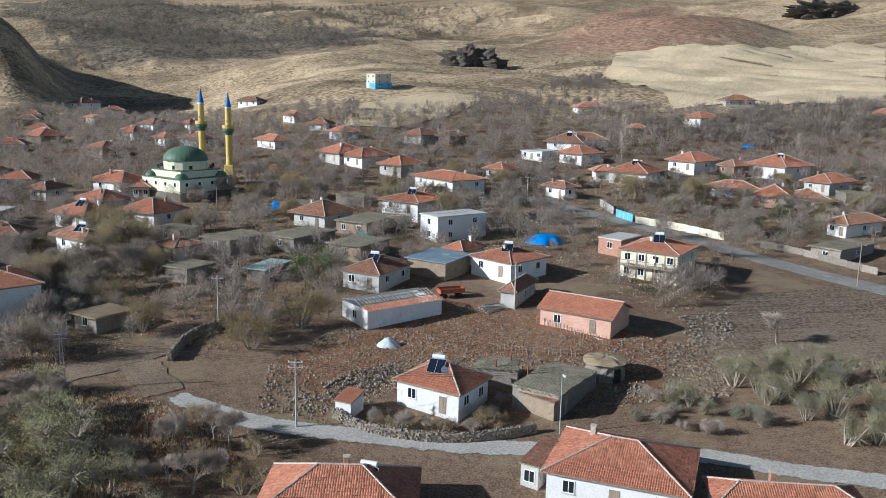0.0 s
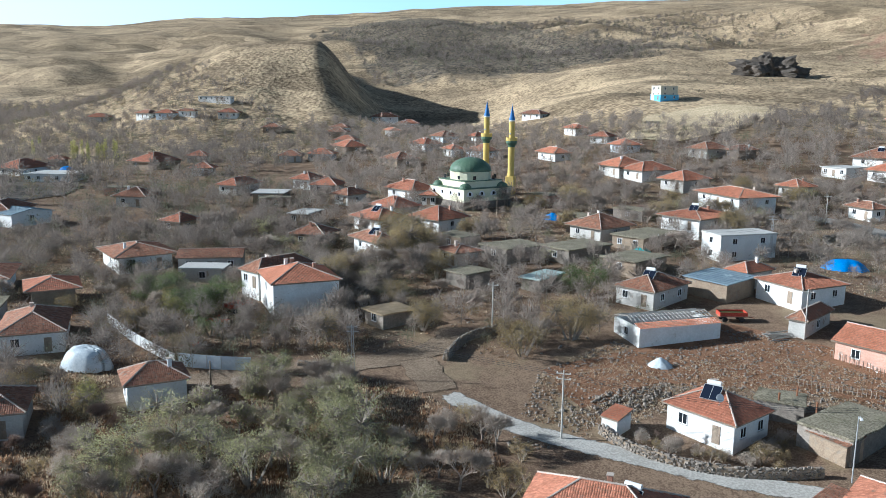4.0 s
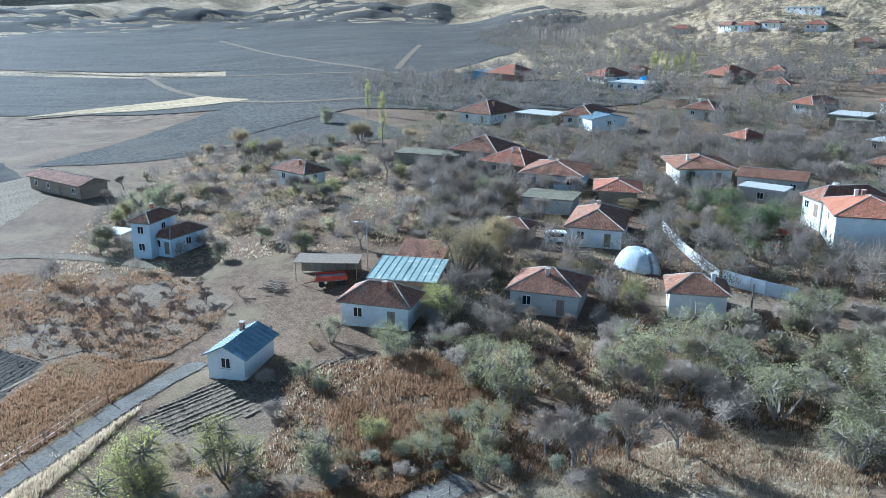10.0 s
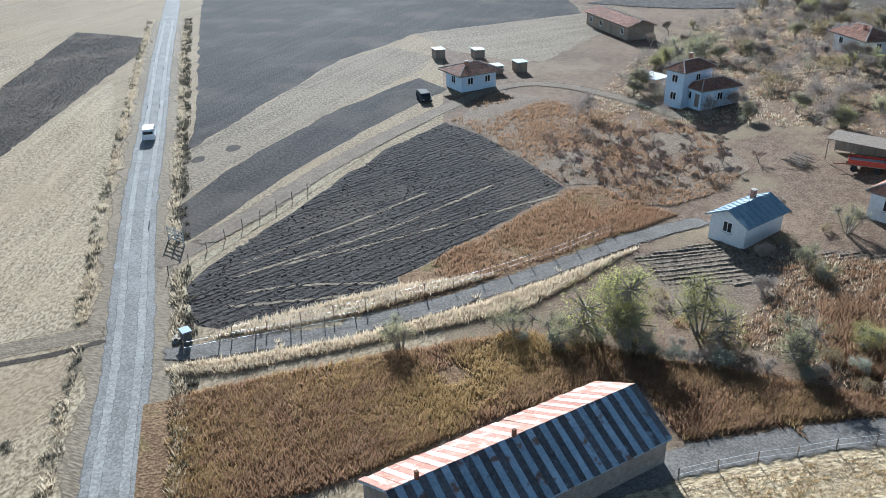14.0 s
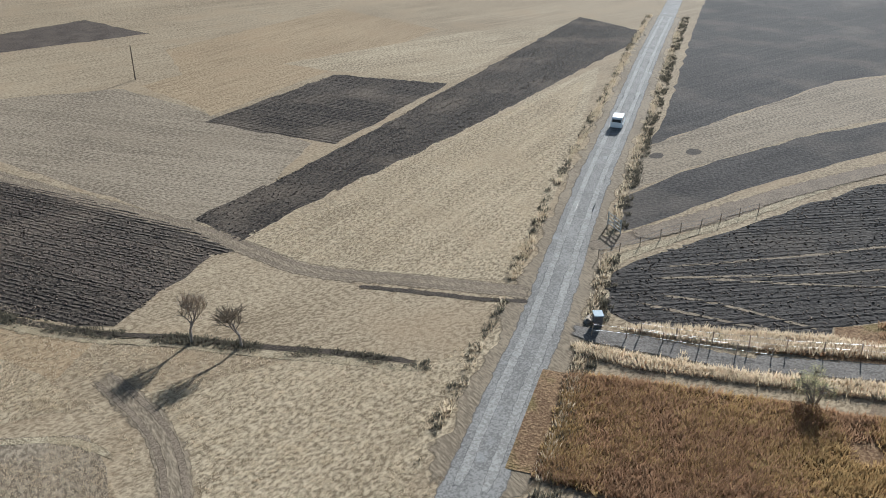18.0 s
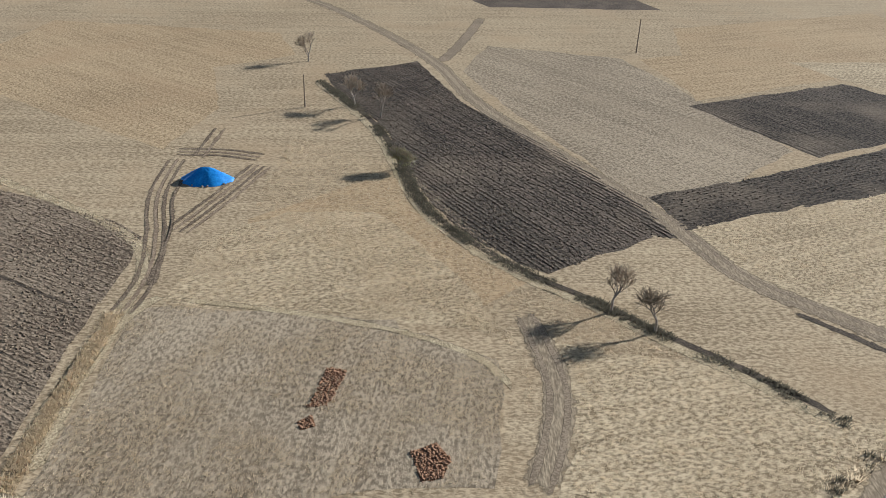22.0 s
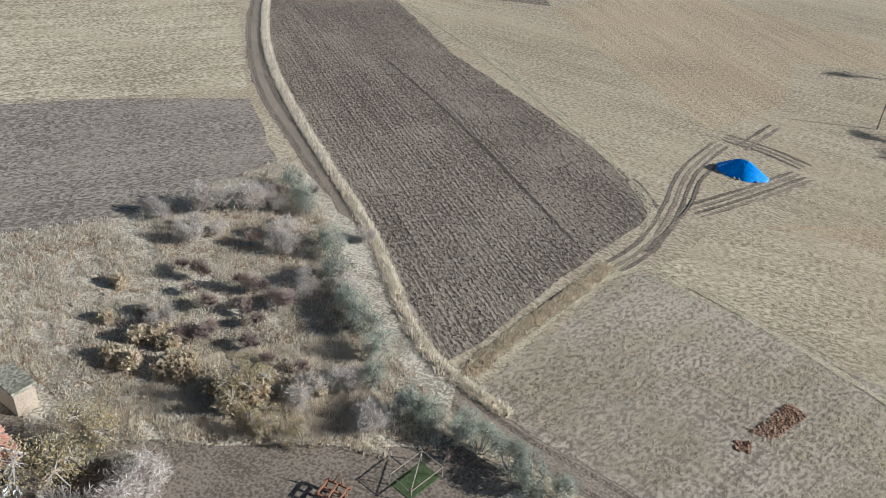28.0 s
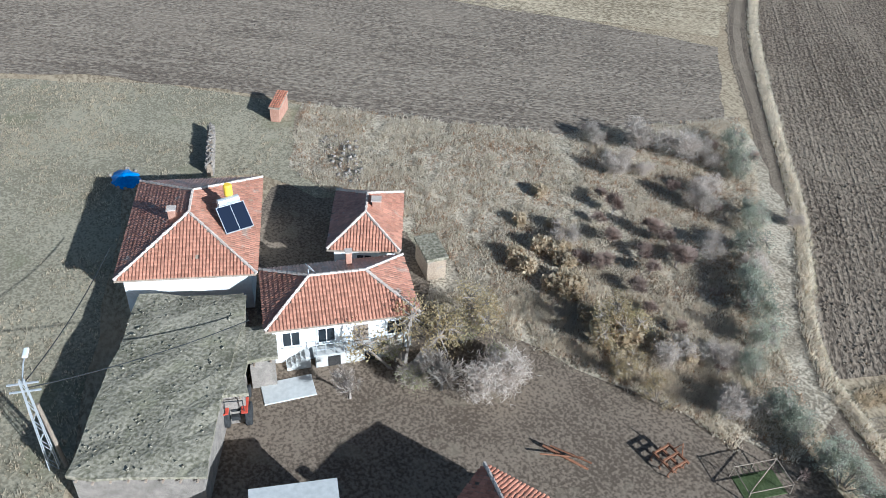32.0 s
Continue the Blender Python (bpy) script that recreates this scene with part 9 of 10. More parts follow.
# gate and cabinet by the road
gate = thing("field_gate", -75.8, -35.4, 59, None, "leaning grey timber field gate by the road", "gate")
for z in (0.3, 0.7, 1.1, 1.5):
    part("rail", box(-1.3, 1.3, -0.03, 0.03, z, z + 0.1), WOOD_GREY, gate)
for sx in (-1.3, 0, 1.3):
    part("upright", box(sx - 0.05, sx + 0.05, -0.05, 0.05, -0.2, 1.75), WOOD_GREY, gate)
part("brace", tube(((-1.3, 0, 0.3), (1.3, 0, 1.55)), 0.04, 5), WOOD_GREY, gate)
cab = thing("roadside_cabinet", -57.0, -27.2, 40, None, "small dark roadside cabinet with a pale top", "cabinet")
part("body", box(-0.45, 0.45, -0.35, 0.35, 0, 1.1, bevel=0.03), SHEET_DARK, cab)
part("lid", box(-0.52, 0.52, -0.42, 0.42, 1.1, 1.2), SHEET_BLUE, cab)
rubble("roadside_stones", [(-56.6, -29.4), (-57.7, -28.4), (-56.5, -27.6), (-55.4, -28.6)], 40, 0.25, STONE, "loose pale stones by the road")

# house with a bare roof frame
bx1, by1, bx2, by2 = -14.2, 116.7, -10.6, 112.2
ux1, uy1, ux2, uy2 = -10.6, 112.2, 0.1, 120.0
hs = house(ux1, uy1, ux2, uy2, 7.5, 2.4, 0, PLASTER, WOOD_GREY, "open", over=0.1, windows=0, side=1, stack=0, label="white stable whose roof is a bare grey pole frame")
WW = math.hypot(ux2 - ux1, uy2 - uy1)
for i in range(22):
    x = -WW / 2 + 0.2 + i * (WW - 0.4) / 21
    part("rafter", tube(((x, -2.6, 2.5), (x + 0.1, 0.4, 3.25), (x, 3.9, 2.55)), 0.07, 5), WOOD_GREY, hs)
for y, z in ((-1.6, 2.85), (-0.5, 3.1), (0.5, 3.32), (1.6, 3.08), (2.8, 2.85)):
    part("purlin", tube(((-WW / 2, y, z), (WW / 2, y, z)), 0.07, 5), WOOD_GREY, hs)
V = Vector
part("roof_tiles", joined("roof_tiles", [tile_slope(V((-WW / 2, -3.95, 2.35)), V((WW / 2, -3.95, 2.35)), V((WW / 2, -2.2, 2.75)), V((-WW / 2, -2.2, 2.75)), 0.24, 0.36, 3)], TILES_NEW), None, hs, kind="stuff")

# open canopy and farm sheds near the orchard
can = thing("canopy", -100.3, 44.1, 55, None, "open farm canopy with pale sheet roof on posts", "shed")
part("roof_sheet", box(-4.5, 4.5, -2.2, 2.2, 2.5, 2.58), WOOD, can)
for sx in (-4.2, -1.4, 1.4, 4.2):
    for sy in (-2, 2):
        part("post", tube(((sx, sy, -0.2), (sx, sy, 2.5)), 0.07, 6), WOOD, can)
part("back_board", box(-4.3, 4.3, 1.95, 2.03, 0, 2.4), WOOD, can)
can = thing("canopy", -139.6, 23.6, 42, None, "white carport canopy beside the villa", "shed")
part("roof_sheet", box(-2.2, 2.2, -2, 2, 2.4, 2.5), WHITE, can)
for sx in (-2, 2):
    for sy in (-1.8, 1.8):
        part("post", tube(((sx, sy, -0.2), (sx, sy, 2.4)), 0.06, 6), STEEL, can)
for t0 in ((-161.1, -14.9, 1.8), (-162.2, -7.2, 1.6), (-151.6, 1.1, 1.8), (-150.0, -3.3, 1.4)):
    sh = thing("farm_shed", t0[0], t0[1], 25, None, "small grey sheet-metal farm shed", "shed")
    part("wall", box(-1.2, 1.2, -1.0, 1.0, -0.2, t0[2]), WOOD, sh)
    part("roof_sheet", box(-1.35, 1.35, -1.15, 1.15, t0[2], t0[2] + 0.08), SHEET_TURQ, sh)

for px, py, pz in ((-41.8, 0.3, 4.0), (-37.9, -5.7, 4.0)):
    lx, ly = local(long_barn, px, py)
    part("ridge_post", box(lx - 0.12, lx + 0.12, -0.12, 0.12, pz, pz + 0.9, bevel=0.02), RUST, long_barn)

# ---- plants by place ----
for x, y, k in ((-32.8, -52.5, 1.0), (-35.1, -48.8, 0.95), (-19.4, -135.2, 1.1), (-24.9, -106.1, 1.0), (-22.3, -111.5, 1.0)):
    plant("lone", x, y, k * 1.6, 0.9)
plant("willow", -22.9, -87.4, 1.0)
plant("bare", 47.6, 111.4, 1.15)
plant("autumn", -20.3, 112.6, 1.0)
plant("green", -22.5, 135.7, 1.5)
plant("brown", -25.4, 104.8, 2.2)
plant("brown", -28.0, 107.5, 1.8)
for x, y, k in ((-54.1, 136.5, 1.6), (-53.5, 144.1, 1.2), (-37.2, 118.9, 0.8), (-23.9, 110.1, 0.8), (-10.3, 173.9, 1.2), (30.7, 204.7, 1.0), (-61.7, 94.4, 0.9), (-54.3, 105.7, 0.9)):
    plant("bare", x, y, k)
for x, y, k in ((-87.0, 109.0, 1.35), (-76.6, 103.9, 1.4), (-76.4, 108.7, 1.3), (-53.7, 88.4, 0.7), (-105.4, 122.4, 0.7)):
    plant("green", x, y, k)
plant("yellow", -79.9, 101.4, 1.1)
plant("autumn", -89.5, 59.1, 1.3)
plant("autumn", -92.9, 66.9, 0.9)
for x, y, k in ((-61.4, 8.6, 1.75), (-60.2, 10.6, 1.5), (-61.0, 16.6, 1.6), (-79.0, 50.0, 1.2), (-59.4, 30.0, 0.8), (-113.5, 46.3, 1.0), (-160.0, 29.7, 0.9), (-192.2, 64.4, 1.5), (-158.2, 29.1, 1.0), (-147.7, 58.5, 1.0), (-141.7, 63.0, 1.2), (-81.2, 49.8, 1.1), (-68.7, 70.3, 1.1)):
    plant("yellow", x, y, k)
for x, y, k in ((-57.1, 24.2, 1.1), (-59.8, 0.8, 0.8), (-58.7, 4.1, 0.7), (-57.5, -8.8, 0.7), (-62.2, 43.5, 0.9), (-57.9, 43.9, 1.0), (-52.2, 37.7, 0.9), (-48.9, 34.8, 0.7), (-38.3, 35.2, 1.0), (-54.3, 32.3, 0.7), (-60.4, 45.4, 1.2), (-66.0, 45.8, 0.9), (-54.8, 39.0, 0.8)):
    plant("olive", x, y, k)
for x, y, k in ((-46.6, 42.4, 1.2), (-71.0, 51.9, 1.1), (-46.7, 43.2, 1.0), (-69.0, 50.9, 1.0)):
    plant("bare", x, y, k)
plant("willow", -200.5, 124.9, 1.4)
plant("willow", -174.5, 74.4, 1.3)
plant("green", -158.6, 76.0, 0.9)
plant("olive", -227.4, 100.3, 1.4)
for x, y, k in ((-176.2, 93.0, 1.1), (-230.7, 116.8, 1.0), (-246.3, 274.9, 0.9), (-309.4, 302.1, 0.9), (-292.2, 281.3, 0.8), (60.5, 280.1, 1.5), (66.2, 363.5, 1.1), (129.9, 302.9, 0.8), (17.8, 336.6, 0.5)):
    plant("poplar" if x < -100 else "grey_poplar", x, y, k)
for x, y, k in ((-33.5, 66.0, 1.4), (-36.2, 73.2, 1.5), (-30.1, 68.5, 1.2), (-33.0, 62.0, 1.3), (-24.5, 63.5, 0.9), (-40.0, 78.0, 1.4)):
    plant("olive", x, y, k)
# sage along the eastern track
for x, y, k in ((39.3, -60.9, 0.9), (36.6, -58.6, 0.8), (35.6, -57.4, 0.7), (31.2, -53.6, 0.7), (29.6, -52.0, 0.9), (27.5, -48.8, 0.95), (24.9, -46.5, 0.95), (23.6, -44.6, 0.8), (22.5, -43.7, 0.95), (20.4, -41.1, 0.95), (18.5, -38.7, 0.8), (15.2, -37.6, 0.9), (13.6, -36.9, 0.8), (11.8, -36.4, 0.8), (10.3, -36.3, 0.9), (8.1, -35.6, 0.9), (6.4, -34.9, 0.9), (4.2, -34.6, 0.8)):
    plant("sage", x, y, k, 1.1)
for x, y, k in ((46.5, -51.1, 0.8), (44.9, -53.6, 0.9), (42.1, -57.2, 0.9), (39.5, -56.2, 0.8), (48.8, -50.8, 0.7), (36.0, -54.5, 0.8), (33.0, -51.0, 0.7), (25.5, -43.0, 0.7), (20.0, -36.8, 0.7), (17.2, -34.8, 0.8), (12.0, -34.4, 0.7)):
    plant("small_bare", x, y, k, 0.8)
for x, y, k in ((29.6, -43.6, 0.9), (31.8, -44.6, 0.8), (31.6, -41.2, 0.75), (32.2, -38.5, 0.65), (36.8, -41.8, 0.6), (33.6, -37.0, 0.6)):
    plant("bare_red", x, y, k, 0.75)
for x, y, k in ((25.8, -33.0, 1.5), (23.1, -31.5, 1.0), (20.5, -32.0, 0.9)):
    plant("brown", x, y, k * 0.8, 1.2)
for x, y, k in ((31.4, -24.8, 0.75), (28.3, -24.9, 0.65), (29.5, -19.4, 0.6)):
    plant("willow", x, y, k)
for x, y, k in ((23.5, -35.4, 1.0), (22.4, -36.6, 0.9), (32.2, -33.5, 1.0), (36.4, -35.5, 0.9), (36.4, -32.7, 0.8), (31.2, -34.0, 1.0), (38.0, -38.0, 0.8), (34.0, -35.6, 0.8), (28.6, -33.2, 0.8), (40.0, -36.0, 0.7), (42.5, -40.0, 0.7)):
    plant("haystalk", x, y, k)
for x, y, k in ((29.5, -42.9, 1.0), (34.3, -41.0, 0.8), (32.2, -37.6, 0.8), (28.7, -38.3, 0.8), (26.5, -37.2, 0.7)):
    plant("bare_red", x, y, k, 0.8)
for x, y, k in ((44.2, -53.5, 1.1), (41.5, -55.2, 1.1), (40.1, -56.7, 0.9), (47.1, -50.4, 0.8), (42.8, -49.9, 0.7), (26.9, -23.2, 1.2), (26.1, -24.4, 1.0), (36.2, -37.6, 0.7), (35.0, -52.5, 0.9), (29.2, -46.7, 0.8), (20.9, -37.9, 0.8), (17.0, -35.0, 0.8), (22.7, -35.0, 0.8)):
    plant("twiggy", x, y, k)
plant("brown", 31.3, -24.8, 1.5, 1.2)
plant("brown", 31.2, -19.8, 1.5, 1.2)
plant("willow", 31.9, -19.6, 0.7)
plant("bare", 28.3, -20.8, 0.7)
plant("bare", 30.6, -15.6, 0.55)
plant("yellow", 26.4, -35.2, 0.4)
for x, y, k in ((25.6, -33.1, 1.5), (31.3, -34.0, 1.1), (35.0, -32.7, 0.9), (35.3, -36.3, 0.9), (23.5, -31.7, 0.7), (31.4, -33.9, 1.0), (35.5, -36.0, 0.8)):
    plant("haystalk", x, y, k)
plant("twiggy", 28.4, -55.7, 0.5)

# groves
grove(("olive", "bare", "olive", "willow", "twiggy"), [(-53.3, 51.8), (-57.8, 65.1), (-56.9, 76.7), (-54.0, 85.0), (-42.2, 88.6), (-37.4, 76.1), (-34.8, 65.2)], 34, 0.9, 1.4, 1, 2.2, "thicket below the road")
grove(("bare", "bare_red", "twiggy", "brown"), [(-77.2, 45.4), (-88.1, 56.1), (-88.6, 65.0), (-77.3, 75.8), (-61.7, 67.6), (-54.8, 54.9), (-54.5, 48.6), (-65.0, 40.7)], 40, 0.7, 1.1, 2, 2.4, "garden trees")
grove(("bare", "twiggy", "brown"), [(-27.5, 68.6), (-32.7, 76.5), (-27.8, 84.3), (-18.5, 78.8), (-15.9, 69.4)], 18, 0.7, 1.1, 3, 2.2)
grove(("olive", "sage", "bare", "bare"), [(-47.1, 38.0), (-53.9, 47.3), (-54.3, 58.3), (-52.2, 73.7), (-45.3, 91.8), (-38.3, 79.3), (-43.3, 62.1), (-42.6, 56.5), (-44.5, 41.9)], 20, 0.8, 1.3, 4, 2.4, "thicket below the road")
grove(("small_bare",), [(-110.1, 4.2), (-115.3, 16.2), (-100.7, 29.4), (-94.9, 21.9), (-93.2, 12.9), (-102.6, 6.7)], 34, 0.8, 1.2, 5, 2.6, "young orchard")
grove(("small_bare",), [(-112.8, 7.0), (-119.0, 26.1), (-108.2, 36.7), (-94.4, 28.8), (-93.6, 16.6), (-95.6, 5.2)], 26, 0.8, 1.2, 6, 2.6, "young orchard")
grove(("olive", "olive", "sage"), [(32.0, 88.7), (38.1, 101.0), (48.3, 104.4), (61.3, 97.0), (51.4, 79.7), (41.5, 79.8)], 34, 0.6, 1.1, 7, 1.8, "shrubs beside the lane")
grove(("olive", "twiggy", "sage"), [(20.6, 84.1), (25.1, 92.7), (31.8, 90.1), (30.2, 83.3)], 10, 0.5, 0.8, 8, 1.6)
grove(("small_bare", "brown", "twiggy"), [(-8.4, 83.1), (-5.7, 88.7), (1.4, 84.3), (8.2, 92.2), (7.5, 83.2), (1.4, 81.4)], 16, 0.5, 0.8, 9, 1.3, "garden shrubs")
grove(("bare", "bare", "bare_red", "twiggy", "brown", "olive"), [(-94.9, 54.4), (-127.2, 74.1), (-123.3, 92.6), (-100.4, 105.8), (-88.4, 131.2), (-107.2, 159.2), (-80.8, 166.2), (-52.7, 155.2), (-61.5, 127.0), (-91.1, 135.2), (-89.2, 96.4), (-93.1, 69.3)], 60, 0.7, 1.2, 10, 3.0)
grove(("bare", "bare", "bare_red", "autumn", "olive"), [(-64.2, 114.5), (-79.7, 165.3), (-64.8, 190.7), (-30.3, 234.3), (20.7, 264.6), (86.6, 242.9), (112.2, 205.4), (98.7, 179.5), (66.4, 183.6), (34.5, 231.7), (8.9, 197.3), (-20.8, 160.1), (-33.6, 142.2), (-48.2, 126.8)], 95, 0.7, 1.3, 11, 3.0)
grove(("twiggy", "brown", "olive"), [(-90.0, 24.0), (-89.0, 37.0), (-79.8, 35.8), (-72.3, 46.2), (-59.4, 39.3), (-63.0, 26.8), (-63.6, 22.6), (-66.8, 13.1)], 14, 0.4, 0.8, 12, 2.0)
grove(("olive", "bare", "twiggy", "willow", "brown"), [(-132.1, 16.7), (-213.4, 64.1), (-177.2, 87.4), (-131.2, 96.2), (-105.8, 81.3), (-104.5, 52.9), (-114.0, 44.2), (-119.5, 32.8)], 66, 0.8, 1.35, 13, 2.4)
grove(("autumn", "yellow", "bare"), [(-141.1, 19.8), (-154.7, 43.4), (-155.2, 63.5), (-126.1, 73.4), (-138.9, 103.3), (-153.8, 114.3), (-198.8, 98.2), (-225.4, 64.6), (-179.4, 29.6)], 36, 0.55, 0.9, 17, 2.6)
grove(("bare", "autumn", "green"), [(-89.2, 96.4), (-91.6, 110.7), (-65.1, 96.5), (-60.1, 89.1), (-69.5, 88.7)], 12, 0.5, 0.9, 18, 2.2)
grove(("bare", "autumn"), [(-55.1, 97.4), (-71.5, 139.2), (-59.7, 161.6), (-36.8, 116.2), (-36.9, 106.5), (-42.9, 102.1)], 18, 0.6, 1.0, 19, 2.4)
grove(("bare", "autumn", "green"), [(59.5, 167.1), (77.9, 242.2), (147.6, 273.6), (98.7, 179.5), (96.3, 198.3)], 26, 0.7, 1.1, 20, 2.6)
grove(("sage", "brown", "twiggy", "olive"), [(-59.5, 0.1), (-61.5, 8.1), (-58.4, 22.8), (-54.3, 36.3), (-51.4, 34.2), (-56.4, 15.1), (-58.4, 1.0)], 26, 0.4, 0.7, 14, 1.6)
grove(("twiggy", "sage", "brown"), [(-60.3, 34.4), (-55.6, 45.3), (-43.2, 43.3), (-33.6, 36.0), (-34.5, 31.4), (-43.6, 34.6), (-49.8, 34.3)], 14, 0.5, 1.0, 15, 2.0)
grove(("twiggy", "bare_red"), [(48.5, -56.2), (37.8, -62.5), (23.7, -45.5), (22.1, -36.1), (29.6, -37.7), (38.5, -42.7)], 16, 0.5, 0.8, 16, 2.0)

# woods farther off
VILLAGE_FAR = [(-102.9, 187.1), (-220.4, 408.1), (-187.3, 465.4), (-76.7, 388.3), (-22.7, 374.1), (44.0, 401.2), (109.5, 390.4), (206.3, 389.0), (119.7, 219.7), (95.8, 270.2), (41.8, 284.6), (-16.9, 280.0), (-63.6, 272.8), (-89.7, 219.6)]
far_wood("village_trees", VILLAGE_FAR, 1500, 6.0, FAR_TWIG, "leafless trees between the farther houses", 1, thin=True, per=50, fat=1.5)
far_wood("village_shrubs", VILLAGE_FAR, 700, 3.4, FAR_OLIVE, "grey-green shrubs between the farther houses", 2)
far_wood("village_trees", VILLAGE_FAR, 500, 3.6, FAR_BROWN, "trees with brown leaves between the farther houses", 3)
VALLEY = [(-275.1, 132.3), (-327.5, 158.1), (-333.2, 267.0), (-690.2, 468.5), (-740.2, 573.2), (-611.2, 658.2), (-259.1, 428.1), (-209.8, 406.7), (-160.0, 301.1), (-157.6, 242.0), (-144.6, 178.4), (-204.8, 167.9), (-199.3, 125.0)]
far_wood("valley_trees", VALLEY, 2200, 6.5, FAR_TWIG, "leafless valley woods", 4, thin=True, per=40, fat=1.8)
far_wood("valley_shrubs", VALLEY, 2100, 4.5, FAR_OLIVE, "grey-green valley scrub", 5, per=40, fat=1.6)
far_wood("valley_trees", VALLEY, 360, 5.5, FAR_BROWN, "brown-leaved trees in the valley", 6)
far_wood("valley_shrubs", [(-163.9, 75.2), (-204.6, 119.3), (-167.1, 172.4), (-176.6, 235.0), (-129.7, 243.5), (-86.1, 165.0), (-124.7, 147.5), (-161.3, 126.9)], 260, 4.0, FAR_OLIVE, "grey-green scrub behind the gardens", 7)
far_wood("valley_trees", [(-135.5, 106.9), (-160.3, 165.5), (-124.1, 233.3), (-70.3, 136.6), (-112.9, 134.0)], 260, 5.0, FAR_TWIG, "leafless trees behind the gardens", 8, thin=True)
far_wood("slope_trees", [(-7.0, 357.5), (11.2, 401.1), (48.9, 448.4), (104.5, 571.6), (92.4, 437.8), (41.4, 375.4)], 220, 5.0, FAR_TWIG, "row of leafless trees up the slope", 9, thin=True, per=50, fat=1.8)
far_wood("slope_trees", [(66.5, 331.9), (118.3, 375.4), (215.2, 406.1), (172.5, 322.2), (111.2, 315.6)], 260, 6.0, FAR_TWIG, "leafless trees at the foot of the hill", 10, thin=True, per=60, fat=1.8)
HILL_A = [(-330, 740), (-903.6, 1705.3), (-631.2, 1742.3), (-110.8, 1792.6), (103.8, 1436.8), (-25.6, 1209.7), (-90, 830), (-200, 780)]
HILL_B = [(-825.6, 460.7), (-1227.6, 893.0), (-1240.5, 1532.4), (-1265.2, 1960.8), (-1109.5, 2130.7), (-579.9, 2438.9), (-319.7, 1364.7), (-152.1, 582.7), (-187.2, 573.1), (-230.0, 528.3), (-265.1, 437.9), (-620.1, 667.7), (-756.2, 548.5)]
HILL_C = [(-55.6, 431.0), (-26.5, 1245.8), (198.5, 1435.5), (560.4, 1086.1), (461.1, 884.1), (155.7, 750.2), (104.5, 571.6), (3.0, 416.6)]
far_wood("hill_woods", HILL_A, 1500, 9.0, FAR_TWIG, "bluish leafless woods across the far valley", 15, thin=True, per=26, fat=3.0)
far_wood("hill_scrub", HILL_A, 1900, 7.0, SCRUB, "dark scrub across the far valley", 11, per=40, fat=2.2)
far_wood("hill_scrub", HILL_B, 900, 4.0, SCRUB, "scattered dark scrub on the hill", 12, per=36, fat=2.0)
far_wood("hill_scrub", HILL_C, 800, 3.6, SCRUB, "thin scrub on the dry hillside", 13, per=30, fat=2.0)
far_wood("hill_trees", HILL_A, 300, 8.0, FAR_OLIVE, "grey-green trees along the far valley", 14, per=50, fat=1.8)
pa, pb = Vector((-537.3, 412.4)), Vector((-409.0, 362.3))
for i in range(24):
    q = pa.lerp(pb, i / 23)
    plant("grey_poplar", q.x + PLANT_RND.uniform(-4, 4), q.y + PLANT_RND.uniform(-4, 4), 1.0, group="poplar row")
pa, pb = Vector((-258.6, 268.6)), Vector((-240.1, 274.4))
for i in range(12):
    q = pa.lerp(pb, i / 11)
    plant("poplar", q.x + PLANT_RND.uniform(-3, 3), q.y + PLANT_RND.uniform(-3, 3), 0.8, group="poplar row")

# village filling: garden trees, scrub, grass and stones between the houses
MID = [(-55.1, 97.4), (-96.5, 175.0), (-93.2, 228.4), (-63.6, 272.8), (-16.6, 275.0), (40.4, 274.6), (92.5, 260.5), (116.0, 212.7), (93.1, 168.8), (59.1, 162.4), (48.6, 134.6), (34.6, 121.4), (22.5, 146.2), (7.6, 162.6), (-7.7, 130.3), (-15.4, 118.1), (-26.1, 100.0), (-36.9, 106.5), (-40.1, 95.2)]
far_wood("garden_trees", MID, 620, 5.2, FAR_TWIG, "leafless garden trees among the houses", 21, thin=True, per=110)
far_wood("garden_shrubs", MID, 360, 2.3, FAR_BROWN, "dry brown garden shrubs among the houses", 22)
far_wood("garden_shrubs", MID, 420, 2.5, FAR_OLIVE, "grey-green garden shrubs among the houses", 23, per=90)
MIDW = [(-81.0, 45.9), (-192.7, 114.0), (-174.0, 131.8), (-133.8, 145.4), (-115.3, 171.3), (-78.1, 160.7), (-51.0, 140.9), (-46.6, 96.7), (-52.1, 85.0), (-73.6, 81.5), (-65.0, 69.7), (-73.4, 54.0)]
far_wood("garden_trees", MIDW, 380, 4.6, FAR_TWIG, "leafless garden trees among the houses", 24, thin=True, per=110)
far_wood("garden_shrubs", MIDW, 420, 2.3, FAR_BROWN, "dry brown garden shrubs among the houses", 25)
far_wood("garden_shrubs", MIDW, 520, 2.9, FAR_OLIVE, "grey-green garden shrubs among the houses", 26, per=90)
MIDP = [(-119.9, 7.7), (-161.0, 23.2), (-225.4, 64.6), (-191.1, 94.4), (-135.5, 106.9), (-104.6, 82.8), (-105.8, 55.5), (-114.0, 44.2), (-119.5, 32.8)]
far_wood("garden_trees", MIDP, 240, 3.6, FAR_TWIG, "leafless scrub beside the plain", 27, thin=True, per=100)
far_wood("garden_shrubs", MIDP, 240, 2.2, FAR_OLIVE, "grey-green scrub beside the plain", 28, per=80)
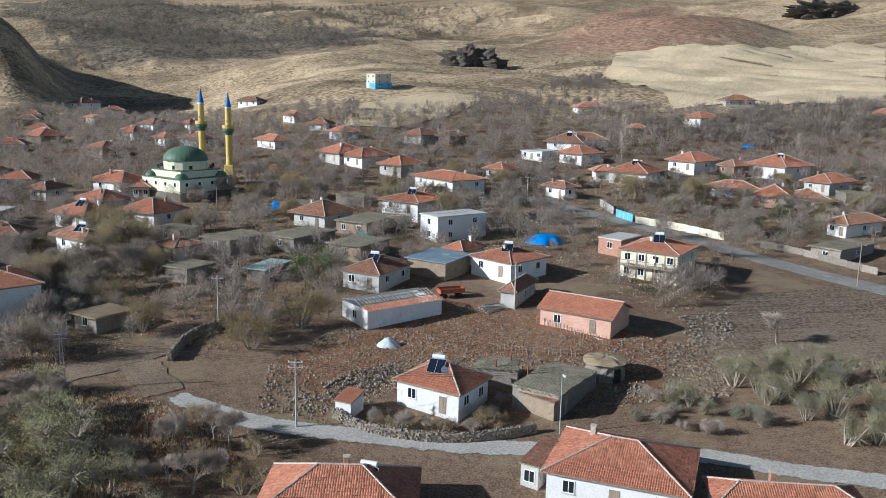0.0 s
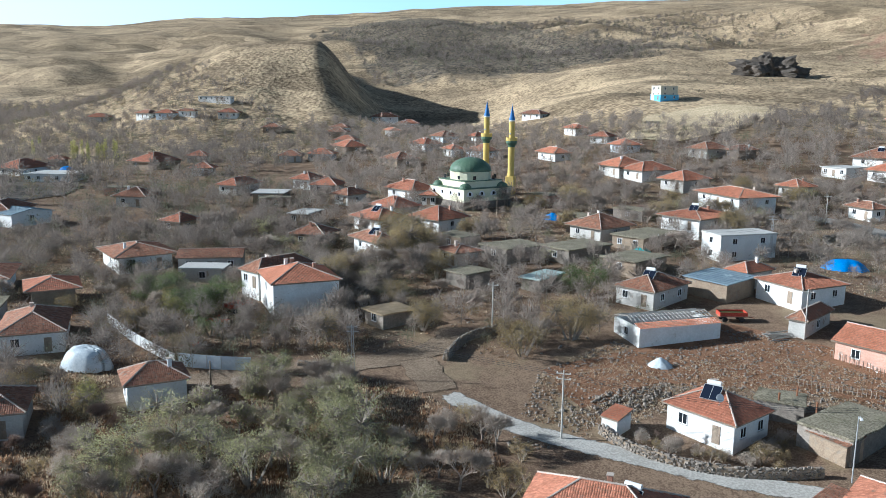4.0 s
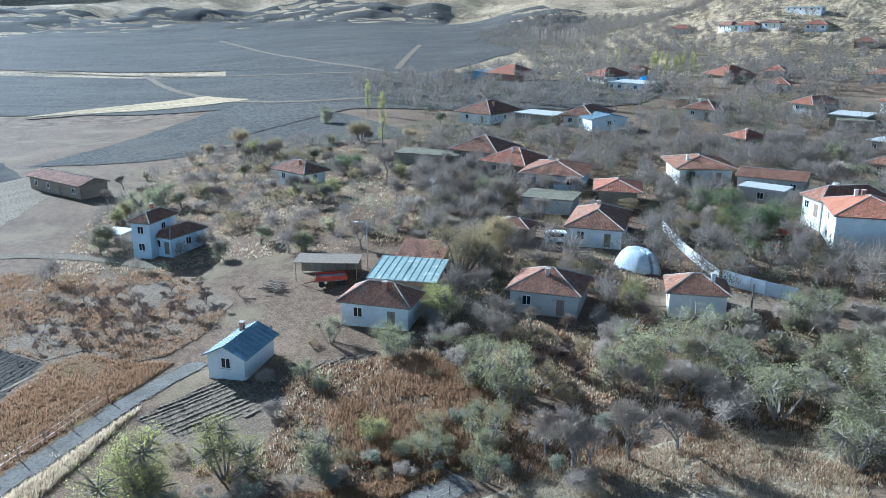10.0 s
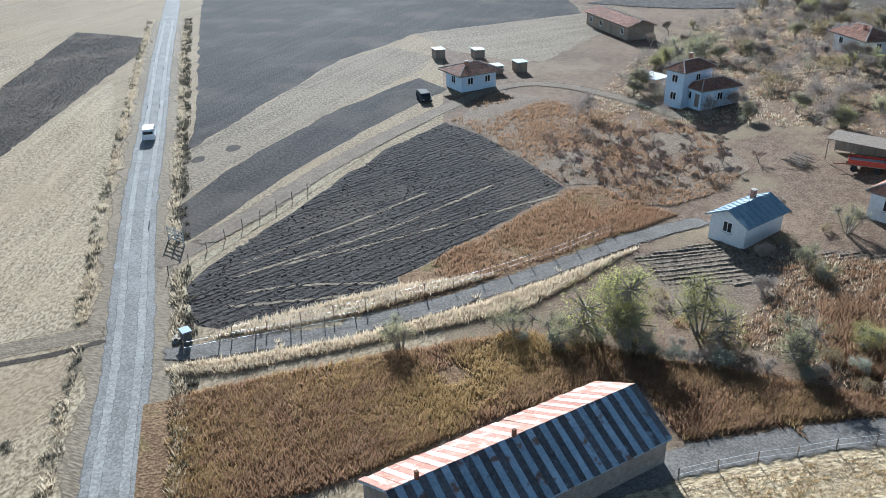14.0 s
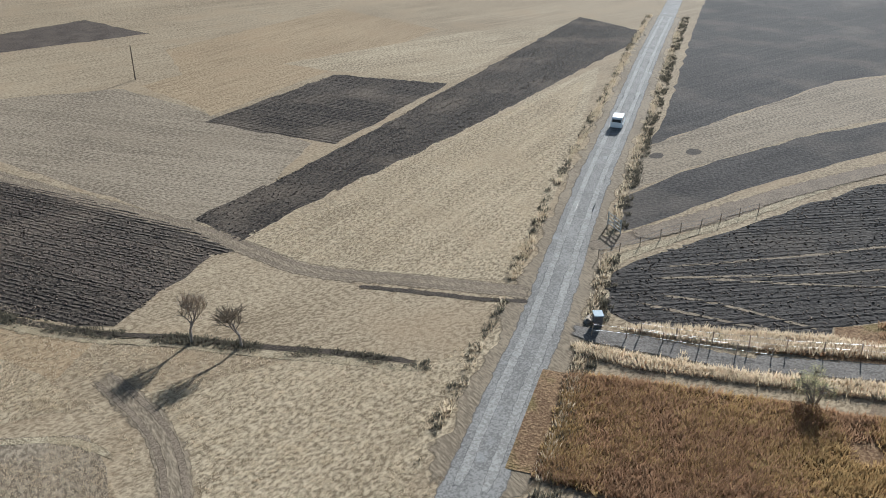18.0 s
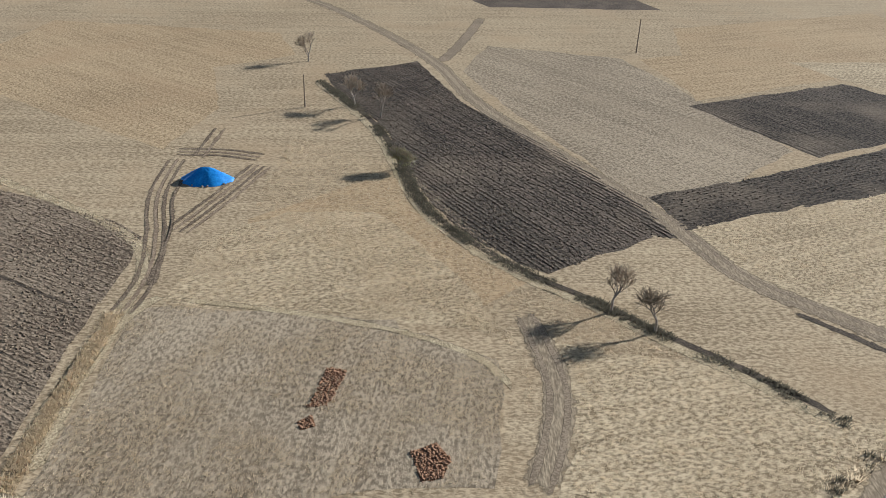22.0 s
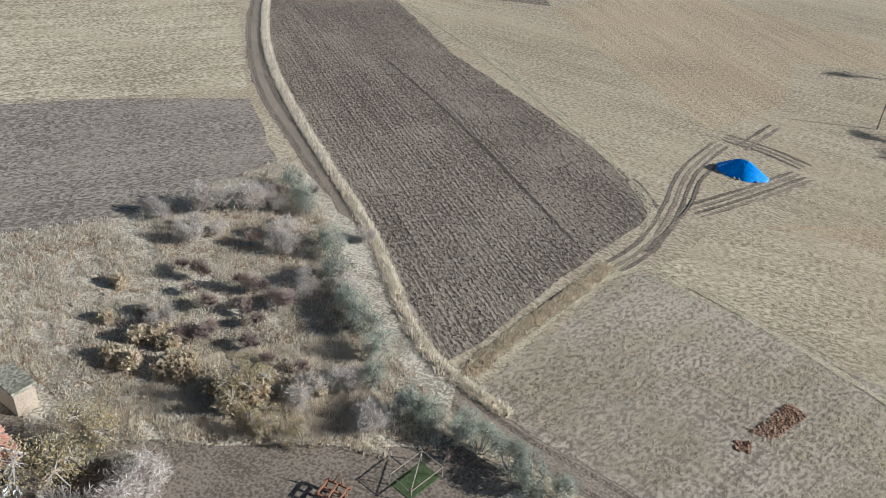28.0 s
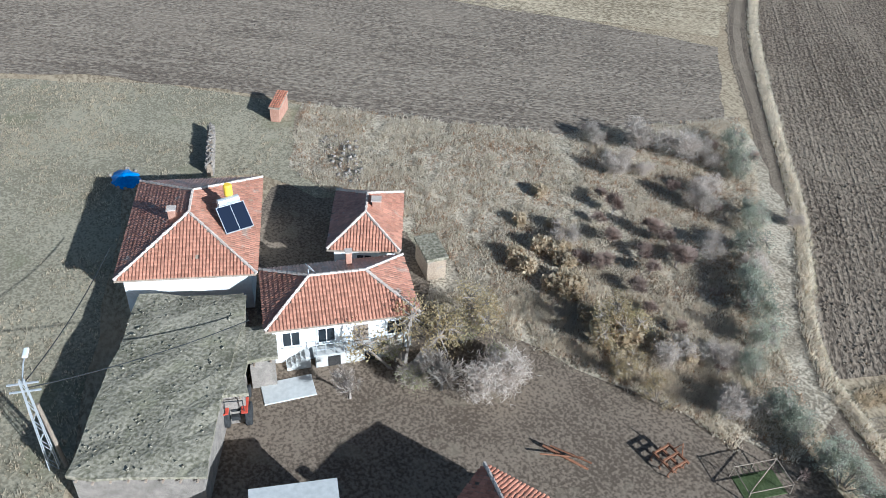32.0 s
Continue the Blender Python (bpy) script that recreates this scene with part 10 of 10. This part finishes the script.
SLOPE = [(-20.5, 77.5), (-21.8, 100.4), (-14.7, 113.1), (1.6, 124.9), (15.3, 120.0), (33.0, 109.2), (45.5, 122.6), (35.5, 93.4), (21.1, 89.6), (8.2, 92.2), (-5.4, 93.2), (-13.3, 82.8)]
tufts("dry_grass", MIDP, 8000, 0.32, STRAW, "dry grass in the gardens beside the plain", 91, 6, 0.5, 0.12, width=0.06)
tufts("weeds", MIDP, 4500, 0.32, RUSTWEED, "brown weeds in the gardens beside the plain", 92, 6, 0.5, 0.1, width=0.06)
tufts("dry_grass", MIDW, 7000, 0.28, STRAW, "dry grass between the gardens", 93, 6, 0.5, 0.12, width=0.06)
tufts("weeds", MIDW, 5000, 0.28, RUSTWEED, "brown weeds between the gardens", 94, 6, 0.5, 0.1, width=0.06)
tufts("dry_grass", MID, 9000, 0.26, STRAW, "dry grass among the houses", 95, 5, 0.5, 0.1, width=0.07)
tufts("weeds", MID, 6000, 0.26, RUSTWEED, "brown weeds among the houses", 96, 5, 0.5, 0.08, width=0.07)
tufts("dry_grass", SLOPE, 3500, 0.22, STRAW, "dry grass on the slope between houses", 31, 6, 0.3, 0.12, width=0.04)
tufts("weeds", SLOPE, 2500, 0.22, RUSTWEED, "rust-brown weeds on the slope", 32, 6, 0.3, 0.15, width=0.05)
rubble("stones", SLOPE, 5500, 0.15, STONE, "loose stones scattered over the slope", 33)
rubble("stones", MID, 4200, 0.17, STONE, "loose stones and rubble among the houses", 34)
rubble("stones", MIDW, 1600, 0.16, STONE, "loose stones and rubble among the houses", 35)
rubble("rubble_heap", [(-15.0, 94.1), (-5.9, 101.6), (-4.2, 98.1), (-11.5, 88.3)], 420, 0.16, STONE, "band of rubble above the lane", 36, 0.5)
rubble("rubble_heap", [(18.2, 192.7), (29.2, 204.6), (31.1, 197.6), (21.8, 188.4)], 350, 0.5, STONE, "heap of building rubble on the square", 37, 1.2)
rubble("rubble_heap", [(36.4, 121.6), (46.0, 126.8), (42.0, 112.4), (34.0, 107.3)], 300, 0.16, STONE, "stony bank at the field edge", 38, 0.4)
rubble("rubble_heap", [(60.4, -28.2), (58.4, -31.9), (51.0, -27.7), (52.7, -26.5)], 160, 0.15, STONE, "low heap of grey stones in the grass", 39, 0.4)
WILD = [(-69.9, 39.1), (-91.3, 55.8), (-78.8, 77.3), (-57.9, 78.0), (-42.4, 90.5), (-27.5, 87.2), (-19.6, 75.3)]
tufts("dry_grass", WILD, 4000, 0.35, STRAW, "dry grass under the thicket", 40, 6, 0.35, 0.1, width=0.05)
tufts("weeds", WILD, 4000, 0.35, RUSTWEED, "brown undergrowth below the road", 41, 6, 0.4, 0.12, width=0.06)
SOUTH_BANK = [(-46.8, 33.2), (-47.2, 39.2), (-45.7, 44.1), (-44.0, 56.8), (-36.0, 66.0), (-19.4, 46.0), (-21.4, 37.4), (-26.2, 37.7), (-29.1, 37.6), (-33.6, 34.8), (-37.9, 33.2), (-42.0, 34.0)]
patch("bank", [(-45.5, 35.5), (-46.0, 44.1), (-44.0, 56.8), (-36.0, 66.0), (-19.4, 46.0), (-24.0, 39.0)], DRYGRASS, 0.06, "dry grassy bank below the thicket", jitter=0.0, cell=4, rim_width=0.3)
tufts("dry_grass", SOUTH_BANK, 9000, 0.28, STRAW, "dry grass tussocks on the bank", 86, 8, 0.25, 0.55, width=0.03)
tufts("weeds", SOUTH_BANK, 1800, 0.35, RUSTWEED, "brown weeds on the bank", 88, 7, 0.35, 0.2, width=0.045)
tufts("dry_grass", MOUND, 9000, 0.14, STRAW, "short straw on the harvested plot", 89, 5, 0.3, 0.15, width=0.035)
tufts("weeds", MOUND, 2200, 0.22, OCHREWEED, "ochre weeds on the harvested plot", 90, 6, 0.4, 0.3, width=0.045)
for x, y, k in ((-38.1, 35.0, 1.1), (-36.5, 34.8, 0.9), (-31.6, 40.0, 0.8), (-33.0, 44.0, 0.6), (-28.0, 42.0, 0.6), (-40.0, 47.0, 0.6)):
    plant("sage" if k > 0.85 else "haystalk", x, y, k)
BANK = [(-43.8, 42.8), (-32.4, 65.9), (-19.4, 46.0), (-28.6, 30.9), (-37.9, 34.3)]
patch("bank", SOUTH_BANK, DRYGRASS, 0.06, "dry grassy bank below the thicket", jitter=0.5)
tufts("dry_grass", SOUTH_BANK, 9000, 0.35, STRAW, "dry grass tufts on the bank", 86, 7, 0.35, 0.2, width=0.04)
BANK = [(-62.7, 14.3), (-76.6, 29.0), (-70.4, 46.5), (-55.7, 44.6), (-43.9, 62.9), (-38.3, 79.3), (-29.2, 63.2)]
tufts("dry_grass", BANK, 2500, 0.4, STRAW, "dry grass on the bank", 42, 6, 0.35, 0.12, width=0.045)
tufts("weeds", BANK, 6500, 0.45, RUSTWEED, "rust-brown weeds on the bank", 101, 6, 0.35, 0.12, width=0.045)
tufts("weeds", [(-66.7, 28.4), (-72.0, 41.6), (-59.1, 47.3), (-51.2, 35.0), (-57.5, 25.3)], 4000, 0.7, RUSTWEED, "rust weeds beside the garden", 43, 7, 0.4, 0.2, width=0.05)
tufts("weeds", RUST_AREA, 13000, 0.45, RUSTWEED, "thick rust-brown weeds round the barn", 44, 7, 0.4, 0.1, width=0.055)
tufts("weeds", RUST_AREA, 11000, 0.4, OCHREWEED, "ochre weeds round the barn", 45, 7, 0.4, 0.25, width=0.055)
tufts("weeds", ORCHARD, 5000, 0.4, RUSTWEED, "rust weeds in the orchard", 46, 6, 0.35, 0.12, width=0.05)
tufts("weeds", RUST_BAND, 4500, 0.4, RUSTWEED, "rust weeds along the ploughed field", 87, 6, 0.35, 0.12, width=0.05)
tufts("dry_grass", LANE_BANK, 5000, 0.5, STRAW, "pale grass bank along the lane", 47, 6, 0.3, 0.0, width=0.05)
tufts("dry_grass", PASTURE, 24000, 0.27, PALEHAY, "long pale dry grass in the pasture", 48, 8, 0.28, 0.55, width=0.03)
tufts("dry_grass", [(34.5, -25.5), (29.5, -28.0), (21.5, -32.5), (15.0, -33.0), (18.5, -38.5), (24.0, -43.0), (31.0, -36.0)], 7000, 0.3, PALEHAY, "tall straw-coloured grass below the pasture", 99, 8, 0.3, 0.45, width=0.03)
tufts("weeds", PASTURE, 4000, 0.25, RUSTWEED, "brown weeds in the pasture", 49, 6, 0.3, 0.2, width=0.04)
tufts("dry_grass", YARD, 6000, 0.25, STRAW, "short dry grass round the farmhouse", 50, 5, 0.25, 0.15, width=0.04)


def along(path, half, shift=0.0):
    """An outline round a line."""
    pts = spline(path, 3.0)
    left, right = [], []
    for i, p in enumerate(pts):
        d = (pts[min(i + 1, len(pts) - 1)] - pts[max(i - 1, 0)]).normalized()
        r = Vector((d.y, -d.x, 0))
        left.append(((p + r * (shift - half)).x, (p + r * (shift - half)).y))
        right.append(((p + r * (shift + half)).x, (p + r * (shift + half)).y))
    return left + right[::-1]


tufts("verge_grass", along(TRACK_BANK, 0.5, 0.3), 5000, 0.38, PALEHAY, "tall pale grass beside the track", 51, 8, 0.28, 0.0, width=0.035, clear=False)
tufts("verge_grass", along([(13.9, -42.4), (12.5, -48.3), (10.1, -55.5), (8.0, -62.5)], 0.7), 1100, 0.22, REED, "pale grass bank between the fields", 100, 7, 0.3, 0.0, width=0.04)
tufts("verge_grass", along(BROWN_RIM, 0.5), 1500, 0.12, STRAW, "pale grass along the brown field", 58, 7, 0.3, 0.0, width=0.04)
tufts("verge_weeds", along(ROAD_W, 1.6, 3.9), 2600, 0.45, SCRUB, "dark dry tussocks beside the road", 97, 8, 0.3, 0.5, width=0.05)
tufts("verge_weeds", along(ROAD_W, 1.3, -3.6), 1200, 0.4, SCRUB, "dark dry tussocks beside the road", 98, 8, 0.3, 0.5, width=0.05)
tufts("verge_grass", along(ROAD_W, 1.1, -3.4), 3500, 0.5, STRAW, "dry verge grass beside the road", 52, 7, 0.35, 0.15, width=0.05)
tufts("verge_grass", along(ROAD_W, 1.1, 3.4), 3500, 0.5, STRAW, "dry verge grass beside the road", 53, 7, 0.35, 0.15, width=0.05)
tufts("ditch_grass", along(DITCH, 0.7, 0.2), 2600, 0.25, SCRUB, "dark weeds along the ditch", 54, 7, 0.3, 0.2, width=0.05)
tufts("stubble_blades", [(0.6, -74.1), (4.4, -62.3), (-0.6, -61.1), (-10.2, -57.9), (-21.8, -51.8), (-22.4, -57.4), (-20.0, -69.2), (-17.2, -76.5), (-8.4, -78.6)], 6000, 0.10, STRAW, "short cut straw round the covered heap", 59, 5, 0.3, 0.0, width=0.04)
STUBBLES = [(-5.0, -81.4), (-11.8, -100.6), (-23.5, -87.4), (-28.0, -59.5), (-42.3, -35.0), (-56.7, -33.5), (-31.6, -24.5), (-17.9, -33.6), (-22.9, -49.5), (-14.7, -60.7)]
tufts("stubble_blades", STUBBLES, 12000, 0.11, STRAW, "short cut straw in the stubble", 55, 5, 0.3, 0.0, width=0.04)
tufts("stubble_blades", GREY_STUBBLE, 10000, 0.10, STRAW, "short cut straw in the grey stubble", 56, 5, 0.3, 0.2, width=0.04)
tufts("stubble_blades", [(-47.3, -65.3), (-91.6, -69.0), (-130.1, -69.6), (-78.1, -45.8), (-59.9, -38.4), (-54.2, -46.6), (-48.9, -54.8)], 8000, 0.12, STRAW, "short cut straw beside the road", 57, 5, 0.3, 0.0, width=0.045)
for k, pl in enumerate((DARK_LONG, DARK_STRIP, DARK_LANE)):
    rubble("clods", pl, (8000, 8000, 4500)[k], 0.10, PLOUGH_DARK, "dark clods of ploughed soil", 60 + k)
rubble("clods", BROWN_EAST, 9000, 0.09, PLOUGH_BROWN, "brown clods of harrowed soil", 67)
rubble("clods", BROWN_LONG, 14000, 0.09, PLOUGH_BROWN, "brown clods of ploughed soil", 66)

# the lowest courses of the nearest roofs, tile by tile
for roof, deck, loose in SINGLES.values():
    for m, tw, th in loose:
        ob = part("roof_tile", one_tile(roof, tw, th), None, deck)
        ob.matrix_basis = m
